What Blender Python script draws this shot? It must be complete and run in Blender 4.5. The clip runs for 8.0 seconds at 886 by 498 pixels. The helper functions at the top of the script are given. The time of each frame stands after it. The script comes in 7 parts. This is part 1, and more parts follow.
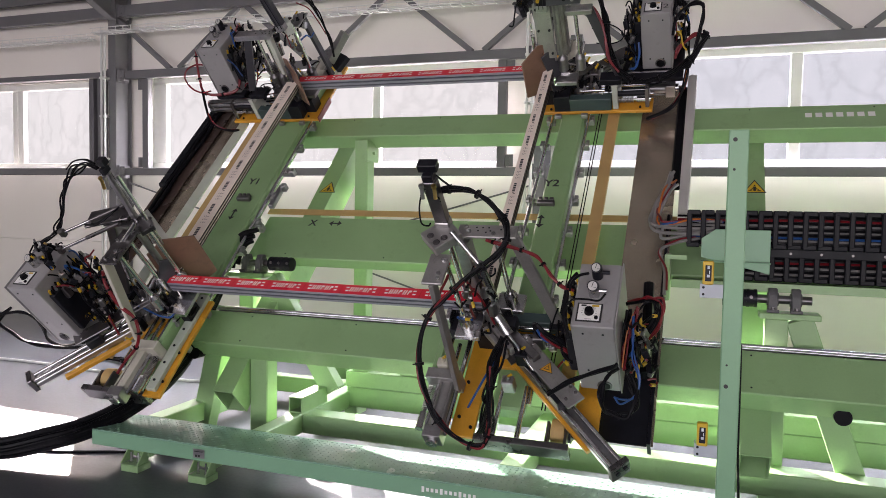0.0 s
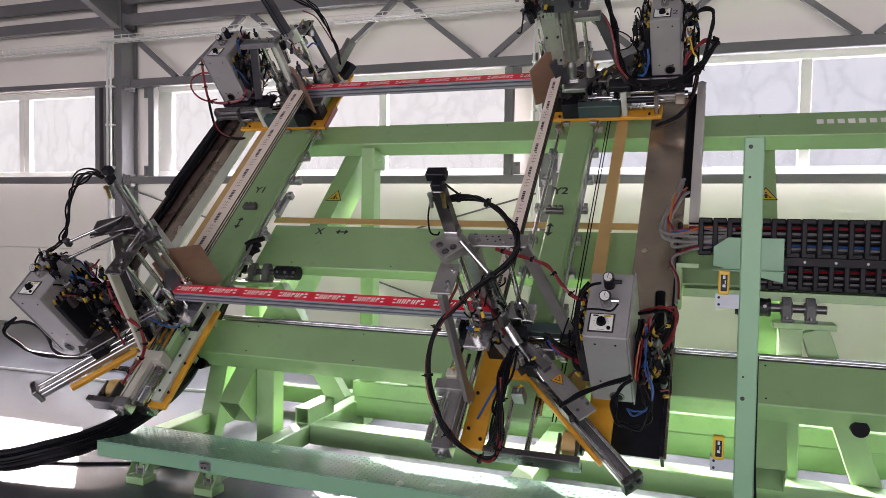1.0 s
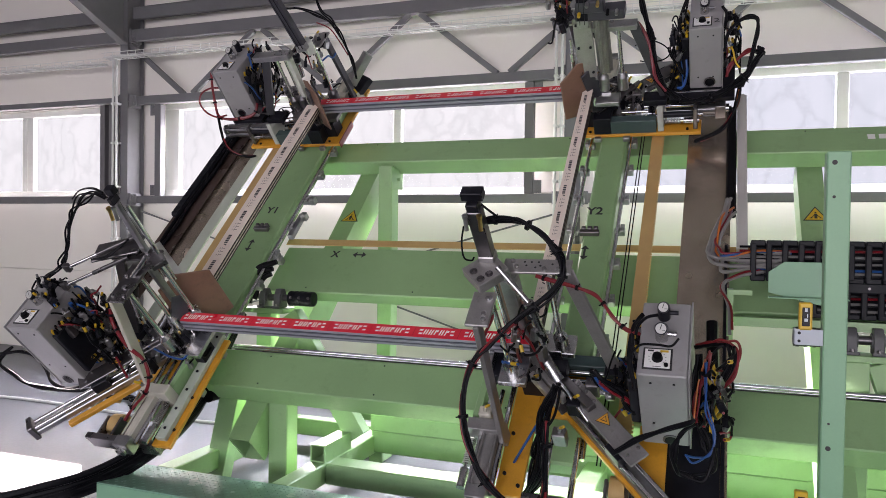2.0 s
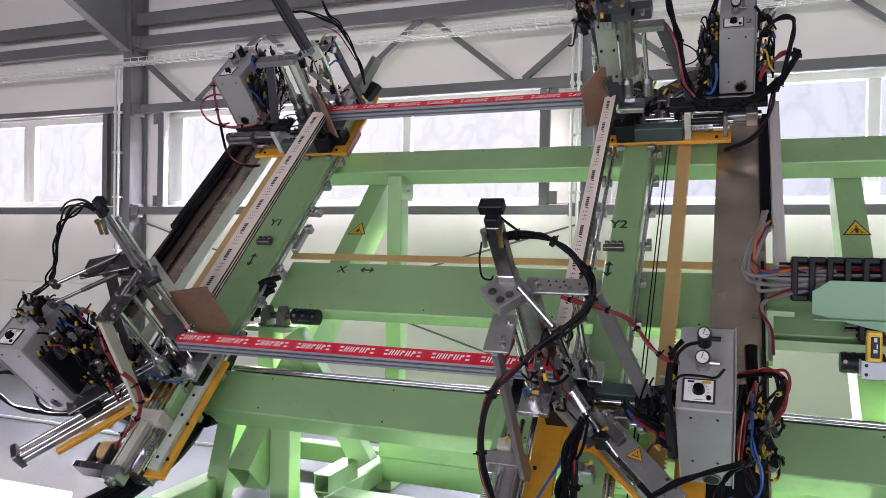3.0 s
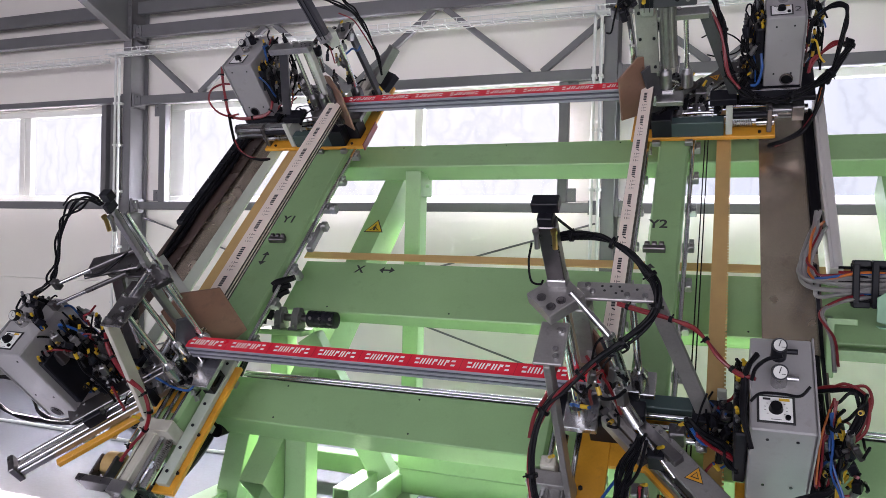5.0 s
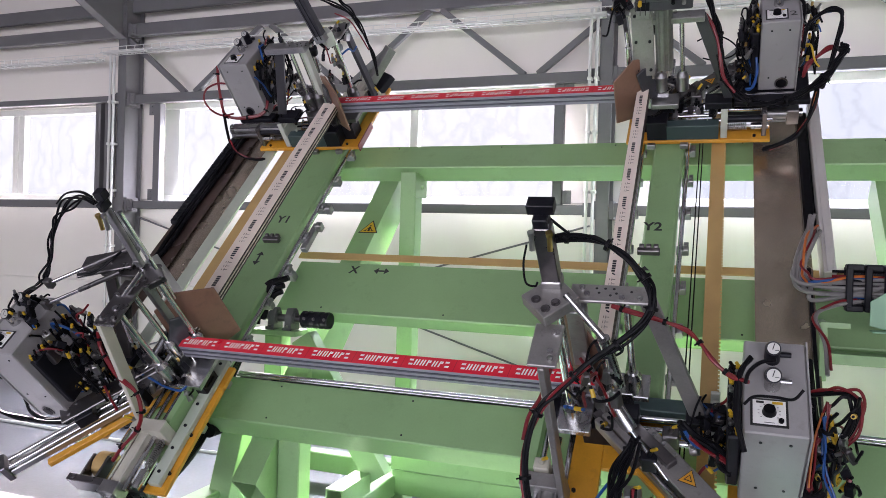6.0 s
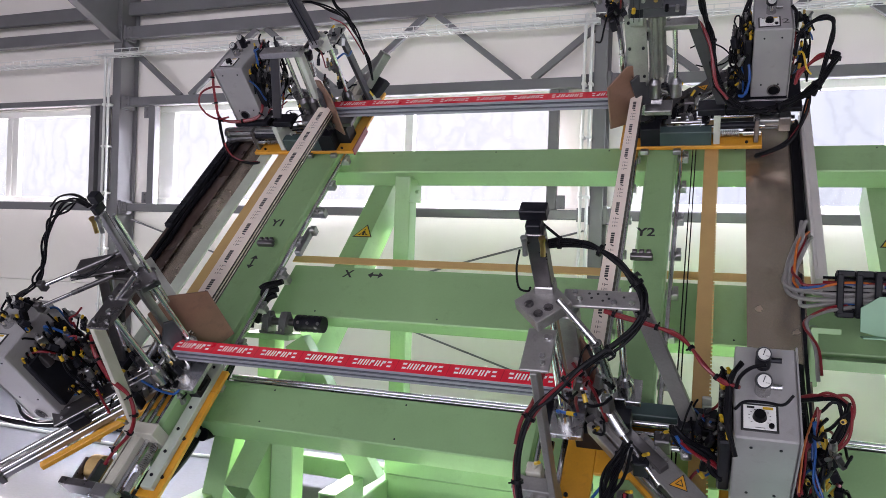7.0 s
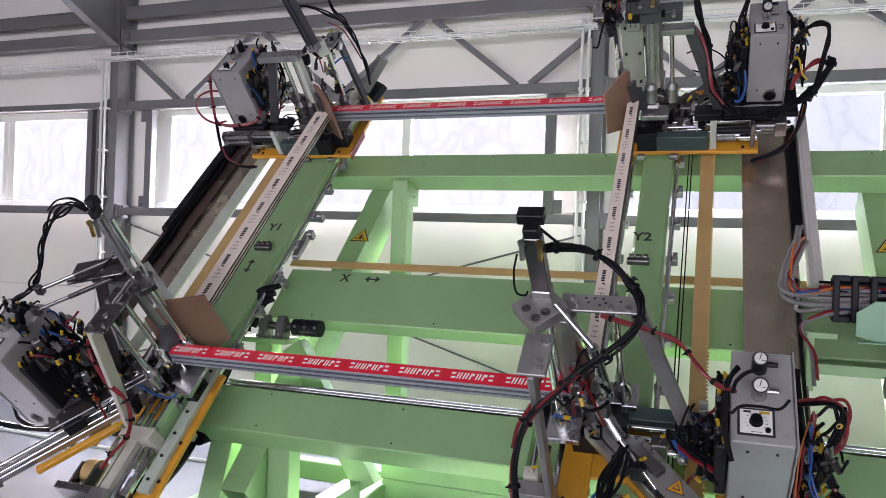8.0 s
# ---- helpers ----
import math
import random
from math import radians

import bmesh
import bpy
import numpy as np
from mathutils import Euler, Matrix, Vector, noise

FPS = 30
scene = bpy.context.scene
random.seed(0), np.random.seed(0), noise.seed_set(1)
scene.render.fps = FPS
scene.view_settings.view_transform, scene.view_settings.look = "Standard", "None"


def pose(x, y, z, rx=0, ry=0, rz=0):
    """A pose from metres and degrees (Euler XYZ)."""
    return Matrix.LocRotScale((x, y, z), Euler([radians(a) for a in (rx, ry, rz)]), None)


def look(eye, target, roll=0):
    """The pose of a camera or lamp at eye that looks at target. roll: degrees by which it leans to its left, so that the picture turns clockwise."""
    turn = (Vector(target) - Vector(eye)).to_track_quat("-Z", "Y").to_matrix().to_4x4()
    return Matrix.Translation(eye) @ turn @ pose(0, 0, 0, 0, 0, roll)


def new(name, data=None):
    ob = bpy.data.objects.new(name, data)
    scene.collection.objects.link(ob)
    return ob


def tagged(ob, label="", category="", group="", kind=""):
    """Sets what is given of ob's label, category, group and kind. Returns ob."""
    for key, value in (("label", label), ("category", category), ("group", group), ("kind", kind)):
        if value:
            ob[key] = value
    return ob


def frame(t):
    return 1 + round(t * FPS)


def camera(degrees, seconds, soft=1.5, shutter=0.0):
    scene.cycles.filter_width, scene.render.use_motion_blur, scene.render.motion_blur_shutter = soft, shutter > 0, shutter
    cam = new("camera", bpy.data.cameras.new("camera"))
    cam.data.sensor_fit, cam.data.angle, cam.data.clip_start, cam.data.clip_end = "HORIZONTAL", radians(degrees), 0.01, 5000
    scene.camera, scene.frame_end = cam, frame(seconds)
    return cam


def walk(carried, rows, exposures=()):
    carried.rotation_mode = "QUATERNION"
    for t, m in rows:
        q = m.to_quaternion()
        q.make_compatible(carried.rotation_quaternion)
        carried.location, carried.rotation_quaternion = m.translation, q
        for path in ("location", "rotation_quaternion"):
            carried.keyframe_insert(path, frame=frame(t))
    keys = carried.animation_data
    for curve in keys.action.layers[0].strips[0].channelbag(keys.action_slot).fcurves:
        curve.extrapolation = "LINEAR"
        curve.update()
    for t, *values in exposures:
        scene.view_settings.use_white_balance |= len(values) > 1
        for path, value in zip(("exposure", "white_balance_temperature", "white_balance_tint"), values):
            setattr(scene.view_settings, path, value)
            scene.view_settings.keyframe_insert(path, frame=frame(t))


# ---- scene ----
cam = camera(61.66, 8.0, soft=0.6)
# seconds, eye x y z in metres, yaw, pitch, roll in degrees
ROWS = [
    (0.0, 0.0000, 0.0000, 1.5000, 19.934, -3.179, -1.010),
    (0.5, -0.0033, -0.0048, 1.5062, 20.062, -3.050, -0.982),
    (1.0, -0.0353, 0.0366, 1.5069, 20.284, -2.635, -0.874),
    (1.5, -0.1590, 0.1515, 1.5141, 20.401, -1.950, -0.785),
    (3.0, -0.3860, 0.5337, 1.5491, 21.260, -0.435, -0.888),
    (3.5, -0.4654, 0.6191, 1.5534, 21.399, -0.484, -0.919),
    (4.0, -0.5768, 0.6692, 1.5586, 21.302, -0.549, -0.986),
    (4.5, -0.6357, 0.6990, 1.5571, 21.050, -0.636, -1.095),
    (6.0, -0.6423, 0.7080, 1.5569, 20.404, -0.536, -1.682),
    (6.5, -0.6376, 0.7043, 1.5603, 20.183, -0.414, -1.790),
    (7.0, -0.6352, 0.6987, 1.5597, 19.989, -0.217, -1.941),
    (7.5, -0.6323, 0.6977, 1.5629, 19.875, -0.076, -1.951),
    (8.0, -0.6353, 0.6937, 1.5601, 19.744, 0.116, -2.013),
]
walk(cam, [(t, pose(x, y, z, 90 + pitch, roll, yaw)) for t, x, y, z, yaw, pitch, roll in ROWS],
     exposures=[(0.0, 3.05, 6760, 26), (1.5, 3.12, 6650, 26), (3.0, 3.27, 6350, 26), (8.0, 3.35, 6280, 26)])

# ---- world and light ----
world = bpy.data.worlds.new("world")
scene.world = world
world.use_nodes = True
wn = world.node_tree.nodes
sky = wn.new("ShaderNodeTexSky")
sky.sky_type = "NISHITA"
sky.sun_disc = False
sky.sun_elevation = radians(23.4)
sky.sun_rotation = radians(-44.0)
wn["Background"].inputs["Strength"].default_value = 0.05
world.node_tree.links.new(sky.outputs["Color"], wn["Background"].inputs["Color"])

SUN_WAY = Vector((0.965, -1.0, -0.603))
sun = new("sun", bpy.data.lights.new("sun", "SUN"))
sun.data.energy = 5.0
sun.data.angle = radians(0.5)
sun.data.color = (1.0, 0.96, 0.9)
sun.rotation_mode = "QUATERNION"
sun.rotation_quaternion = SUN_WAY.to_track_quat("-Z", "Y")


def daylight(name, eye, target, wide, high, power, colour):
    """Sky light entering through one window opening."""
    lamp = bpy.data.lights.new(name, "AREA")
    lamp.shape, lamp.size, lamp.size_y = "RECTANGLE", wide, high
    lamp.energy, lamp.color = power, colour
    ob = new(name, lamp)
    ob.matrix_world = look(eye, target)
    return ob


# window bands: south wall behind the camera, and the north wall
daylight("daylight_south", (-2.0, -7.9, 1.5), (-2.0, 3.0, 1.5), 16.0, 2.4, 66.0, (0.97, 0.98, 1.0))
daylight("daylight_north_a", (-4.1, 8.15, 3.85), (-4.1, 5.6, 1.2), 4.2, 1.0, 108.0, (0.93, 0.97, 1.0))
daylight("daylight_north_b", (1.2, 8.15, 3.85), (1.2, 5.6, 1.2), 4.8, 1.0, 108.0, (0.93, 0.97, 1.0))

# ---- materials ----


def material(name, colour, rough=0.5, metal=0.0, vary=0.12, scale=6.0, fine=120.0, bump=0.05, spec=0.5, coat=0.0, rough_vary=0.12, island=0.0, stain=None, stain_amount=0.0):
    """Paint, metal, rubber and so on: broad blotches, fine grain and a little relief."""
    m = bpy.data.materials.new(name)
    m.use_nodes = True
    nt = m.node_tree
    n, ln = nt.nodes, nt.links
    b = n["Principled BSDF"]
    tc = n.new("ShaderNodeTexCoord")
    big = n.new("ShaderNodeTexNoise")
    big.inputs["Scale"].default_value = scale
    big.inputs["Detail"].default_value = 5.0
    ln.new(tc.outputs["Object"], big.inputs["Vector"])
    small = n.new("ShaderNodeTexNoise")
    small.inputs["Scale"].default_value = fine
    small.inputs["Detail"].default_value = 3.0
    ln.new(tc.outputs["Object"], small.inputs["Vector"])
    add = n.new("ShaderNodeMath")
    add.operation = "MULTIPLY_ADD"
    add.inputs[1].default_value = 0.35
    ln.new(small.outputs["Fac"], add.inputs[0])
    ln.new(big.outputs["Fac"], add.inputs[2])
    ramp = n.new("ShaderNodeMapRange")
    ramp.inputs["From Min"].default_value = 0.35
    ramp.inputs["From Max"].default_value = 1.0
    ramp.inputs["To Min"].default_value = 1.0 - vary
    ramp.inputs["To Max"].default_value = 1.0 + vary
    ln.new(add.outputs[0], ramp.inputs["Value"])
    mul = n.new("ShaderNodeVectorMath")
    mul.operation = "SCALE"
    mul.inputs[0].default_value = colour
    ln.new(ramp.outputs[0], mul.inputs["Scale"])
    out = mul.outputs[0]
    if stain:
        st = n.new("ShaderNodeTexNoise")
        st.inputs["Scale"].default_value = scale * 2.3
        st.inputs["Detail"].default_value = 8.0
        st.inputs["Roughness"].default_value = 0.7
        ln.new(tc.outputs["Object"], st.inputs["Vector"])
        sr = n.new("ShaderNodeMapRange")
        sr.inputs["From Min"].default_value = 0.56
        sr.inputs["From Max"].default_value = 0.72
        sr.inputs["To Max"].default_value = stain_amount
        ln.new(st.outputs["Fac"], sr.inputs["Value"])
        mix = n.new("ShaderNodeMix")
        mix.data_type = "RGBA"
        mix.inputs["B"].default_value = (*stain, 1)
        ln.new(sr.outputs[0], mix.inputs["Factor"])
        ln.new(out, mix.inputs["A"])
        out = mix.outputs["Result"]
    ln.new(out, b.inputs["Base Color"])
    rr = n.new("ShaderNodeMapRange")
    rr.inputs["To Min"].default_value = max(0.02, rough - rough_vary)
    rr.inputs["To Max"].default_value = min(1.0, rough + rough_vary)
    ln.new(big.outputs["Fac"], rr.inputs["Value"])
    ln.new(rr.outputs[0], b.inputs["Roughness"])
    b.inputs["Metallic"].default_value = metal
    b.inputs["Specular IOR Level"].default_value = spec
    b.inputs["Coat Weight"].default_value = coat
    if bump:
        bp = n.new("ShaderNodeBump")
        bp.inputs["Strength"].default_value = bump
        bp.inputs["Distance"].default_value = 0.002
        ln.new(small.outputs["Fac"], bp.inputs["Height"])
        ln.new(bp.outputs[0], b.inputs["Normal"])
    return m


GREEN = material("green_paint", (0.255, 0.42, 0.20), rough=0.36, vary=0.09, scale=3.0, stain=(0.10, 0.16, 0.08), stain_amount=0.25)
POST_GREEN = material("post_green_paint", (0.22, 0.43, 0.26), rough=0.4, vary=0.06, scale=3.0)
PLATE_GREEN = material("checker_plate_green", (0.22, 0.40, 0.30), rough=0.24, vary=0.10, scale=8.0, stain=(0.2, 0.24, 0.22), stain_amount=0.2, coat=0.3)
SKIRT_GREEN = material("green_skirt_paint", (0.20, 0.40, 0.255), rough=0.36, vary=0.05, scale=3.0)
GREY_STEEL = material("grey_girder_paint", (0.15, 0.148, 0.155), rough=0.5, vary=0.10)
PANEL = material("cream_wall_panel", (0.86, 0.82, 0.765), rough=0.4, vary=0.03, scale=0.7, bump=0.02)
PVC_WHITE = material("white_window_plastic", (0.82, 0.82, 0.78), rough=0.35, vary=0.03)
ROOF = material("roof_sheet", (0.36, 0.355, 0.36), rough=0.5, vary=0.05)
ALU = material("machined_aluminium", (0.56, 0.555, 0.56), rough=0.24, metal=1.0, vary=0.16, scale=10.0)
ALU_DULL = material("dull_aluminium", (0.36, 0.355, 0.36), rough=0.34, metal=0.95, vary=0.2, scale=12.0, stain=(0.12, 0.11, 0.11), stain_amount=0.4)
CHROME = material("polished_shaft", (0.66, 0.66, 0.68), rough=0.14, metal=1.0, vary=0.04, rough_vary=0.06)
STEEL = material("grey_steel", (0.145, 0.137, 0.142), rough=0.30, metal=0.85, vary=0.2, scale=9.0, stain=(0.1, 0.09, 0.08), stain_amount=0.4)
DARK = material("dark_steel", (0.012, 0.0125, 0.018), rough=0.42, metal=0.2, vary=0.3, scale=14.0, spec=0.25)
GREYBOX = material("grey_powder_coat", (0.315, 0.308, 0.312), rough=0.42, vary=0.08, scale=7.0, fine=300.0, bump=0.12, stain=(0.2, 0.19, 0.17), stain_amount=0.35)
YELLOW = material("orange_yellow_paint", (0.66, 0.31, 0.025), rough=0.42, vary=0.15, scale=8.0, stain=(0.25, 0.13, 0.04), stain_amount=0.4)
RED = material("red_film", (0.70, 0.018, 0.04), rough=0.3, vary=0.06)
WHITE_PRINT = material("white_print", (0.85, 0.85, 0.83), rough=0.4, vary=0.03)
BLACK_PRINT = material("black_print", (0.02, 0.02, 0.022), rough=0.5, vary=0.1)
RUBBER = material("black_rubber", (0.006, 0.006, 0.008), rough=0.4, vary=0.2, scale=20.0, spec=0.10)
RED_HOSE = material("red_hose", (0.18, 0.008, 0.014), rough=0.35, vary=0.12)
BLUE_HOSE = material("blue_hose", (0.012, 0.075, 0.27), rough=0.35, vary=0.12)
GREY_HOSE = material("grey_cable", (0.20, 0.195, 0.195), rough=0.45, vary=0.12)
ORANGE_HOSE = material("orange_cable", (0.5, 0.13, 0.02), rough=0.4, vary=0.1)
YELLOW_TAG = material("yellow_tag", (0.62, 0.40, 0.02), rough=0.4, vary=0.08)
BRASS = material("brass_fitting", (0.65, 0.45, 0.16), rough=0.3, metal=1.0, vary=0.1)
BROWN_PLATE = material("brown_heating_plate", (0.23, 0.125, 0.085), rough=0.42, vary=0.14, scale=9.0, stain=(0.12, 0.08, 0.06), stain_amount=0.5)
BELT = material("tan_belt", (0.50, 0.33, 0.13), rough=0.6, vary=0.1, scale=9.0)
RUST = material("brown_steel_cover", (0.47, 0.39, 0.31), rough=0.26, metal=0.80, rough_vary=0.06, vary=0.3, scale=3.5, stain=(0.17, 0.135, 0.105), stain_amount=0.5)
# shade and dark seals on the upright profiles' sides, put into one body colour
PROFILE_SHADED = material("shaded_profile_side", (0.04, 0.026, 0.023), rough=0.4, vary=0.1)
PROFILE_SEAL = material("grey_profile_seal", (0.10, 0.10, 0.13), rough=0.5, vary=0.1)
PROFILE_GREY = material("grey_profile", (0.29, 0.29, 0.345), rough=0.35, vary=0.06)
CHAIN = material("black_cable_chain", (0.011, 0.012, 0.016), rough=0.45, vary=0.2, spec=0.18)
SENSOR_GREY = material("sensor_bracket_grey", (0.45, 0.5, 0.56), rough=0.4, vary=0.06)
CABLE_WHITE = material("white_wire", (0.7, 0.7, 0.68), rough=0.4, vary=0.05)
ANODISED = material("anodised_aluminium", (0.62, 0.60, 0.58), rough=0.4, metal=0.25, vary=0.05)
PALE_BAR = material("pale_bar_paint", (0.45, 0.50, 0.42), rough=0.4, vary=0.08)
SPRING = material("spring_steel", (0.4, 0.39, 0.37), rough=0.3, metal=1.0, vary=0.1)
TEAL = material("dark_teal_paint", (0.045, 0.075, 0.075), rough=0.4, vary=0.15, scale=9.0)
PALE_METAL = material("pale_bracket_paint", (0.50, 0.52, 0.47), rough=0.4, vary=0.1, scale=9.0)
# brown sheet of the left cover, its dark reflection put into the colour
COVER_REFLECTING_DARK = material("brown_sheet_reflecting_dark", (0.075, 0.05, 0.042), rough=0.28, metal=0.3, vary=0.3, scale=3.5, stain=(0.03, 0.025, 0.03), stain_amount=0.5)
GAUGE_FACE = material("gauge_face", (0.5, 0.5, 0.48), rough=0.25, vary=0.05)
CREAM_PART = material("cream_painted_steel", (0.50, 0.48, 0.41), rough=0.4, vary=0.08, scale=9.0)


def floor_material():
    m = bpy.data.materials.new("sealed_concrete_floor")
    m.use_nodes = True
    n, ln = m.node_tree.nodes, m.node_tree.links
    b = n["Principled BSDF"]
    tc = n.new("ShaderNodeTexCoord")
    a = n.new("ShaderNodeTexNoise")
    a.inputs["Scale"].default_value, a.inputs["Detail"].default_value = 1.3, 8.0
    c = n.new("ShaderNodeTexNoise")
    c.inputs["Scale"].default_value, c.inputs["Detail"].default_value = 45.0, 4.0
    ln.new(tc.outputs["Object"], a.inputs["Vector"])
    ln.new(tc.outputs["Object"], c.inputs["Vector"])
    mixed = n.new("ShaderNodeMath")
    mixed.operation = "MULTIPLY_ADD"
    mixed.inputs[1].default_value = 0.3
    ln.new(c.outputs["Fac"], mixed.inputs[0])
    ln.new(a.outputs["Fac"], mixed.inputs[2])
    r = n.new("ShaderNodeValToRGB")
    r.color_ramp.elements[0].position, r.color_ramp.elements[0].color = 0.45, (0.056, 0.060, 0.074, 1)
    r.color_ramp.elements[1].position, r.color_ramp.elements[1].color = 0.85, (0.118, 0.125, 0.146, 1)
    ln.new(mixed.outputs[0], r.inputs["Fac"])
    ln.new(r.outputs["Color"], b.inputs["Base Color"])
    rr = n.new("ShaderNodeMapRange")
    rr.inputs["To Min"].default_value, rr.inputs["To Max"].default_value = 0.24, 0.50
    ln.new(a.outputs["Fac"], rr.inputs["Value"])
    ln.new(rr.outputs[0], b.inputs["Roughness"])
    bp = n.new("ShaderNodeBump")
    bp.inputs["Strength"].default_value, bp.inputs["Distance"].default_value = 0.08, 0.004
    ln.new(c.outputs["Fac"], bp.inputs["Height"])
    ln.new(bp.outputs[0], b.inputs["Normal"])
    return m


PLATE_STEEL = material("brushed_steel_plate", (0.30, 0.29, 0.285), rough=0.36, metal=0.55, vary=0.2, scale=9.0, stain=(0.12, 0.11, 0.10), stain_amount=0.45)
FLOOR = floor_material()


def glass_material(tint=(0.95, 0.98, 1.0, 1)):
    m = bpy.data.materials.new("window_glass")
    m.use_nodes = True
    b = m.node_tree.nodes["Principled BSDF"]
    b.inputs["Base Color"].default_value = tint
    b.inputs["Roughness"].default_value = 0.02
    b.inputs["Transmission Weight"].default_value = 1.0
    b.inputs["IOR"].default_value = 1.08
    return m


GLASS = glass_material()
GLASS_TINT = glass_material((0.80, 0.86, 0.95, 1))


def backdrop_material():
    """Bright hazy distance with pale bare trees."""
    m = bpy.data.materials.new("hazy_distance")
    m.use_nodes = True
    n, ln = m.node_tree.nodes, m.node_tree.links
    n.remove(n["Principled BSDF"])
    e = n.new("ShaderNodeEmission")
    tc = n.new("ShaderNodeTexCoord")
    mp = n.new("ShaderNodeMapping")
    mp.inputs["Scale"].default_value = (0.9, 0.9, 0.35)
    ln.new(tc.outputs["Object"], mp.inputs["Vector"])
    no = n.new("ShaderNodeTexNoise")
    no.inputs["Scale"].default_value, no.inputs["Detail"].default_value, no.inputs["Distortion"].default_value = 0.8, 12.0, 1.2
    ln.new(mp.outputs[0], no.inputs["Vector"])
    r = n.new("ShaderNodeValToRGB")
    r.color_ramp.elements[0].position, r.color_ramp.elements[0].color = 0.40, (0.92, 0.95, 0.91, 1)
    r.color_ramp.elements[1].position, r.color_ramp.elements[1].color = 0.58, (0.98, 1.0, 0.96, 1)
    ln.new(no.outputs["Fac"], r.inputs["Fac"])
    warp = n.new("ShaderNodeTexNoise")
    warp.inputs["Scale"].default_value, warp.inputs["Detail"].default_value = 0.55, 4.0
    ln.new(tc.outputs["Object"], warp.inputs["Vector"])
    bent = n.new("ShaderNodeVectorMath")
    bent.operation = "MULTIPLY_ADD"
    bent.inputs[1].default_value = (2.6, 2.6, 2.6)
    ln.new(warp.outputs["Color"], bent.inputs[0])
    ln.new(tc.outputs["Object"], bent.inputs[2])
    squash = n.new("ShaderNodeMapping")
    squash.inputs["Scale"].default_value = (0.62, 0.62, 0.20)
    ln.new(bent.outputs[0], squash.inputs["Vector"])
    twig = n.new("ShaderNodeTexVoronoi")
    twig.feature = "DISTANCE_TO_EDGE"
    twig.inputs["Scale"].default_value = 1.0
    ln.new(squash.outputs[0], twig.inputs["Vector"])
    line = n.new("ShaderNodeMapRange")
    line.inputs["From Min"].default_value, line.inputs["From Max"].default_value = 0.01, 0.10
    line.inputs["To Min"].default_value, line.inputs["To Max"].default_value = 0.90, 1.0
    ln.new(twig.outputs["Distance"], line.inputs["Value"])
    both = n.new("ShaderNodeVectorMath")
    both.operation = "SCALE"
    ln.new(r.outputs["Color"], both.inputs[0])
    ln.new(line.outputs[0], both.inputs["Scale"])
    ln.new(both.outputs[0], e.inputs["Color"])
    e.inputs["Strength"].default_value = 0.105
    ln.new(e.outputs[0], n["Material Output"].inputs["Surface"])
    return m


BACKDROP = backdrop_material()

# ---- mesh helpers ----
Q = math.sqrt(0.5)
S_AX, N_AX, X_AX = Vector((0, Q, Q)), Vector((0, -Q, Q)), Vector((1, 0, 0))
TILTED = Matrix(((1, 0, 0), (0, Q, -Q), (0, Q, Q)))  # columns: x, up the slope, out of the slope
UPRIGHT = Matrix.Identity(3)


def P(x, s, h):
    """World point from x, distance up the 45-degree slope, and height off the slope."""
    return Vector((x, (s - h) * Q, (s + h) * Q))


def box(bm, centre, size, axes=UPRIGHT, bevel=0.004):
    m = Matrix.Translation(centre) @ axes.to_4x4() @ Matrix.Diagonal((*size, 1))
    made = bmesh.ops.create_cube(bm, size=1.0, matrix=m)
    if bevel:
        b = min(bevel, min(abs(v) for v in size) * 0.3)
        edges = {e for v in made["verts"] for e in v.link_edges}
        bmesh.ops.bevel(bm, geom=list(edges), offset=b, segments=1, affect="EDGES", profile=0.5)
    return bm


def span(bm, x0, x1, s0, s1, h0, h1, bevel=0.004):
    """A box in slope coordinates."""
    return box(bm, P((x0 + x1) / 2, (s0 + s1) / 2, (h0 + h1) / 2), (x1 - x0, s1 - s0, h1 - h0), TILTED, bevel)


def wbox(bm, x0, x1, y0, y1, z0, z1, bevel=0.004):
    return box(bm, ((x0 + x1) / 2, (y0 + y1) / 2, (z0 + z1) / 2), (x1 - x0, y1 - y0, z1 - z0), UPRIGHT, bevel)


def hollow(bm, x, o, i, s0, s1, h0, h1):
    """A square tube along the slope, open at its low end."""
    w = o - i
    rings = []
    for s in (s0, s1):
        for k, d in ((o, 0.0), (i, w)):
            rings.append([bm.verts.new(P(x + a * k, s, b)) for a, b in ((-1, h0 + d), (1, h0 + d), (1, h1 - d), (-1, h1 - d))])
    lo, li, uo, ui = rings
    for k in range(4):
        j = (k + 1) % 4
        bm.faces.new((lo[k], lo[j], uo[j], uo[k]))
        bm.faces.new((li[j], li[k], ui[k], ui[j]))
        bm.faces.new((lo[j], lo[k], li[k], li[j]))
        bm.faces.new((uo[k], uo[j], ui[j], ui[k]))
    bmesh.ops.recalc_face_normals(bm, faces=bm.faces)
    return bm


def hollow_y(bm, x0, x1, y0, y1, z0, z1, w=0.008):
    """A square tube along y, open at its near end."""
    rings = []
    for y in (y0, y1):
        for d in (0.0, w):
            rings.append([bm.verts.new((px, y, pz)) for px, pz in ((x0 + d, z0 + d), (x1 - d, z0 + d), (x1 - d, z1 - d), (x0 + d, z1 - d))])
    lo, li, uo, ui = rings
    for k in range(4):
        j = (k + 1) % 4
        bm.faces.new((lo[k], lo[j], uo[j], uo[k]))
        bm.faces.new((li[j], li[k], ui[k], ui[j]))
        bm.faces.new((lo[j], lo[k], li[k], li[j]))
        bm.faces.new((uo[k], uo[j], ui[j], ui[k]))
    bmesh.ops.recalc_face_normals(bm, faces=bm.faces)
    return bm


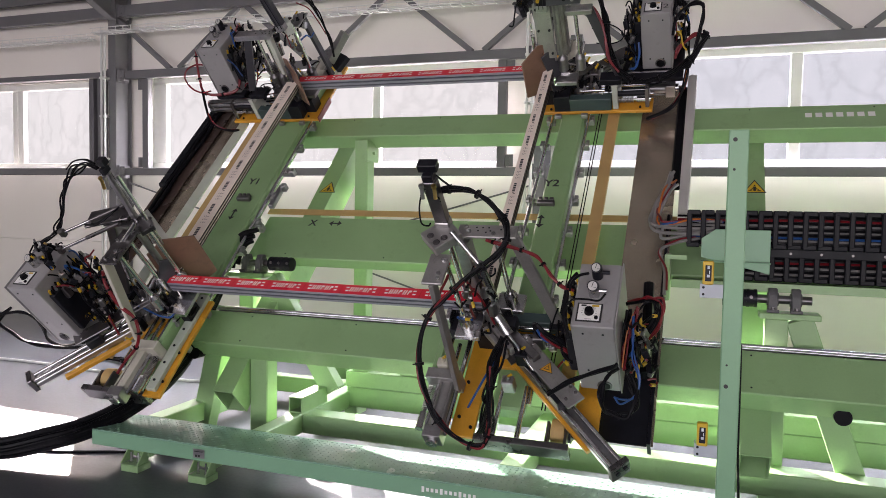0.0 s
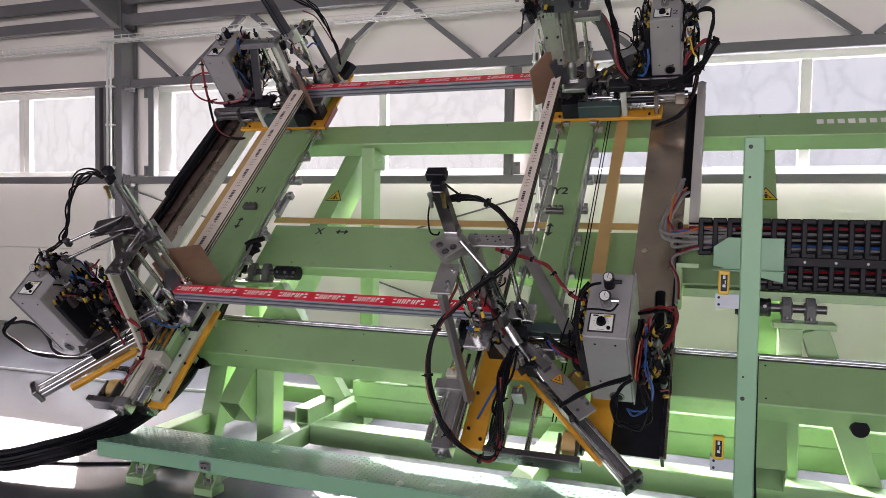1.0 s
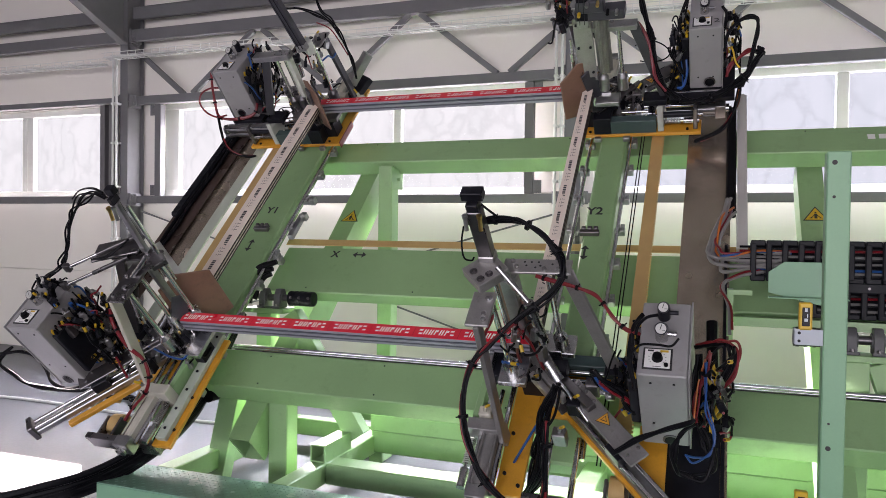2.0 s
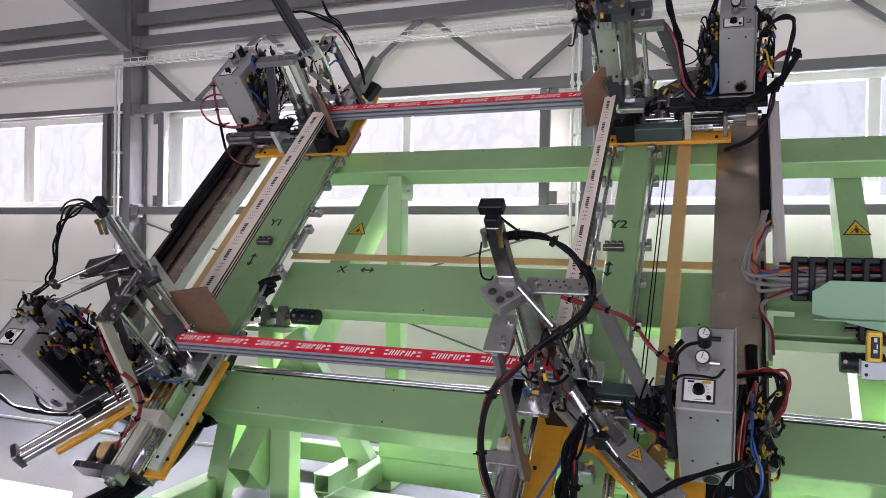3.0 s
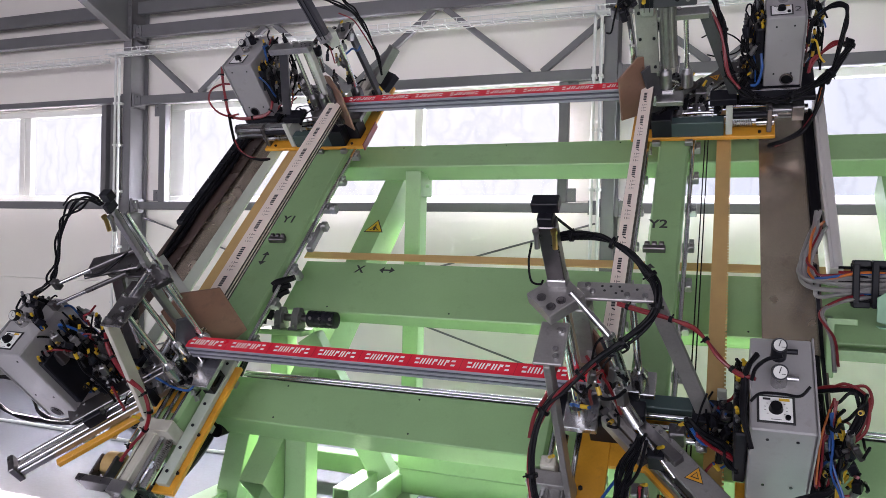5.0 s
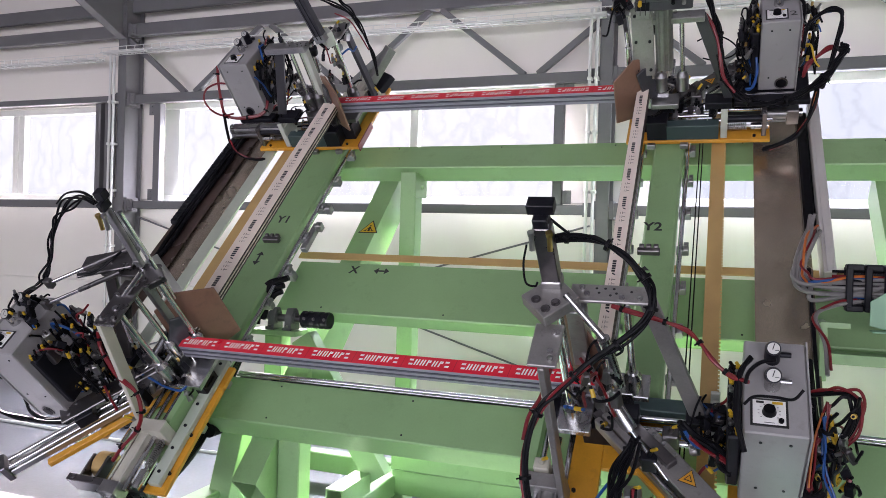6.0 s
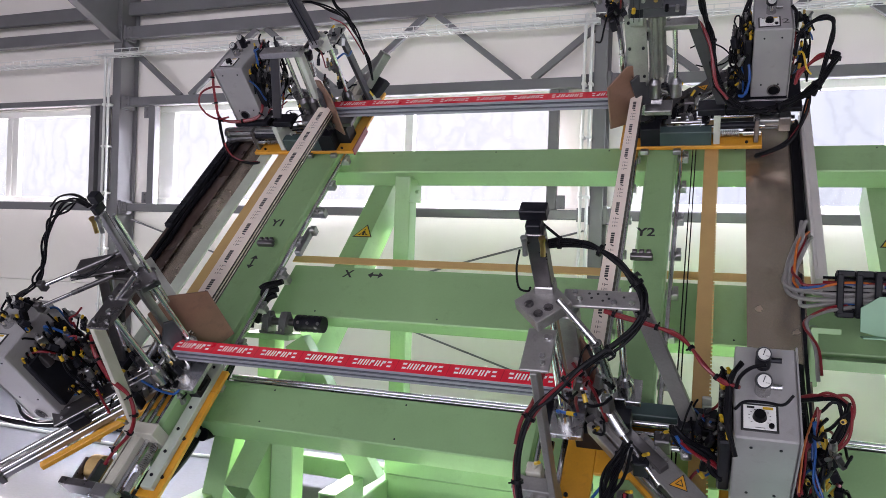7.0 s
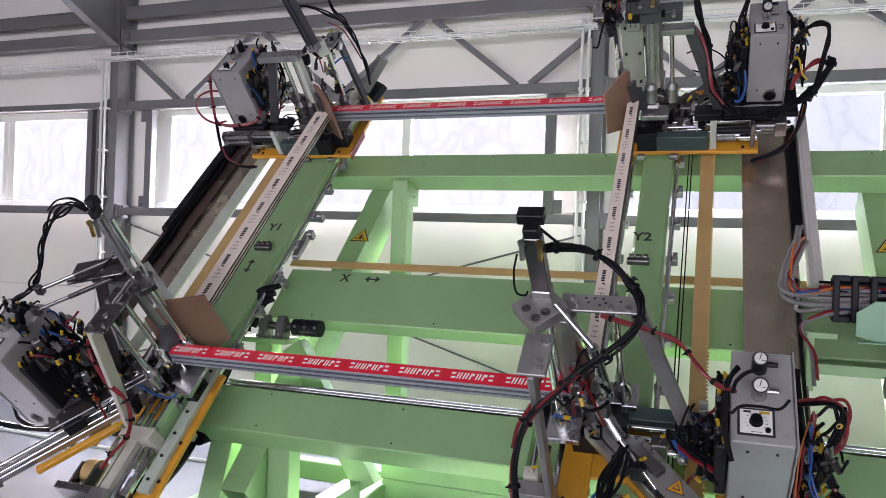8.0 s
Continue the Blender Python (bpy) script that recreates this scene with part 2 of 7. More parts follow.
def frame_of(d, up=(0, 0, 1)):
    """Axes with z along d."""
    z = Vector(d).normalized()
    u = Vector(up)
    if abs(z.dot(u.normalized())) > 0.98:
        u = Vector((1, 0, 0))
    x = u.cross(z).normalized()
    y = z.cross(x)
    return Matrix((x, y, z)).transposed()


def bar(bm, a, b, wide, thick, up=(0, 0, 1), bevel=0.003):
    """A rectangular bar from a to b; its thickness lies towards up."""
    a, b = Vector(a), Vector(b)
    return box(bm, (a + b) / 2, (wide, thick, (b - a).length), frame_of(b - a, up), bevel)


def rod(bm, a, b, r, r2=None, seg=18):
    a, b = Vector(a), Vector(b)
    m = Matrix.Translation((a + b) / 2) @ frame_of(b - a).to_4x4()
    bmesh.ops.create_cone(bm, cap_ends=True, segments=seg, radius1=r, radius2=r if r2 is None else r2, depth=(b - a).length, matrix=m)
    return bm


def glide(pts, steps=6):
    """Points of a smooth line through pts."""
    pts = [Vector(p) for p in pts]
    ext = [2 * pts[0] - pts[1], *pts, 2 * pts[-1] - pts[-2]]
    out = []
    for i in range(1, len(ext) - 2):
        a, b, c, d = ext[i - 1], ext[i], ext[i + 1], ext[i + 2]
        for k in range(steps):
            t = k / steps
            out.append(0.5 * (2 * b + (c - a) * t + (2 * a - 5 * b + 4 * c - d) * t * t + (3 * b - a - 3 * c + d) * t ** 3))
    return out + [pts[-1]]


def hose(bm, pts, r, seg=8, steps=6):
    line = glide(pts, steps)
    rings = []
    ref = Vector((0.31, 0.52, 0.79))
    for i, p in enumerate(line):
        d = (line[min(i + 1, len(line) - 1)] - line[max(i - 1, 0)]).normalized()
        u = ref - d * ref.dot(d)
        u = u.normalized() if u.length > 1e-4 else d.orthogonal().normalized()
        ref = u
        v = d.cross(u)
        rings.append([bm.verts.new(p + r * (math.cos(2 * math.pi * k / seg) * u + math.sin(2 * math.pi * k / seg) * v)) for k in range(seg)])
    for a, b in zip(rings, rings[1:]):
        for k in range(seg):
            bm.faces.new((a[k], a[(k + 1) % seg], b[(k + 1) % seg], b[k]))
    bm.faces.new(rings[0][::-1])
    bm.faces.new(rings[-1])
    return bm


def slab(bm, outline, origin, u, v, thick, bevel=0.002):
    """A plate with a polygonal outline in the plane of u and v, thick along u x v."""
    o, u, v = Vector(origin), Vector(u).normalized(), Vector(v).normalized()
    n = u.cross(v)
    low = [bm.verts.new(o + a * u + b * v) for a, b in outline]
    top = [bm.verts.new(o + a * u + b * v + n * thick) for a, b in outline]
    faces = [bm.faces.new(low[::-1]), bm.faces.new(top)]
    k = len(outline)
    faces += [bm.faces.new((low[i], low[(i + 1) % k], top[(i + 1) % k], top[i])) for i in range(k)]
    bmesh.ops.recalc_face_normals(bm, faces=faces)
    if bevel:
        edges = {e for f in faces for e in f.edges}
        bmesh.ops.bevel(bm, geom=list(edges), offset=bevel, segments=1, affect="EDGES", profile=0.5)
    return bm


def thing(name, at, label, category, group="", kind=""):
    ob = new(name)
    ob.location = at
    return tagged(ob, label, category, group, kind)


def base_of(ob):
    p = Vector((0, 0, 0))
    while ob is not None:
        p += ob.location
        ob = ob.parent
    return p


def part(name, bm, mat, parent=None, label="", smooth=True):
    """Links a bmesh, drawn in world coordinates, as one mesh under its parent."""
    me = bpy.data.meshes.new(name)
    if parent is not None:
        bmesh.ops.translate(bm, verts=bm.verts, vec=-base_of(parent))
    if smooth:
        for e in bm.edges:
            e.smooth = len(e.link_faces) == 2 and e.calc_face_angle(0) < 0.6
        for f in bm.faces:
            f.smooth = True
    bm.to_mesh(me)
    bm.free()
    me.materials.append(mat)
    ob = new(name, me)
    ob.parent = parent
    if label:
        ob["label"] = label
    return ob


def solo(name, bm, mat, label, category, group="", kind="", smooth=True):
    """A thing that is one mesh; its origin is put at its lowest middle."""
    xs = [v.co for v in bm.verts]
    at = Vector(((min(c.x for c in xs) + max(c.x for c in xs)) / 2, (min(c.y for c in xs) + max(c.y for c in xs)) / 2, min(c.z for c in xs)))
    bmesh.ops.translate(bm, verts=bm.verts, vec=-at)
    ob = part(name, bm, mat, None, "", smooth)
    ob.location = at
    return tagged(ob, label, category, group, kind)


def nb():
    return bmesh.new()


def text_mesh(body, size, mat, parent, origin, u, v, name="lettering", lift=0.0015, bold=0.0, sx=1.0):
    """Flat lettering in the plane of u (reading direction) and v (up)."""
    cu = bpy.data.curves.new(name, "FONT")
    cu.body, cu.size, cu.align_x, cu.align_y, cu.offset = body, size, "CENTER", "CENTER", bold
    tmp = bpy.data.objects.new(name, cu)
    scene.collection.objects.link(tmp)
    bpy.context.view_layer.update()
    me = bpy.data.meshes.new_from_object(tmp)
    bpy.data.objects.remove(tmp)
    u, v = Vector(u).normalized(), Vector(v).normalized()
    n = u.cross(v)
    m = Matrix.Translation(Vector(origin) + n * lift - base_of(parent)) @ Matrix((u, v, n)).transposed().to_4x4() @ Matrix.Diagonal((sx, 1, 1, 1))
    me.transform(m)
    me.materials.clear()
    me.materials.append(mat)
    ob = new(name, me)
    ob.parent = parent
    return ob


def marks(bm, origin, u, v, rects, lift=0.0015):
    """Flat printed rectangles (centre a, centre b, width, height, slant) in the plane of u and v."""
    o, u, v = Vector(origin), Vector(u).normalized(), Vector(v).normalized()
    n = u.cross(v)
    for a, b, w, h, sl in rects:
        c = o + u * a + v * b + n * lift
        q = [c - u * w / 2 - v * h / 2 - u * sl, c + u * w / 2 - v * h / 2 - u * sl, c + u * w / 2 + v * h / 2 + u * sl, c - u * w / 2 + v * h / 2 + u * sl]
        bm.faces.new([bm.verts.new(p) for p in q])
    return bm


# ---- the hall ----
WALL_Y = 7.30
floor_bm = nb()
wbox(floor_bm, -13.0, 7.0, -8.2, 7.6, -0.2, 0.0, 0)
solo("floor", floor_bm, FLOOR, "grey sealed concrete hall floor with a soft sheen", "floor", kind="structure")

ground_bm = nb()
bmesh.ops.create_grid(ground_bm, x_segments=2, y_segments=2, size=600, matrix=Matrix.Translation((0, 0, -0.25)))
solo("ground", ground_bm, material("bright_gravel_yard", (0.5, 0.5, 0.47), rough=0.9, vary=0.15, scale=0.3), "pale gravel yard outside the hall", "ground", kind="structure")

back_bm = nb()
wbox(back_bm, -90, 60, 46.0, 46.2, -0.3, 15.0, 0)
solo("backdrop", back_bm, BACKDROP, "pale hazy distance with bare trees outside", "backdrop", kind="structure")

# x0, x1, mullions, width of the left jamb, half a mullion
WINDOWS = [(-11.4, -7.335, (-10.15, -8.615), 0.14, 0.095), (-6.42, -2.02, (-3.438,), 0.20, 0.048), (-1.40, 3.6, (0.66, 2.2), 0.14, 0.05)]
SILL_Z, HEAD_Z = 1.93, 3.0


def wall_with_openings(name, y0, y1, z_low, z_high, x0, x1, holes, zs, zh, label):
    """Sandwich-panel wall: horizontal panels, cut by window openings."""
    top = thing(name, ((x0 + x1) / 2, (y0 + y1) / 2, z_low), label, "wall", kind="structure")
    seams = [z_low]
    while seams[-1] < z_high - 1.05:
        seams.append(seams[-1] + 1.0)
    cuts = sorted({*seams, zs, zh, z_high})
    cuts = [c for i, c in enumerate(cuts) if i == 0 or c - cuts[i - 1] > 0.12 or c in (zs, zh)]
    for a, b in zip(cuts, cuts[1:]):
        if b - a < 0.01:
            continue
        spans, x = [], x0
        if a >= zs - 1e-4 and b <= zh + 1e-4:
            for h0, h1, *_ in holes:
                spans.append((x, h0))
                x = h1
        spans.append((x, x1))
        for u, w in spans:
            if w - u > 0.02:
                bm = nb()
                wbox(bm, u, w, y0, y1, a + 0.0015, b - 0.0015, 0.004)
                part("panel", bm, PANEL, top)
    return top


wall_with_openings("wall_north", WALL_Y, WALL_Y + 0.14, 0.0, 5.2, -13.0, 7.0, WINDOWS, SILL_Z, HEAD_Z, "cream sandwich-panel hall wall with a band of windows")
for k, (x0, x1, mullions, jamb, half) in enumerate(WINDOWS):
    w = thing("window_%d" % (k + 1), ((x0 + x1) / 2, WALL_Y, SILL_Z), "white plastic strip window with clear panes", "window", "windows of the hall", "structure")
    fb = nb()
    y0, y1 = WALL_Y + 0.03, WALL_Y + 0.10
    for a, b in ((SILL_Z, SILL_Z + 0.055), (HEAD_Z - 0.075, HEAD_Z)):
        wbox(fb, x0, x1, y0, y1, a, b, 0.006)
    for a, b in ((x0, x0 + jamb), (x1 - 0.05, x1)):
        wbox(fb, a, b, y0 + 0.001, y1 - 0.001, SILL_Z + 0.056, HEAD_Z - 0.076, 0.006)
    part("window_frame", fb, PVC_WHITE, w)
    edges = [x0 + jamb, *mullions, x1 - 0.05]
    for mx in mullions:
        mb = nb()
        wbox(mb, mx - half, mx + half, y0 + 0.002, y1 - 0.002, SILL_Z + 0.056, HEAD_Z - 0.076, 0.006)
        if half > 0.06:
            wbox(mb, mx - 0.006, mx + 0.006, y0 - 0.012, y0 + 0.0015, SILL_Z + 0.06, HEAD_Z - 0.08, 0.003)
        part("mullion", mb, PVC_WHITE, w)
    for a, b in zip(edges, edges[1:]):
        pb = nb()
        wbox(pb, a + 0.04, b - 0.04, y0 + 0.03, y0 + 0.036, SILL_Z + 0.05, HEAD_Z - 0.07, 0)
        pane = part("pane", pb, GLASS_TINT if k == 2 else GLASS, w)
        pane.visible_shadow = False
    sb = nb()
    wbox(sb, x0 - 0.02, x1 + 0.02, WALL_Y - 0.05, WALL_Y + 0.028, SILL_Z - 0.025, SILL_Z, 0.004)
    part("window_sill", sb, PVC_WHITE, w)

# the other walls and the roof close the hall
for nm, (x0, x1, y0, y1) in (("wall_west", (-13.2, -13.0, -8.2, 7.44)), ("wall_east", (7.0, 7.2, -8.2, 7.44))):
    bm = nb()
    wbox(bm, x0, x1, y0, y1, 0, 5.2, 0)
    solo(nm, bm, PANEL, "cream sandwich-panel hall wall", "wall", kind="structure")
wall_with_openings("wall_south", -8.2, -8.0, 0.0, 5.2, -13.0, 7.0, [(-10.5, 5.5, ())], 0.3, 2.7, "cream panel wall with a wide daylight opening")
bm = nb()
wbox(bm, -13.2, 7.2, -8.2, 7.44, 5.2, 5.35, 0)
for k in range(40):
    wbox(bm, -13.0 + 0.5 * k, -12.9 + 0.5 * k, -8.0, 7.3, 5.16, 5.2, 0)
solo("ceiling", bm, ROOF, "pale ribbed sheet roof", "ceiling", kind="structure", smooth=False)


def i_column(x, label):
    """Grey I-section column against the wall, with bracket plates for the girts."""
    t = thing("steel_column", (x, 7.15, 0), label, "column", "hall columns", "structure")
    bm = nb()
    wbox(bm, x - 0.055, x + 0.055, 7.02, 7.031, 0, 5.15, 0.002)
    wbox(bm, x - 0.055, x + 0.055, 7.269, 7.28, 0, 5.15, 0.002)
    wbox(bm, x - 0.005, x + 0.005, 7.031, 7.269, 0, 5.15, 0)
    part("shaft", bm, GREY_STEEL, t)
    for z in (1.865, 3.003, 3.75):
        for sgn in (1, -1):
            pb = nb()
            wbox(pb, x + sgn * 0.075 - 0.018, x + sgn * 0.075 + 0.018, 7.033, 7.20, z - 0.075, z + 0.075, 0.002)
            wbox(pb, x + sgn * 0.13 - 0.036, x + sgn * 0.13 + 0.036, 7.036, 7.048, z - 0.06, z + 0.06, 0.002)
            for dz in (-0.035, 0.035):
                rod(pb, (x + sgn * 0.13, 7.037, z + dz), (x + sgn * 0.13, 7.022, z + dz), 0.011, seg=6)
            part("bracket_plate", pb, GREY_STEEL, t)
        sb = nb()
        wbox(sb, x + 0.006, x + 0.053, 7.032, 7.268, z - 0.004, z + 0.004, 0)
        part("stiffener", sb, GREY_STEEL, t)
    return t


for cx in (-11.6, -6.75, -1.575, 4.2):
    i_column(cx, "grey painted steel column against the panel wall")

for z, hh in ((1.865, 0.084), (3.003, 0.095), (3.75, 0.13)):
    for a, b in ((-11.5, -6.86), (-6.64, -1.685), (-1.465, 4.1)):
        drop = 0.03 if a < -11 and z == 3.003 else 0.0
        bm = nb()
        wbox(bm, a, b, 7.05, 7.13, z - hh / 2 + drop, z + hh / 2, 0.006)
        solo("girt", bm, GREY_STEEL, "grey square-tube wall girt between columns", "girder", "wall girts", "structure")
for a, b in ((-11.5, -6.86), (-6.64, -1.685), (-1.465, 4.1)):
    bm = nb()
    wbox(bm, a, b, 7.04, 7.10, 3.93, 4.06, 0.004)
    wbox(bm, a, b, 7.0395, 7.16, 4.061, 4.069, 0.002)
    solo("eaves_purlin", bm, GREY_STEEL, "grey channel purlin under the eaves", "girder", "eaves purlins", "structure")
for x0 in (-6.764, -1.54):
    for k in range(3):
        xb = x0 + 0.87 + k * 1.83 if x0 < -3 else x0 + 0.8 + k * 1.83
        for sgn in (-1, 1):
            bm = nb()
            bar(bm, (xb + sgn * 0.06, 7.09, 3.05), (xb + sgn * 0.86, 7.09, 3.685), 0.055, 0.05, (0, 1, 0))
            solo("truss_diagonal", bm, GREY_STEEL, "grey steel truss diagonal on the wall", "girder", "truss diagonals", "structure")
# cross-bracing rods under the windows
for a, b in (((-6.6, 7.2, 1.72), (-1.75, 7.2, 0.3)), ((-6.6, 7.2, 0.3), (-1.75, 7.2, 1.72))):
    bm = nb()
    rod(bm, a, b, 0.009, seg=8)
    for p, q in ((a, b), (b, a)):
        u = (Vector(q) - Vector(p)).normalized()
        bar(bm, Vector(p) - u * 0.05, Vector(p) + u * 0.10, 0.012, 0.06, (0, 1, 0))
    solo("bracing_rod", bm, GREY_STEEL, "thin grey wall bracing rod with end plates", "rod", kind="structure")
# steel posts beside the windows, tied to the girts by plates
for x0, x1, way in ((-6.36, -6.275, -1), (-2.02, -1.935, 1)):
    bm = nb()
    wbox(bm, x0, x1, 7.08, 7.16, 1.909, 2.953, 0.004)
    for z in (1.975, 2.89):
        xp = x0 - 0.04 if way < 0 else x1 + 0.04
        wbox(bm, xp - 0.0395, xp + 0.0395, 7.10, 7.11, z - 0.06, z + 0.06, 0.002)
        for dz in (-0.03, 0.03):
            rod(bm, (xp, 7.10, z + dz), (xp, 7.088, z + dz), 0.010, seg=6)
    solo("window_post", bm, GREY_STEEL, "grey steel post with bolted plates beside the window", "post", kind="structure")
bm = nb()
for x0, x1, y0 in ((-7.238, -7.165, 7.15), (-7.16, -7.13, 7.21), (-7.125, -7.07, 7.17)):
    wbox(bm, x0, x1, y0, 7.28, 1.93, 3.02, 0.004)
solo("window_post", bm, GREY_STEEL, "dark grey steel channel beside the window", "post", kind="structure")

# roof frame over the first column
RX = -6.75
bm = nb()
slab(bm, [(0, 3.66), (-1.6, 4.32), (-1.6, 4.62), (0, 4.55)], (RX - 0.006, 7.018, 0), (0, 1, 0), (0, 0, 1), 0.012, 0)
bar(bm, (RX, 7.016, 3.648), (RX, 5.42, 4.310), 0.11, 0.012, (0, 0, 1), 0.002)
bar(bm, (RX, 5.42, 4.310), (RX, -7.8, 4.70), 0.11, 0.012, (0, 0, 1), 0.002)
slab(bm, [(0, 4.32), (-13.2, 4.71), (-13.2, 5.05), (0, 4.62)], (RX - 0.005, 5.416, 0), (0, 1, 0), (0, 0, 1), 0.010, 0)
for k in range(3):
    for dx in (-0.035, 0.035):
        rod(bm, (RX + dx, 7.012, 3.80 + 0.11 * k), (RX + dx, 6.996, 3.80 + 0.11 * k), 0.012, seg=6)
wbox(bm, RX - 0.06, RX + 0.06, 7.006, 7.019, 3.66, 4.60, 0.002)
solo("rafter", bm, GREY_STEEL, "grey steel rafter with a tapered haunch at the column", "girder", kind="structure")
for y, z in ((6.2, 4.42), (4.9, 4.55), (3.4, 4.68)):
    bm = nb()
    wbox(bm, -13.0, 7.0, y - 0.04, y + 0.04, z, z + 0.2, 0.004)
    solo("purlin", bm, GREY_STEEL, "grey steel roof purlin", "girder", "roof purlins", "structure")


def cable_tray(x0, x1, y, z):
    t = thing("cable_tray", ((x0 + x1) / 2, y, z), "white wire-mesh cable tray along the wall", "cable tray")
    for dy, dz in ((-0.06, 0), (0, 0), (0.06, 0), (-0.06, 0.055), (0.06, 0.055)):
        bm = nb()
        rod(bm, (x0, y + dy, z + dz), (x1, y + dy, z + dz), 0.004, seg=6)
        part("long_wire", bm, CABLE_WHITE, t)
    k = x0 + 0.05
    while k < x1:
        bm = nb()
        hose(bm, [(k, y - 0.06, z + 0.06), (k, y - 0.06, z), (k, y + 0.06, z), (k, y + 0.06, z + 0.06)], 0.0035, 5, 3)
        part("cross_wire", bm, CABLE_WHITE, t)
        k += 0.11
    for dy in (-0.03, 0.01, 0.035):
        bm = nb()
        hose(bm, [(x0 + i * (x1 - x0) / 8, y + dy + 0.006 * math.sin(3.1 * i + 40 * dy), z + 0.012) for i in range(9)], 0.008, 6, 3)
        part("cable", bm, CABLE_WHITE, t)
    return t


cable_tray(-11.4, -6.92, 6.9, 3.40)
cable_tray(-6.90, 4.0, 6.9, 3.46)
for x, z1 in ((-6.85, 3.40), (-6.80, 3.36), (-1.70, 3.46), (-1.645, 3.46)):
    t = thing("conduit", (x, 6.96, 0), "pale plastic conduit clipped beside a steel column", "conduit", "conduits")
    bm = nb()
    hose(bm, [(x, 6.96, 0.02), (x, 6.96, 1.6), (x, 6.96, z1 - 0.06), (x + 0.03, 6.93, z1)], 0.014, 8, 8)
    part("tube", bm, CABLE_WHITE, t)
    for z in (0.8, 1.4, 2.0, 2.5, 2.95):
        bm = nb()
        wbox(bm, x - 0.02, x + 0.02, 6.942, 7.019, z, z + 0.025, 0.003)
        part("clip", bm, CABLE_WHITE, t)

# ---- the machine frame ----
FACE = -2.30
machine = thing("machine_frame", (0, 4.3, 0), "pale green painted steel frame of an inclined welding machine", "machine frame")


def beam(name, x0, x1, s0, s1, h0, h1, mat=GREEN, label=""):
    bm = nb()
    span(bm, x0, x1, s0, s1, h0, h1, 0.006)
    return part(name, bm, mat, machine, label)


beam_top = beam("top_beam", -3.45, 3.4, 5.20, 5.435, FACE - 0.125, FACE)
beam_mid = beam("middle_beam", -3.04, 3.4, 3.915, 4.305, FACE - 0.09, FACE)
beam_low = beam("bottom_beam", -3.12, 3.4, 3.18, 3.437, FACE - 0.15, FACE)
# cover strip with a screw row on the top beam, guide rails along the bottom beam
for k in range(9):
    for s, b in ((5.405, beam_top), (3.215, beam_low), (3.405, beam_low), (3.95, beam_mid)):
        bm = nb()
        rod(bm, P(-2.75 + 0.74 * k, s, FACE - 0.004), P(-2.75 + 0.74 * k, s, FACE + 0.0015), 0.005, seg=8)
        part("screw", bm, DARK, b)
for s, r, hh in ((3.470, 0.012, FACE - 0.012), (3.447, 0.005, FACE - 0.002)):
    bm = nb()
    rod(bm, P(-3.05, s, hh), P(3.4, s, hh), r, seg=14)
    part("guide_rail", bm, CHROME, machine, "polished round guide rail")
bm = nb()
span(bm, -3.05, 3.4, 3.438, 3.490, FACE - 0.06, FACE - 0.03, 0.003)
part("rail_support", bm, STEEL, machine, "dull metal rail support")
bm = nb()
span(bm, -3.09, 3.4, 4.350, 4.404, FACE - 0.030, FACE - 0.022, 0.001)
part("drive_belt", bm, BELT, machine, "tan toothed drive belt")


# inclined carriers, uprights and floor frame


def green(name, *args, upright=True):
    bm = nb()
    wbox(bm, *args, 0.006)
    return part(name, bm, GREEN, machine)


for x in (-2.81, 0.235, 3.1):
    part("inclined_carrier", hollow(nb(), x, 0.072, 0.064, 2.93, 5.32, -2.67, -2.45), GREEN, machine)
for x in (-2.81, 3.1):
    green("rear_upright", x + 0.15, x + 0.262, 5.28, 5.40, 0.0, 2.02)
    green("upright", x + 0.074, x + 0.20, 3.99, 4.11, 0.0, 0.66)
    bm = nb()
    bar(bm, (x - 0.195, 4.06, 0.64), (x - 0.325, 4.04, 0.0), 0.13, 0.10, (0, 1, 0))
    part("front_strut", bm, GREEN, machine)
    green("cross_beam", x - 0.40, x - 0.28, 3.60, 4.95, 0.08, 0.199)
    green("cross_beam", x + 0.35, x + 0.45, 3.60, 5.3, 0.08, 0.2)
    green("tie_beam", x - 0.278, x + 0.348, 4.85, 4.95, 0.08, 0.198)
    green("foot_block", x + 0.37, x + 0.47, 4.72, 4.88, 0.0, 0.079)
    # bolted plate at the head of the upright
    bm = nb()
    wbox(bm, x + 0.263, x + 0.279, 5.24, 5.44, 1.85, 2.0, 0.003)
    rod(bm, (x + 0.279, 5.34, 1.92), (x + 0.30, 5.34, 1.92), 0.012, seg=6)
    part("bolt_plate", bm, GREEN, machine)
part("beam_stub", hollow_y(nb(), -2.457, -2.362, 4.0, 4.32, 0.202, 0.302), GREEN, machine)
green("cross_beam", -0.98, -0.86, 3.60, 4.7, 0.08, 0.2)
green("floor_beam", -2.36, 3.4, 4.0, 4.15, 0.08, 0.199)
green("floor_beam", -2.38, 3.4, 4.64, 4.76, 0.09, 0.235)
green("floor_beam_top", -2.38, 3.4, 4.62, 4.80, 0.236, 0.345)
green("rear_floor_beam", -3.1, 3.4, 5.40, 5.50, 0.08, 0.19)
green("cap_plate", -2.34, -2.22, 4.64, 4.78, 0.346, 0.375)
green("cap_plate", -1.98, -1.80, 4.64, 4.78, 0.346, 0.366)

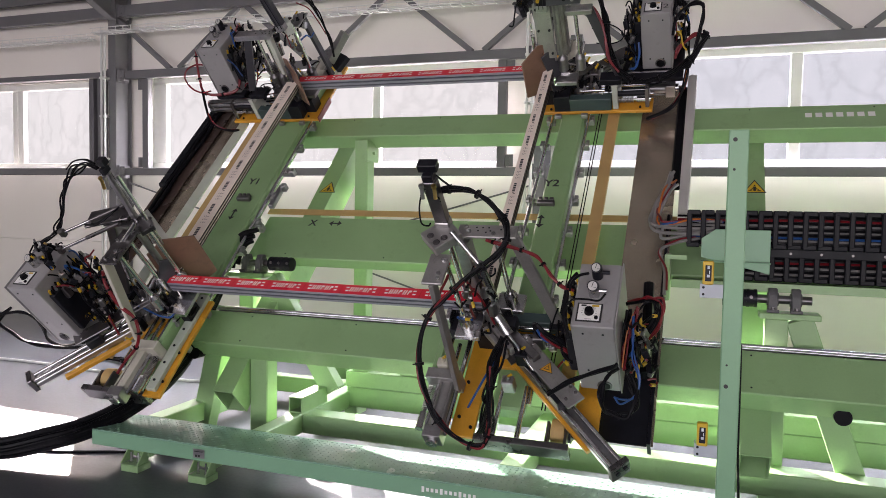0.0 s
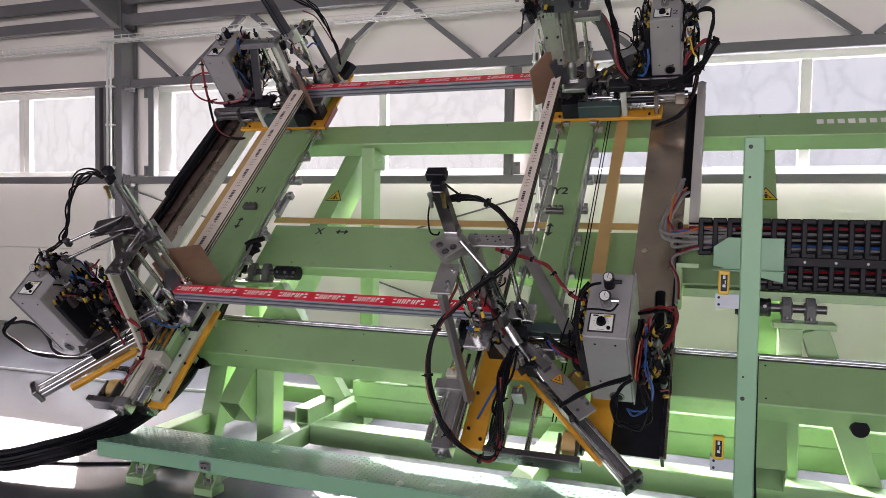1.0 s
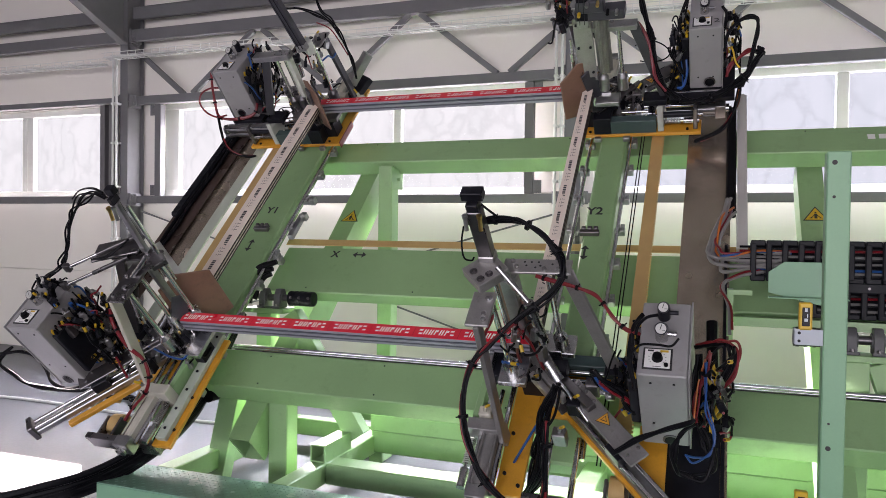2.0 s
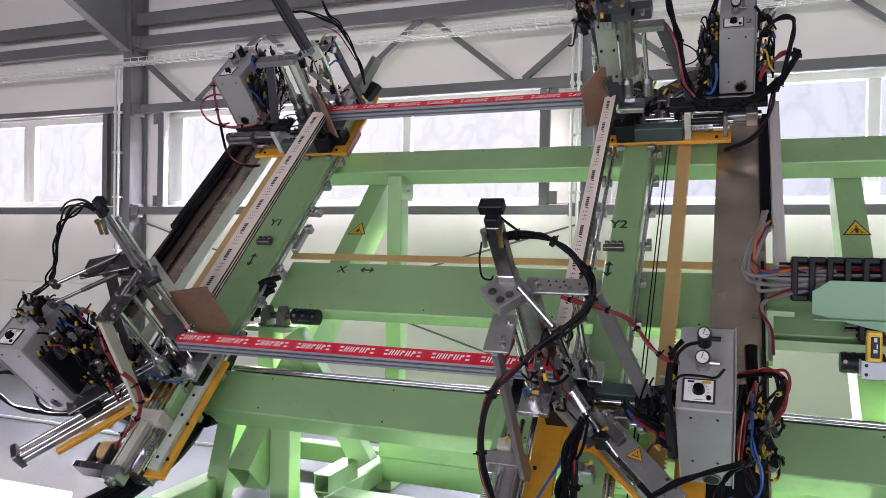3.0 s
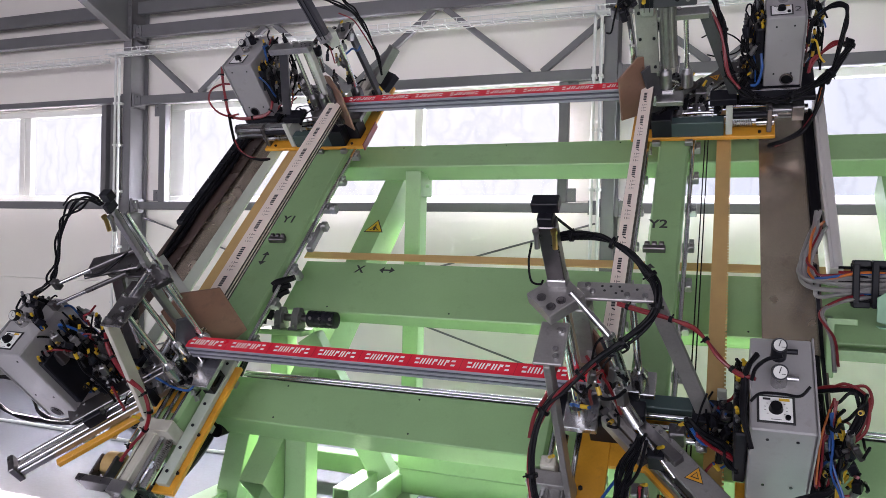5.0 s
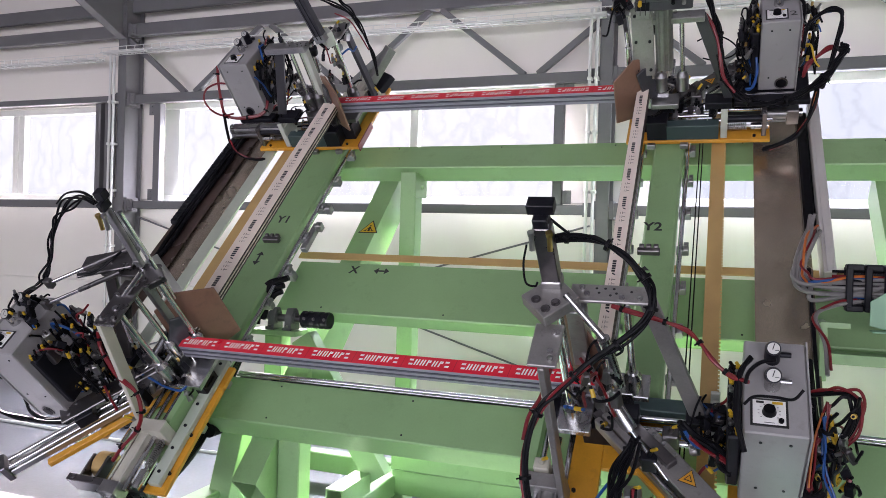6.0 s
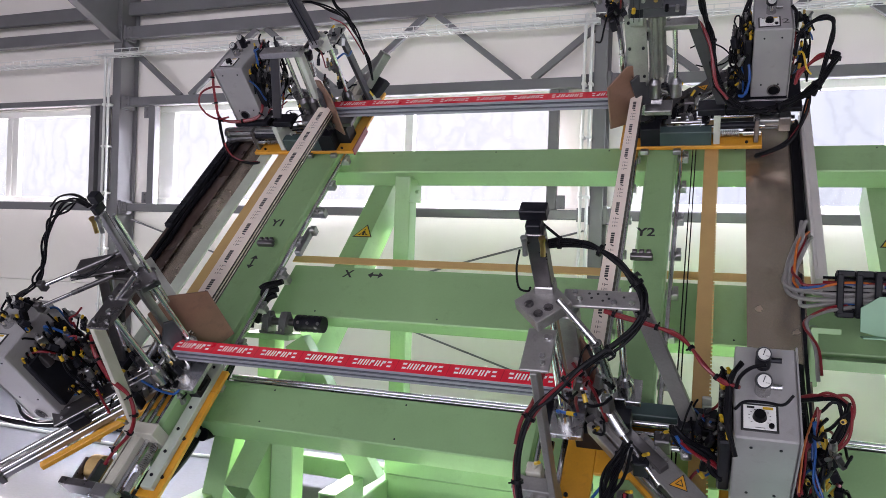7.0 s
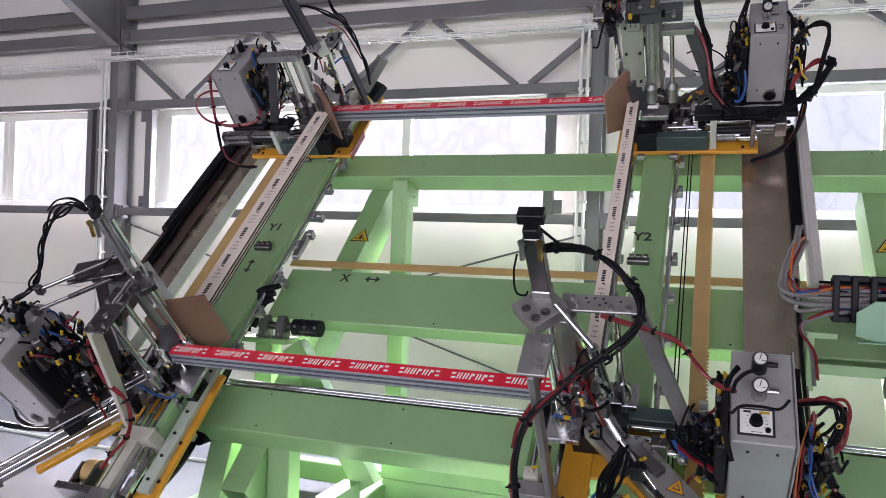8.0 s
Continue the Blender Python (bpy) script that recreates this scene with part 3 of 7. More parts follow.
# step platform
platform = thing("step_platform", (0, 3.43, 0.1), "pale green checker-plate step along the machine", "platform")
bm = nb()
wbox(bm, -3.30, 3.4, 3.262, 3.60, 0.192, 0.2, 0.002)
part("tread_plate", bm, PLATE_GREEN, platform)
bm = nb()
wbox(bm, -3.30, 3.4, 3.262, 3.27, 0.112, 0.1915, 0.002)
wbox(bm, -3.30, -3.292, 3.271, 3.60, 0.112, 0.1915, 0.002)
part("front_skirt", bm, SKIRT_GREEN, platform)
studs = nb()
pitch = 0.03
for i in range(int(6.6 / pitch)):
    for j in range(11):
        cx, cy = -3.27 + i * pitch, 3.275 + j * pitch
        d = 1 if (i + j) % 2 else -1
        ux, uy = 0.0105 * Q, 0.0105 * Q * d
        wx, wy = -0.0032 * Q * d, 0.0032 * Q
        q = [studs.verts.new((cx + a * ux + b * wx, cy + a * uy + b * wy, 0.2)) for a, b in ((1, 0), (0, 1), (-1, 0), (0, -1))]
        r = [studs.verts.new((cx + a * ux * 0.5, cy + a * uy * 0.5, 0.2022)) for a in (1, -1)]
        for f in ((q[0], q[1], r[1], r[0]), (q[2], q[3], r[0], r[1]), (q[1], q[2], r[1]), (q[3], q[0], r[0])):
            studs.faces.new(f)
part("studs", studs, PLATE_GREEN, platform)["kind"] = "stuff"
for x in (-3.0, -2.545, -0.4, 1.6):
    bm = nb()
    wbox(bm, x - 0.06, x + 0.06, 3.225, 3.33, 0.0, 0.04, 0.004)
    slab(bm, [(0, 0), (0.09, 0), (0.03, 0.075), (0, 0.075)], (x - 0.06, 3.32, 0.04), (0, -1, 0), (0, 0, 1), 0.008)
    slab(bm, [(0, 0), (0.09, 0), (0.03, 0.075), (0, 0.075)], (x + 0.052, 3.32, 0.04), (0, -1, 0), (0, 0, 1), 0.008)
    wbox(bm, x - 0.055, x + 0.055, 3.315, 3.7, 0.06, 0.111, 0.004)
    foot = part("foot", bm, GREEN, platform)
    for dx in (-0.025, 0.025):
        bm = nb()
        rod(bm, (x + dx, 3.27, 0.038), (x + dx, 3.27, 0.10), 0.006, seg=10)
        rod(bm, (x + dx, 3.27, 0.04), (x + dx, 3.27, 0.05), 0.012, seg=6)
        part("anchor_bolt", bm, ALU, foot, "bare steel anchor bolt")

# ---- gantries ----


def gantry(xc, sg, word, label):
    """One sloping Y axis: beam, rails, belt, cable cover. sg is the outward side."""
    g = thing("sloping_axis", P(xc, 2.8, -2.25), label, "machine axis", "sloping axes of the machine")

    def o(a, b):
        return (xc + a, xc + b) if sg > 0 else (xc - b, xc - a)

    bm = nb()
    span(bm, *o(-0.062 if sg > 0 else -0.088, 0.10 if sg > 0 else 0.195), 2.86, 5.62, -2.24, -2.14, 0.012)
    beam_ob = part("axis_beam", bm, GREEN, g)
    for side in (-1, 1):
        out = 0.10 if sg < 0 and side < 0 else 0.0
        bm = nb()
        rod(bm, P(xc + side * (0.125 + out), 2.9, -2.155), P(xc + side * (0.125 + out), 5.58, -2.155), 0.012, seg=14)
        part("guide_rail", bm, CHROME, g, "polished round guide rail")
        k = 3.05
        while k < 5.5:
            bm = nb()
            span(bm, xc + side * (0.135 + out) - 0.03, xc + side * (0.135 + out) + 0.03, k - 0.02, k + 0.02, -2.205, -2.168, 0.004)
            span(bm, xc + side * (0.152 + out) - 0.012, xc + side * (0.152 + out) + 0.012, k - 0.03, k + 0.03, -2.168, -2.150, 0.003)
            rod(bm, P(xc + side * (0.152 + out), k, -2.152), P(xc + side * (0.152 + out), k, -2.142), 0.008, seg=6)
            part("rail_block", bm, ALU_DULL, g)
            k += 0.265
    belt, cov, lift = (0.25, 0.472, 0.0) if sg > 0 else (0.308, 0.71, 0.05)
    bm = nb()
    wide = 0.07 if sg > 0 else 0.075
    span(bm, *o(belt, belt + wide), 2.90, 5.55, -2.192 + lift, -2.186 + lift, 0.001)
    part("drive_belt", bm, BELT, g, "tan toothed drive belt")
    bm = nb()
    for k in range(130 if sg > 0 else 1):
        span(bm, *o(belt + wide, belt + wide + 0.007), 2.92 + 0.02 * k, 2.93 + 0.02 * k, -2.192 + lift, -2.186 + lift, 0)
    part("belt_teeth", bm, BELT, g)
    for d in ((0.185, 0.202) if sg > 0 else ()):
        bm = nb()
        rod(bm, P(*o(d, d)[:1], 2.9, -2.19), P(*o(d, d)[:1], 5.5, -2.19), 0.0035, seg=6)
        part("cord", bm, RUBBER, g)
    bm = nb()
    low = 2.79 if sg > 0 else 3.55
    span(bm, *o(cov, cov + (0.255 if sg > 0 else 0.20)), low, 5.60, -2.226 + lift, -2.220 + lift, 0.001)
    # the left cover's colour is darkened to stand for what the sheet reflects
    part("cable_cover", bm, RUST if sg > 0 else COVER_REFLECTING_DARK, g, "worn brownish sheet-steel cover")
    if sg < 0:
        bm = nb()
        span(bm, *o(0.592, 0.90), 3.9, 5.60, -2.196, -2.190, 0.001)
        part("inner_cover", bm, RUST, g, "brownish sheet-steel inner cover")
    if sg > 0:
        bm = nb()
        span(bm, *o(0.455, 0.698), 2.785, 3.42, -2.2195, -2.215, 0.001)
        part("lower_sheet", bm, DARK, g, "black lower sheet")
        bm = nb()
        span(bm, *o(0.701, 0.757), 4.55, 5.55, -2.25, -2.19, 0.01)
        part("cable_duct", bm, RUBBER, g, "black cable duct")
        bm = nb()
        span(bm, *o(0.760, 0.815), 4.22, 5.60, -2.26, -2.14, 0.002)
        span(bm, *o(0.775, 0.800), 4.22, 5.60, -2.1395, -2.134, 0.001)
        part("aluminium_strip", bm, ANODISED, g, "grooved aluminium profile")
        bm = nb()
        span(bm, *o(0.700, 0.716), 2.79, 4.3, -2.30, -2.2, 0.001)
        part("dark_edge", bm, DARK, g)
    else:
        bm = nb()
        span(bm, *o(0.495, 0.590), 2.9, 5.5, -2.20, -2.185, 0.004)
        span(bm, *o(0.586, 0.590), 2.9, 5.5, -2.26, -2.2005, 0.001)
        part("flat_bar", bm, PALE_BAR, g, "pale grey-green flat bar")
        for d in (0.80, 0.835):
            bm = nb()
            hose(bm, [P(xc - d - 0.01 * math.sin(k * 2.3 + d * 60), 3.6 + 0.24 * k, -2.15) for k in range(9)], 0.014, 8, 4)
            part("black_cable", bm, RUBBER, g, "black ribbed cable")
        bm = nb()
        span(bm, *o(0.845, 0.905), 4.45, 5.62, -2.168, -2.135, 0.008)
        for k in range(38):
            span(bm, *o(0.847, 0.903), 4.46 + 0.03 * k, 4.486 + 0.03 * k, -2.16, -2.131, 0.002)
        part("cable_chain", bm, CHAIN, g, "black plastic cable chain")
    mx = -0.017 if sg > 0 else -0.055
    # mark, arrow and scale clamp on the beam
    text_mesh(word, 0.086, BLACK_PRINT, beam_ob, P(xc + mx, 4.497, -2.14), X_AX, S_AX, bold=0.0022)
    am = nb()
    marks(am, P(xc + mx - 0.017, 4.16, -2.14), X_AX, S_AX, [(0, 0, 0.012, 0.06, 0)])
    for d in (1, -1):
        c = P(xc + mx - 0.017, 4.16 + d * 0.055, -2.1385)
        am.faces.new([am.verts.new(v) for v in (c, c - S_AX * 0.03 * d - X_AX * 0.026, c - S_AX * 0.03 * d + X_AX * 0.026)])
    part("arrow_mark", am, BLACK_PRINT, beam_ob)
    bm = nb()
    xk = xc - 0.022 if sg > 0 else xc - 0.042
    span(bm, xk - 0.055, xk + 0.055, 4.285, 4.315, -2.139, -2.105, 0.004)
    for d in (-0.035, 0.0, 0.035):
        span(bm, xk + d - 0.012, xk + d + 0.012, 4.31, 4.335, -2.135, -2.098, 0.004)
    part("scale_clamp", bm, STEEL, g)
    # belt tensioner at the low end
    bm = nb()
    span(bm, *o(-0.10, 0.36), 2.655, 2.69, -2.20, -2.10, 0.003)
    span(bm, *o(0.235, 0.25), 2.69, 2.82, -2.20, -2.14, 0.003)
    span(bm, *o(0.325, 0.34), 2.69, 2.82, -2.20, -2.14, 0.003)
    part("tensioner_bracket", bm, STEEL, g)
    bm = nb()
    xa, xb = o(0.255, 0.32)
    rod(bm, P(xa, 2.80, -2.21), P(xb, 2.80, -2.21), 0.065, seg=28)
    part("belt_roller", bm, BELT, g, "belt wrapped round its roller")
    bm = nb()
    xe = xb + 0.03 if sg > 0 else xa - 0.03
    rod(bm, P(xb if sg > 0 else xa, 2.80, -2.21), P(xe, 2.80, -2.21), 0.045, seg=24)
    rod(bm, P(xe, 2.80, -2.21), P(xe + 0.012 * sg, 2.80, -2.21), 0.02, seg=16)
    part("roller_flange", bm, DARK, g)
    bm = nb()
    for d in (-0.02, 0.10):
        rod(bm, P(*o(d, d)[:1], 2.66, -2.15), P(*o(d, d)[:1], 3.0, -2.15), 0.014, seg=14)
    part("tension_rods", bm, CHROME, g)
    return g


gantry(-3.13, -1, "Y1", "green sloping machine axis with rails, belt and brown cable cover")
gantry(-0.95, 1, "Y2", "green sloping machine axis with aluminium strip beside its brown cover")

# linear guide pieces and loose cables beside the left axis
for s0, s1 in ((4.28, 4.50), (4.62, 4.66), (4.05, 4.09)):
    t = thing("switch_rail", P(-2.97, s0, -2.2), "short aluminium switch rail beside the sloping axis", "rail", "switch rails")
    bm = nb()
    span(bm, -2.985, -2.945, s0, s1, -2.205, -2.165, 0.004)
    part("rail_body", bm, ALU_DULL, t)
    bm = nb()
    span(bm, -2.955, -2.915, s1 - 0.05, s1 - 0.005, -2.20, -2.145, 0.005)
    rod(bm, P(-2.935, s1 - 0.03, -2.145), P(-2.935, s1 - 0.03, -2.135), 0.008, seg=8)
    part("limit_switch", bm, ALU_DULL, t)
axis_cables = thing("axis_cables", P(-3.0, 3.75, -2.35), "loose black cables behind the sloping axis", "cables")
for k, pts in enumerate(([(-2.953, 4.350, 1.284), (-3.027, 4.337, 1.258), (-3.073, 4.325, 1.195), (-3.091, 4.312, 1.125), (-3.091, 4.300, 1.059)], [(-2.962, 4.350, 1.252), (-3.005, 4.333, 1.228), (-3.039, 4.317, 1.165), (-3.055, 4.300, 1.088)], [(-2.944, 4.350, 1.323), (-3.042, 4.333, 1.293), (-3.104, 4.317, 1.214), (-3.124, 4.300, 1.108)], [(-2.924, 4.350, 1.329), (-3.005, 4.333, 1.294), (-3.067, 4.317, 1.227), (-3.098, 4.300, 1.152)])):
    bm = nb()
    hose(bm, pts, 0.017, 10, 6)
    part("cable", bm, RUBBER, axis_cables)

# the X mark on the middle beam
text_mesh("X", 0.08, BLACK_PRINT, beam_mid, P(-2.654, 4.245, FACE), X_AX, S_AX, bold=0.002)
am = nb()
marks(am, P(-2.477, 4.247, FACE), X_AX, S_AX, [(0, 0, 0.05, 0.012, 0)])
for d in (1, -1):
    c = P(-2.477 + d * 0.05, 4.247, FACE + 0.0015)
    am.faces.new([am.verts.new(v) for v in (c, c - X_AX * 0.03 * d + S_AX * 0.025, c - X_AX * 0.03 * d - S_AX * 0.025)])
part("arrow_mark", am, BLACK_PRINT, beam_mid)

# plain bars where the maker's mark stands on the top beam and the step
LOGO = [(-0.20, 0, 0.05, 0.045, 0), (-0.135, 0, 0.05, 0.045, 0), (-0.07, 0, 0.05, 0.045, 0), (-0.005, 0, 0.05, 0.045, 0), (0.06, 0, 0.05, 0.045, 0), (0.125, 0, 0.05, 0.045, 0), (0.19, 0, 0.05, 0.045, 0)]
for a, b, w, h, s in LOGO:
    lm = nb()
    marks(lm, P(0.752, 5.332, FACE), X_AX, S_AX, [(a * 0.93, b, w * 0.8, h, s)])
    part("maker_mark", lm, WHITE_PRINT, beam_top, "plain pale bar of a maker's mark")
lm = nb()
marks(lm, (-1.13, 3.262, 0.15), X_AX, (0, 0, 1), [(-0.13 + 0.0235 * k, 0.0, 0.014, 0.018 if k % 4 else 0.028, 0) for k in range(12)])
part("address_mark", lm, WHITE_PRINT, platform, "plain pale bars of small writing")
lm = nb()
marks(lm, (-2.56, 3.262, 0.152), X_AX, (0, 0, 1), [(0, 0, 0.075, 0.05, 0)])
lab = part("rating_label", lm, ALU_DULL, platform, "small silver rating label")
lm = nb()
marks(lm, (-2.56, 3.2585, 0.152), X_AX, (0, 0, 1), [(-0.015, -0.012, 0.012, 0.012, 0), (0.004, -0.012, 0.012, 0.012, 0), (0, 0.012, 0.055, 0.004, 0)])
part("label_bars", lm, BLACK_PRINT, platform)


def warning_sign(x, s):
    t = thing("warning_sign", P(x, s, -2.4495), "yellow triangular warning sign on a green carrier", "sign", "warning signs")

    def tri(r, lift, mat, name, label=""):
        bm = nb()
        c = P(x, s - 0.005, -2.45 + lift)
        pts = [c + X_AX * (r * math.cos(q)) + S_AX * (r * math.sin(q)) for q in (math.pi / 2, math.pi / 2 + 2.0944, math.pi / 2 + 4.1888)]
        low = [bm.verts.new(p - N_AX * 0.0012) for p in pts]
        top = [bm.verts.new(p) for p in pts]
        bm.faces.new(top)
        for k in range(3):
            bm.faces.new((low[k], low[(k + 1) % 3], top[(k + 1) % 3], top[k]))
        part(name, bm, mat, t, label)

    tri(0.080, 0.003, BLACK_PRINT, "black_border")
    tri(0.066, 0.0045, YELLOW_TAG, "yellow_field")
    bm = nb()
    marks(bm, P(x, s - 0.015, -2.445), X_AX, S_AX, [(0, 0.004, 0.016, 0.040, 0), (-0.016, 0.002, 0.007, 0.030, 0.012), (0.016, 0.002, 0.007, 0.030, -0.012), (-0.026, -0.012, 0.020, 0.006, 0.003), (0.026, -0.012, 0.020, 0.006, -0.003), (0, 0.034, 0.010, 0.012, 0)], 0.0006)
    part("symbol", bm, BLACK_PRINT, t)


warning_sign(-2.787, 4.758)
warning_sign(0.246, 4.797)


# ---- the plastic window frame being welded ----
frame_thing = thing("window_profile_frame", P(-2.05, 3.26, -1.86), "square frame of plastic profiles with red and pale film", "window frame")
XL, XR, SB, ST, HT = -3.055, -1.03, 3.258, 5.272, -1.775


def profile(p0, p1, wide_ax, film, label, inner, deep=1.0, wide=1.0):
    """A window profile from p0 to p1: body with grooves, film on the upper face."""
    d = (p1 - p0).normalized()
    ln = (p1 - p0).length
    mid = (p0 + p1) / 2

    def piece(bm, w0, w1, h0, h1, bevel=0.002):
        if wide != 1.0:
            w0, w1 = (w if w < 0.03 else w + 0.065 * (wide - 1.0) for w in (w0, w1))
        c = mid + wide_ax * (w0 + w1) / 2 + N_AX * (h0 + h1) / 2
        ax = Matrix((d, wide_ax, d.cross(wide_ax))).transposed()
        box(bm, c, (ln, w1 - w0, h1 - h0), ax, bevel)

    bm = nb()
    piece(bm, 0.0, 0.065, -0.022 * deep, 0.0)
    piece(bm, 0.006, 0.059, -0.040 * deep, -0.022 * deep, 0)
    piece(bm, 0.0, 0.065, -0.062 * deep, -0.040 * deep)
    piece(bm, 0.008, 0.057, -0.072 * deep, -0.062 * deep, 0)
    piece(bm, 0.0, 0.065, -0.095 * deep, -0.072 * deep)
    # the upright profiles get a body colour darkened for shade and seals
    body = part("profile", bm, PROFILE_GREY if film is RED else PROFILE_SHADED, frame_thing, label)
    bm = nb()
    for h in (-0.031 * deep, -0.067 * deep):
        lip = 0.004 if film is RED else 0.0015
        piece(bm, -0.0012 if inner < 0 else 0.058, 0.007 if inner < 0 else 0.0662, h - lip, h + lip, 0)
    part("seal", bm, PROFILE_SEAL if film is RED else FILM_WHITE, body)
    bm = nb()
    piece(bm, 0.0015, 0.0635, 0.0004, 0.0022, 0)
    part("protective_film", bm, film, body)
    return body, d


RED_SEAM = material("dark_red_seam", (0.42, 0.012, 0.03), rough=0.4, vary=0.1)
FILM_WHITE = material("pale_printed_film", (0.80, 0.70, 0.62), rough=0.35, vary=0.04)
b_low, _ = profile(P(XL + 0.05, SB - 0.027, HT), P(XR - 0.02, SB - 0.027, HT), S_AX, RED, "grey plastic profile with red film", -1, 0.8)
b_top, _ = profile(P(XL + 0.05, ST - 0.065, HT), P(XR - 0.02, ST - 0.065, HT), S_AX, RED, "grey plastic profile with red film", -1, 0.8)
b_left, _ = profile(P(XL - 0.015, SB + 0.06, HT), P(XL - 0.015, ST - 0.06, HT), X_AX, FILM_WHITE, "plastic profile coloured dark for its seals and shade, with pale printed film", 1, 0.5, 1.62)
b_right, _ = profile(P(XR - 0.065, SB + 0.06, HT), P(XR - 0.065, ST - 0.06, HT), X_AX, FILM_WHITE, "plastic profile coloured dark for its seals and shade, with pale printed film", -1, 0.65)
# plain bars in seven blocks stand for the repeated print
PAIR = ((-0.0065, 0, 0.0065, 0.030), (0.0055, 0, 0.0065, 0.030))
ENDS = ((0, 0.0105, 0.018, 0.009), (0, -0.0105, 0.018, 0.009))
STEP = ((-0.006, 0, 0.0065, 0.030), (0.0045, 0.008, 0.009, 0.012))
SIGNS = (ENDS, PAIR, PAIR, STEP, PAIR, STEP, ENDS)
for ob, s, flip, first in ((b_low, SB + 0.006, 1, -2.897), (b_top, ST - 0.033, -1, -2.83)):
    bm, seams = nb(), nb()
    k = first
    while k < XR - 0.1:
        rects = []
        for j, sign in enumerate(SIGNS):
            rects += [(0.0265 * (j - 3) + a, b, w, h, h * 0.13) for a, b, w, h in sign]
        marks(bm, P(k, s, HT + 0.0022), X_AX * flip, S_AX * flip, rects)
        marks(seams, P(k + 0.1148, s, HT + 0.0022), X_AX, S_AX, [(0, 0, 0.0025, 0.058, 0.004)])
        k += 0.2295
    part("film_marks", bm, WHITE_PRINT, ob, "plain white bars of repeated print")
    part("film_seams", seams, RED_SEAM, ob, "darker seams between the prints")
for ob, x, f in ((b_left, XL + 0.037, 1.5), (b_right, XR - 0.0325, 1.0)):
    bm = nb()
    k = SB + 0.18
    n = 0
    while k < ST - 0.15:
        if n % 2 == 0:
            rects = [(0.0145 * (j - 2), 0, 0.011, 0.016 * f, 0) for j in range(5)] + [(-0.048, -0.004, 0.008, 0.014 * f, 0.004)]
        else:
            rects = [(0.026 * (j - 1), dy * f, w, hh * f, 0) for j in range(3) for dy, w, hh in ((0, 0.016, 0.002), (0.009, 0.012, 0.002), (-0.008, 0.003, 0.012))]
        marks(bm, P(x - 0.004, k, HT + 0.0022), S_AX, -X_AX, rects)
        n += 1
        k += 0.105
    part("film_print", bm, BLACK_PRINT, ob, "plain dark bars of repeated print")


# ---- welding heads ----
GUN = material("gunmetal_paint", (0.075, 0.075, 0.088), rough=0.32, metal=0.4, vary=0.18, scale=9.0, stain=(0.05, 0.045, 0.04), stain_amount=0.4)

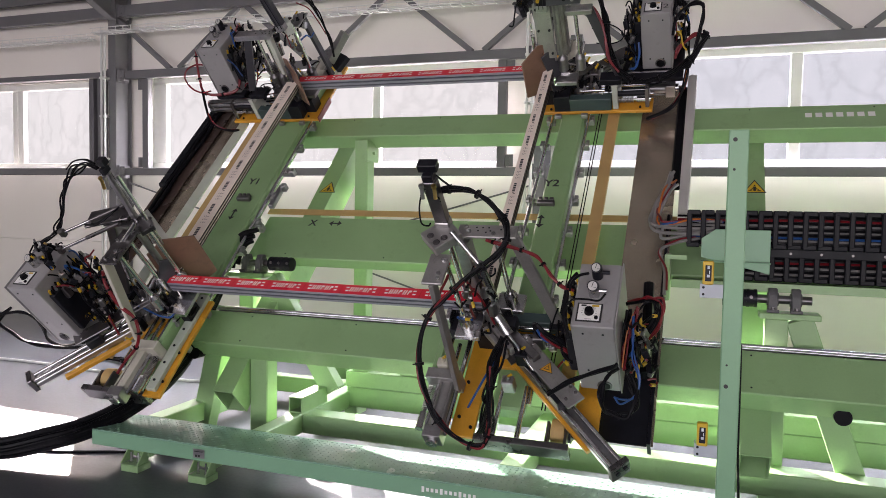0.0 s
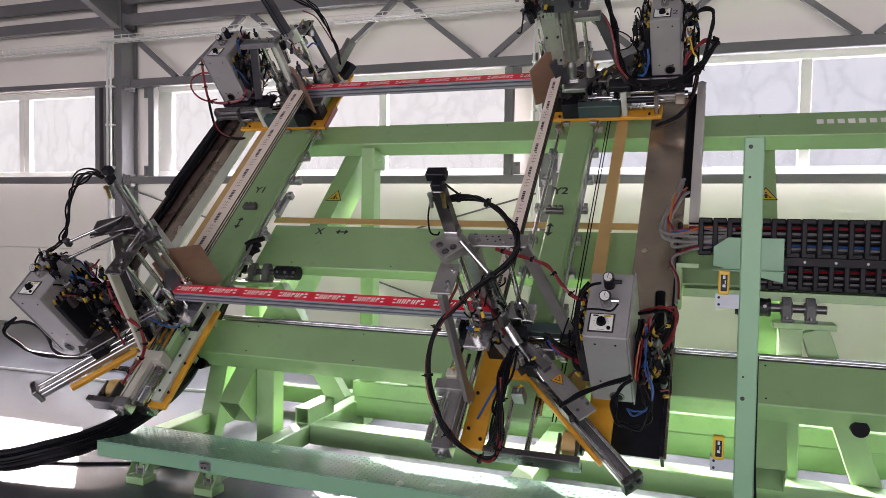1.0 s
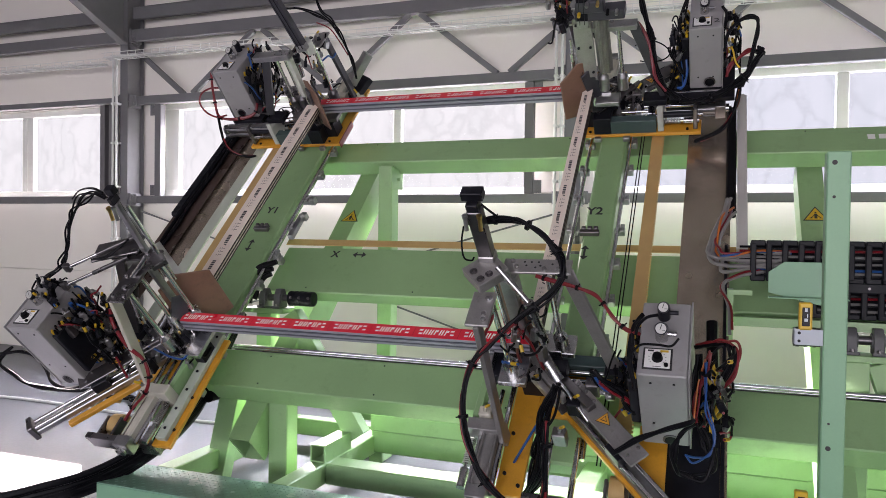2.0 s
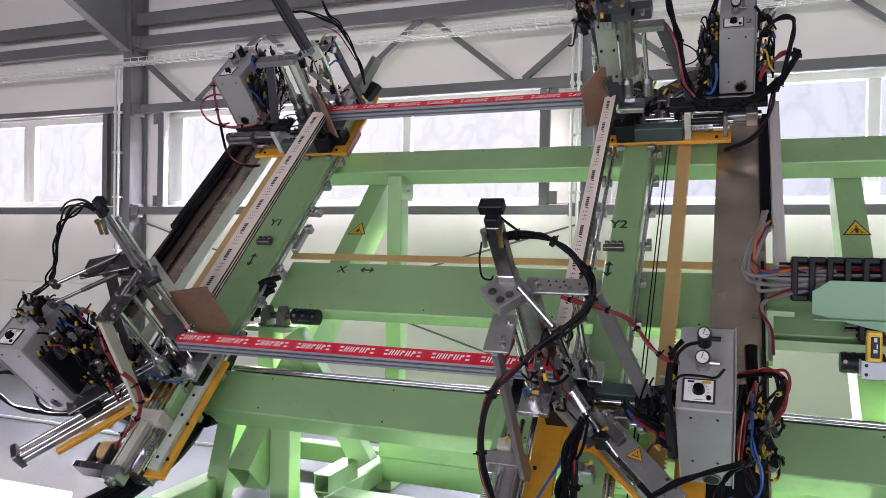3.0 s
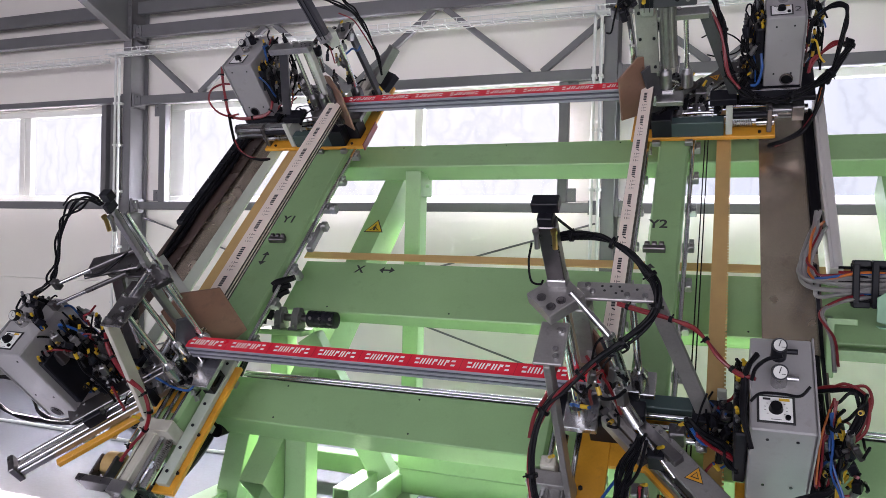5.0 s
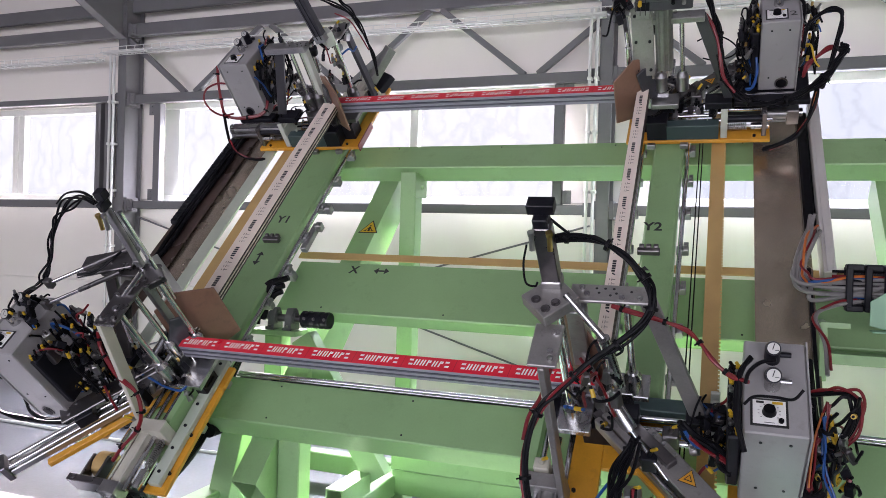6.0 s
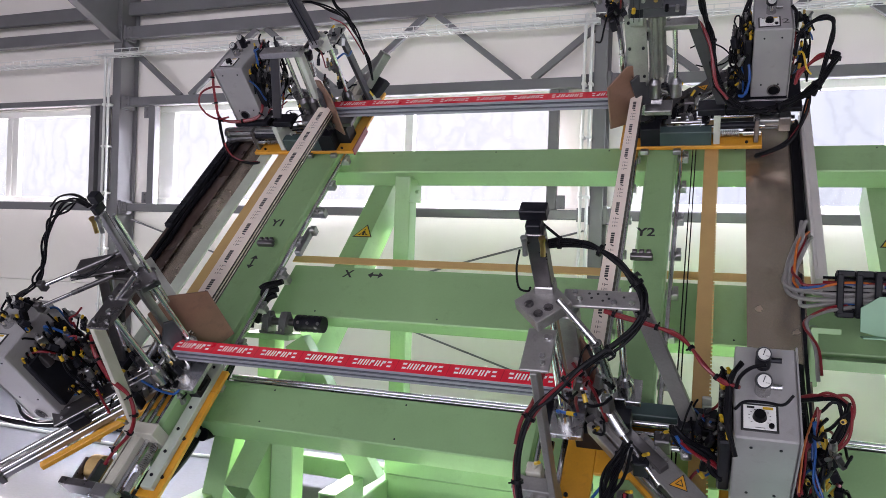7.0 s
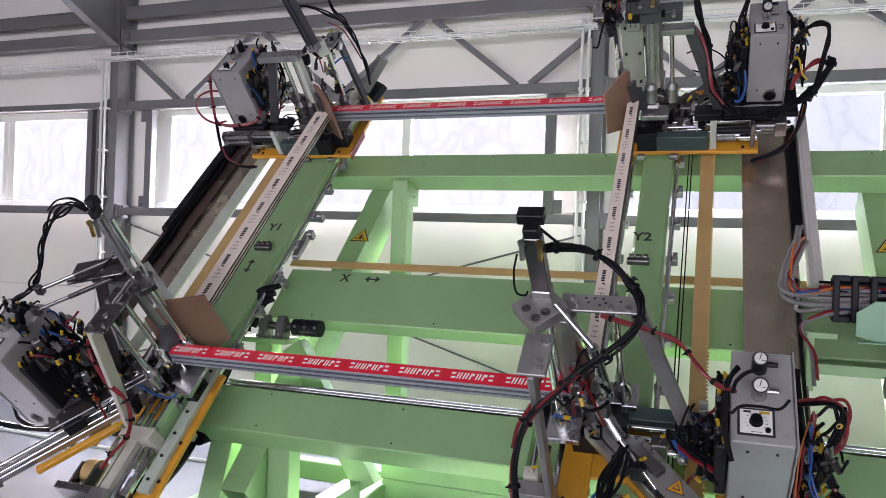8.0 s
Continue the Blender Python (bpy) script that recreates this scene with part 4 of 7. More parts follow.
def head(cx, cs, sa, sb, label, cfg):
    """A corner welding head. a runs outward in x, b outward along the slope, c off the slope."""
    h0 = -1.775
    g = thing("welding_head", P(cx + sa * 0.1, cs + sb * 0.1, h0 - 0.36), label, "welding head", "corner welding heads")

    def L(a, b, c):
        return P(cx + sa * a, cs + sb * b, h0 + c)

    A, B = X_AX * sa, S_AX * sb
    D = (A + B).normalized()
    E = (A - B).normalized()

    def blk(bm, a0, a1, b0, b1, c0, c1, bevel=0.003):
        return box(bm, L((a0 + a1) / 2, (b0 + b1) / 2, (c0 + c1) / 2), (abs(a1 - a0), abs(b1 - b0), abs(c1 - c0)), TILTED, bevel)

    def dblk(bm, d0, d1, e, wide, c0, c1, bevel=0.003):
        """A block along the diagonal d, set aside by e."""
        ax = Matrix((D, N_AX.cross(D), N_AX)).transposed()
        c = L(0, 0, (c0 + c1) / 2) + D * (d0 + d1) / 2 + E * (e + cfg.get("diag_e", 0.0))
        return box(bm, c, (d1 - d0, wide, c1 - c0), ax, bevel)

    def dl(d, e, c):
        return L(0, 0, c) + D * d + E * (e + cfg.get("diag_e", 0.0))

    def put(name, bm, mat, lab="", parent=None):
        return part(name, bm, mat, parent or g, lab)

    # carriage
    bm = nb()
    blk(bm, -0.14, 0.63, -0.10, 0.03, -0.345, -0.322)
    blk(bm, -0.14, -0.02, 0.031, 0.60, -0.345, -0.322)
    blk(bm, -0.0195, 0.14, 0.031, 0.19, -0.345, -0.322)
    base = put("carriage_plate", bm, YELLOW, "orange-yellow carriage plate")
    for a, b in ((0.55, -0.07), (0.40, -0.07), (0.25, -0.07), (-0.05, -0.07), (-0.11, 0.3), (-0.11, 0.5), (0.58, 0.0), (-0.04, 0.55)):
        bm = nb()
        rod(bm, L(a, b, -0.322), L(a, b, -0.312), 0.009, seg=6)
        put("bolt", bm, DARK, parent=base)
    for a in (-0.02, 0.16):
        bm = nb()
        blk(bm, a, a + 0.045, -0.13, -0.101, -0.36, -0.33)
        put("bearing_block", bm, ALU_DULL)

    if cfg.get("rail_cover"):
        bm = nb()
        blk(bm, -0.108, -0.045, -0.12, 0.57, -0.321, -0.29)
        rail = put("linear_rail", bm, PALE_BAR, "pale linear rail")
        for k in range(6):
            bm = nb()
            rod(bm, L(-0.075, -0.09 + 0.12 * k, -0.29), L(-0.075, -0.09 + 0.12 * k, -0.285), 0.008, seg=8)
            put("screw", bm, DARK, parent=rail)
    # slide and cylinder along a, and along b
    for axis in ("a", "b"):
        ofs = cfg.get("cyl_b", 0.0) if axis == "b" else 0.0

        def X(p, q, c, axis=axis, ofs=ofs):
            return L(p, q + ofs, c) if axis == "a" else L(q + ofs, p, c)

        def bl(bm, p0, p1, q0, q1, c0, c1, axis=axis, ofs=ofs, bevel=0.003):
            return blk(bm, p0, p1, q0 + ofs, q1 + ofs, c0, c1, bevel) if axis == "a" else blk(bm, q0 + ofs, q1 + ofs, p0, p1, c0, c1, bevel)

        bm = nb()
        bl(bm, 0.02, 0.365 if axis == "a" else 0.31, -0.098 if axis == "a" else -0.07, -0.035, -0.318, -0.225)
        put("slide_block", bm, TEAL if axis == "a" else GREEN)
        for q in (-0.015, 0.085):
            bm = nb()
            rod(bm, X(0.04, q, -0.25), X(0.64, q, -0.25), 0.0125, seg=16)
            put("guide_shaft", bm, CHROME, "polished guide shaft")
        e0, e1 = (0.0, 0.0) if axis == "b" else (0.235, 0.09)
        bm = nb()
        if axis == "b":
            bl(bm, 0.31, 0.37, -0.075, 0.10, -0.318, -0.19)
        else:
            bl(bm, 0.375, 0.41, -0.09, -0.076, -0.318, -0.13)
            bl(bm, 0.375, 0.41, -0.0755, 0.10, -0.318, -0.17)
        for q in (-0.05, 0.06):
            rod(bm, X(0.309, q, -0.21), X(0.302, q, -0.21), 0.01, seg=6)
        put("end_block", bm, cfg.get("cyl_mat", CREAM_PART) if axis == "b" else PALE_METAL, "machined block")
        bm = nb()
        rod(bm, X(0.37 + e0, 0.035, -0.25), X(0.62 + e1, 0.035, -0.25), 0.034, seg=22)
        for q in (0.005, 0.065):
            for c in (-0.28, -0.22):
                rod(bm, X(0.36 + e0, q, c), X(0.66 + e1, q, c), 0.005, seg=8)
        put("pneumatic_cylinder", bm, ALU_DULL if axis == "a" else cfg.get("cyl_mat", CREAM_PART), "pneumatic cylinder")
        if axis == "a":
            bm = nb()
            bl(bm, 0.585, 0.61, -0.08, 0.10, -0.318, -0.17)
            put("cylinder_flange", bm, STEEL)
            bm = nb()
            rod(bm, X(0.41, -0.055, -0.215), X(0.585, -0.055, -0.215), 0.02, seg=16)
            put("shock_absorber", bm, DARK, "black shock absorber")
        bm = nb()
        bl(bm, 0.62 + e1, 0.68 + e1, -0.01, 0.08, -0.295, -0.205)
        put("cylinder_cap", bm, ALU_DULL)
        bm = nb()
        rod(bm, X(0.68 + e1, 0.035, -0.25), X(0.70 + e1, 0.035, -0.25), 0.028, seg=20)
        put("cylinder_nose", bm, ALU)
        bm = nb()
        rod(bm, X(0.12, 0.035, -0.25), X(0.31, 0.035, -0.25), 0.011, seg=14)
        put("piston_rod", bm, CHROME)
        # return spring
        bm = nb()
        turns = 14
        hose(bm, [X(0.38 + 0.13 * k / (turns * 6), -0.055 + 0.018 * math.cos(k * math.pi / 3), -0.265 + 0.018 * math.sin(k * math.pi / 3)) for k in range(turns * 6 + 1)], 0.0032, 5, 1)
        put("return_spring", bm, SPRING, "coiled return spring")
        bm = nb()
        rod(bm, X(0.37, -0.055, -0.265), X(0.55, -0.055, -0.265), 0.009, seg=10)
        rod(bm, X(0.53, -0.055, -0.265), X(0.62, -0.055, -0.265), 0.02, seg=16)
        put("spring_rod", bm, ALU)
        bm = nb()
        bl(bm, -0.10, 0.04, -0.02, 0.09, -0.318, -0.20)
        bl(bm, 0.0, 0.12, 0.0, 0.07, -0.20, -0.13)
        put("clamp_jaw", bm, DARK)
        bm = nb()
        bl(bm, -0.06, 0.10, -0.012, 0.012, -0.128, -0.06)
        put("jaw_insert", bm, ALU)

    # two rods with bushings for each clamp, and the clamp foot
    for (a, b, c) in cfg.get("shafts", ((0.10, -0.03, 0.03), (-0.03, -0.05, 0.02), (-0.14, 0.07, -0.05), (-0.13, -0.09, -0.02))):
        bm = nb()
        rod(bm, L(a, b, c - 0.02), L(a, b, 0.40), 0.013, seg=18)
        put("clamp_shaft", bm, CHROME, "polished clamp shaft")
        bm = nb()
        rod(bm, L(a, b, c - 0.10), L(a, b, c - 0.012), 0.033, seg=24)
        rod(bm, L(a, b, c - 0.012), L(a, b, c + 0.012), 0.033, 0.020, seg=24)
        put("bushing", bm, cfg.get("bush_mat", ALU), "turned aluminium bushing")
    bm = nb()
    blk(bm, 0.01, 0.155, -0.10, 0.01, -0.105, -0.075)
    put("clamp_foot", bm, cfg.get("bush_mat", ALU))
    bm = nb()
    blk(bm, -0.18, -0.05, -0.07, 0.16, -0.15, -0.12)
    put("clamp_foot", bm, cfg.get("bush_mat", ALU))
    # pale block between the shafts
    bm = nb()
    ca, cb = cfg.get("clamp_at", (0.0, 0.0))
    cw = cfg.get("clamp_w", 0.06) / 2
    blk(bm, -0.085 - cw + ca, -0.085 + cw + ca, -0.0675 - cw * 1.5 + cb, -0.0675 + cw * 1.5 + cb, 0.05, 0.36)
    for k in (0.06, 0.35):
        rod(bm, L(-0.085 + ca, -0.0675 + cb, k - 0.012), L(-0.085 + ca, -0.0675 + cb, k + 0.012), cw * 1.35, seg=16)
    put("clamp_cylinder", bm, cfg.get("clamp_mat", ALU_DULL), "square aluminium clamp cylinder")
    bm = nb()
    rod(bm, L(-0.085 + ca, -0.06 + cb, -0.15), L(-0.085 + ca, -0.06 + cb, 0.05), 0.012, seg=14)
    put("clamp_piston", bm, CHROME)

    # angle plate on top
    bm = nb()
    ax = Matrix((D, N_AX.cross(D), N_AX)).transposed()
    box(bm, L(-0.155, -0.01, 0.435), (0.14, 0.15, 0.05) if "corner" not in cfg else cfg["corner"], ax, 0.003)
    corner = put("corner_plate", bm, cfg.get("corner_mat", STEEL))
    for a, b in ((-0.20, 0.01), (-0.13, 0.02), (-0.16, 0.05)):
        bm = nb()
        rod(bm, L(a, b, 0.46), L(a, b, 0.47), 0.011, seg=6)
        rod(bm, L(a, b, 0.46), L(a, b, 0.463), 0.017, seg=14)
        rod(bm, L(a, b, 0.47), L(a, b, 0.4705), 0.006, seg=6)
        put("bolt", bm, STEEL, parent=corner)
    bm = nb()
    db = cfg.get("arm_db", 0.0)
    blk(bm, cfg.get("arm_a0", -0.10), cfg.get("arm", 0.19), -0.12 + db, -0.04 + db, 0.409 - cfg.get("arm_thick", 0.014), 0.409)
    arm_a = put("top_arm", bm, cfg.get("arm_mat", STEEL))
    bm = nb()
    blk(bm, *cfg.get("arm_b", (-0.20, -0.10, 0.06, 0.24)), 0.38, 0.394)
    arm_b = put("top_arm", bm, cfg.get("arm_mat", STEEL))
    for ob, spots in ((arm_a, ((-0.04, -0.07), (0.08, -0.06), (0.14, -0.06), (-0.06, -0.10))), (arm_b, cfg.get("arm_b_screws", ((-0.13, 0.10), (-0.13, 0.18), (-0.125, 0.21))))):
        for a, b in spots:
            bm = nb()
            z = 0.409 if ob is arm_a else 0.394
            bb = b + db if ob is arm_a else b
            if ob is arm_b or a > cfg.get("arm_a0", -0.10):
                rod(bm, L(a, bb, z), L(a, bb, z + 0.009), 0.010, seg=12)
                rod(bm, L(a, bb, z + 0.009), L(a, bb, z + 0.0095), 0.005, seg=6)
                put("screw", bm, ALU, parent=ob)
    for a, b in ((0.0, -0.08), (0.02, -0.10), (0.04, -0.07), (0.05, -0.10), (0.06, -0.08), (-0.01, -0.10), (0.11, -0.09)):
        bm = nb()
        rod(bm, L(a, b + db, 0.4088), L(a, b + db, 0.4098), 0.005, seg=8)
        put("hole", bm, BLACK_PRINT, parent=arm_a)

    # struts
    bm = nb()
    bar(bm, L(cfg.get("strut_a", cfg.get("arm", 0.19) - 0.025), -0.07 + db, 0.395), L(cfg.get("arm", 0.19) + 0.135 if "arm" in cfg else 0.335, 0.03, -0.13), 0.06, 0.02, B)
    put("strut", bm, cfg.get("strut_mat", STEEL))
    bm = nb()
    bar(bm, L(*((0.05, 0.175, 0.385) if cfg.get("pale_strut") else (-0.15, 0.225, 0.385))), L(*((0.105, 0.30, -0.19) if cfg.get("pale_strut") else (-0.13, 0.375, -0.27))), 0.06, 0.024, A)
    put("strut", bm, CREAM_PART if cfg.get("pale_strut") else cfg.get("strut_mat", STEEL))
    bm = nb()
    blk(bm, 0.29, 0.43, -0.03, 0.07, -0.165, -0.125)
    put("strut_foot", bm, DARK)

    # heating plate on its diagonal carrier
    bm = nb()
    ps = cfg.get("plate", 1.0)
    slab(bm, [(u * ps, v * ps) for u, v in ((-0.29, -0.15), (-0.03, -0.21), (0.0, -0.05), (-0.01, 0.20), (-0.13, 0.24), (-0.29, 0.16))], L(0, 0, 0) + E * 0.004, D, N_AX, 0.010 * (1 if sa * sb > 0 else 1))
    put("heating_plate", bm, BROWN_PLATE, "brown coated heating plate")
    for e in (-0.03, 0.022):
        bm = nb()
        slab(bm, [(-0.06, -0.17), (0.05, -0.20), (0.03, 0.0), (-0.05, 0.14), (-0.11, 0.12), (-0.08, 0.0)], L(0, 0, 0) + E * e, D, N_AX, 0.014)
        put("welding_jaw", bm, cfg.get("jaw_mat", GUN), "dark steel welding jaw")
    bm = nb()
    bar(bm, dl(-0.02, 0.02, -0.20), dl(0.34, 0.02, -0.16), 0.045, 0.03, N_AX)
    put("plate_holder", bm, STEEL)
    bm = nb()
    dblk(bm, 0.12, 0.96, 0.0, 0.075, -0.312, -0.275, 0.004)
    put("diagonal_rail", bm, ALU_DULL, "grey diagonal rail")
    for e in (-0.024, 0.024):
        bm = nb()
        rod(bm, dl(0.15, e, -0.258), dl(0.95, e, -0.258), 0.0115, seg=14)
        put("rail_shaft", bm, CHROME, "polished rail shaft")
    bm = nb()
    dblk(bm, 0.955, 0.985, 0.0, 0.10, -0.325, -0.225, 0.004)
    nose = put("rail_end_block", bm, STEEL)
    for e in (-0.02, 0.025):
        bm = nb()
        rod(bm, dl(0.984, e, -0.27), dl(0.992, e, -0.27), 0.012, seg=10)
        put("screw", bm, DARK, parent=nose)
    bm = nb()
    dblk(bm, 0.17, 0.645, 0.025, 0.095, -0.187, -0.175, 0.003)
    cover = put("slide_cover", bm, cfg.get("cover_mat", STEEL))
    for d, e in ((0.20, 0.055), (0.20, 0.0), (0.25, 0.055), (0.31, 0.055), (0.31, 0.0), (0.60, 0.055), (0.60, 0.0), (0.56, 0.055)):
        bm = nb()
        rod(bm, dl(d, e, -0.175), dl(d, e, -0.168), 0.008, seg=8)
        put("screw", bm, ALU, parent=cover)
    for r, lift, mat in ((0.040, 0.003, BLACK_PRINT), (0.035, 0.0045, YELLOW), (0.018, 0.006, BLACK_PRINT), (0.012, 0.0075, YELLOW)):
        bm = nb()
        c = dl(0.41, 0.03, -0.175 + lift)
        bm.faces.new([bm.verts.new(c + D * (r * math.cos(q)) + N_AX.cross(D) * (r * math.sin(q))) for q in (0, 2.0944, 4.1888)])
        put("hazard_triangle", bm, mat, "small orange hazard triangle", parent=cover)
    for d in (0.18, 0.50):
        bm = nb()
        dblk(bm, d, d + 0.09, 0.0, 0.09, -0.25, -0.188, 0.003)
        put("slide_carriage", bm, DARK)
    bm = nb()
    dblk(bm, 0.10, 0.80, cfg.get("bar_e", -0.058), 0.035, -0.345, -0.315, 0.003)
    put("yellow_rail_bar", bm, YELLOW, "orange-yellow flat bar")
    # slim cylinder that drives the diagonal slide
    bm = nb()
    rod(bm, dl(0.02, -0.02, -0.02), dl(0.16, -0.02, -0.12), 0.029, seg=20)
    rod(bm, dl(0.012, -0.02, -0.014), dl(0.03, -0.02, -0.027), 0.031, seg=20)
    put("slide_cylinder", bm, ALU)
    bm = nb()
    rod(bm, dl(0.16, -0.02, -0.12), dl(0.36, -0.02, -0.20), 0.009, seg=12)
    put("slide_piston", bm, CHROME)
    bm = nb()
    bar(bm, dl(0.00, -0.045, -0.15), dl(0.24, -0.045, -0.24), 0.07, 0.02, N_AX)
    put("slide_plate", bm, STEEL)

    # split block that closes the jaws
    for e0, e1 in ((-0.105, -0.078), (-0.070, -0.043)):
        bm = nb()
        dblk(bm, 0.05, 0.245, (e0 + e1) / 2, e1 - e0, -0.165, -0.105, 0.004)
        blockp = put("jaw_block", bm, cfg.get("strut_mat", STEEL))
        for d in (0.08, 0.215):
            bm = nb()
            rod(bm, dl(d, (e0 + e1) / 2, -0.105), dl(d, (e0 + e1) / 2, -0.098), 0.007, seg=8)
            put("screw", bm, DARK, parent=blockp)

    # tall square cylinder above the corner
    lean = cfg.get("lean", 0.0)
    top_c = cfg.get("tall", 0.80)
    bm = nb()
    ta = cfg.get("tall_a", -0.155)
    bar(bm, L(ta, -0.07, 0.455), L(ta + lean, -0.07, top_c - 0.06), 0.05 * cfg.get("fat", 1.0), 0.062 * cfg.get("fat", 1.0), A)
    tall = put("tall_cylinder", bm, cfg.get("tall_mat", STEEL), "tall square pneumatic cylinder")
    for d in (-0.013, 0.013):
        f = cfg.get("fat", 1.0)
        bm = nb()
        bar(bm, L(ta + d * f, -0.07 - 0.0315 * f * sb * (1 if sb > 0 else -1), 0.47), L(ta + lean + d * f, -0.07 - 0.0315 * f * sb * (1 if sb > 0 else -1), top_c - 0.07), 0.006, 0.003, A, 0)
        put("sensor_groove", bm, DARK, parent=tall)
    bm = nb()
    bar(bm, L(ta, -0.07, 0.445), L(ta + lean * 0.06, -0.07, 0.49), 0.058 * cfg.get("fat", 1.0), 0.070 * cfg.get("fat", 1.0), A, 0.004)
    put("cylinder_collar", bm, ALU_DULL, "aluminium end collar", parent=tall)
    bm = nb()
    k = cfg.get("cap", 1.0)
    blk(bm, ta - 0.025 * k + lean, ta + 0.025 * k + lean, -0.10, -0.045, top_c - 0.06, top_c - 0.02)
    blk(bm, ta - 0.045 * k + lean, ta + 0.045 * k + lean, -0.10 - 0.02 * k, -0.07, top_c - 0.02, top_c + 0.02)
    put("valve_head", bm, DARK)
    for d in (-0.030 * cfg.get("fat", 1.0), 0.030 * cfg.get("fat", 1.0)):
        bm = nb()
        rod(bm, L(ta + lean + d, -0.03, top_c - 0.07), L(ta + lean + d, -0.01, top_c - 0.12), 0.009, seg=10)
        rod(bm, L(ta + lean + d, -0.03, top_c - 0.055), L(ta + lean + d, -0.03, top_c - 0.07), 0.012, seg=8)
        put("fitting", bm, BRASS if d > 0 else ALU_DULL, "small hose fitting")
    for d in ((-0.038, 0.038) if "tall_low" in cfg else ()):
        bm = nb()
        rod(bm, L(ta + d, -0.085, cfg.get("tall_low", 0.30)), L(ta + lean + d, -0.085, top_c - 0.09), 0.011, seg=14)
        put("tall_shaft", bm, CHROME, "polished shaft beside the tall cylinder")
    # second lean cylinder from the corner down to the clamp
    bm = nb()
    rod(bm, L(-0.10, -0.01, 0.47), L(0.03, 0.08, 0.36), 0.013, seg=14)
    rod(bm, L(0.03, 0.08, 0.36), L(0.07, 0.11, 0.14), 0.022, seg=16)
    put("lock_cylinder", bm, ALU)
    bm = nb()
    rod(bm, L(0.02, 0.07, 0.33), L(0.04, 0.09, 0.28), 0.026, seg=14)
    put("clamp_ring", bm, DARK)
    # small solenoid valves on the slides
    for k, (a, b, c) in enumerate(((0.12, 0.33, -0.25), (0.17, 0.20, -0.20), (0.24, 0.10, -0.19), (-0.22, 0.28, -0.22))[:cfg.get("valves", 4)]):
        bm = nb()
        blk(bm, a - 0.03, a + 0.03, b - 0.025, b + 0.025, c - 0.045, c + 0.045, 0.005)
        rod(bm, L(a, b, c + 0.045), L(a + 0.01, b, c + 0.075), 0.010, seg=10)
        put("valve", bm, (ALU_DULL, DARK, STEEL, CREAM_PART)[k])
        bm = nb()
        rod(bm, L(a + 0.01, b, c + 0.075), L(a + 0.03, b + 0.01, c + 0.105), 0.007, seg=8)
        put("valve_plug", bm, YELLOW_TAG, "yellow plug tag")
    return g, L, put, blk


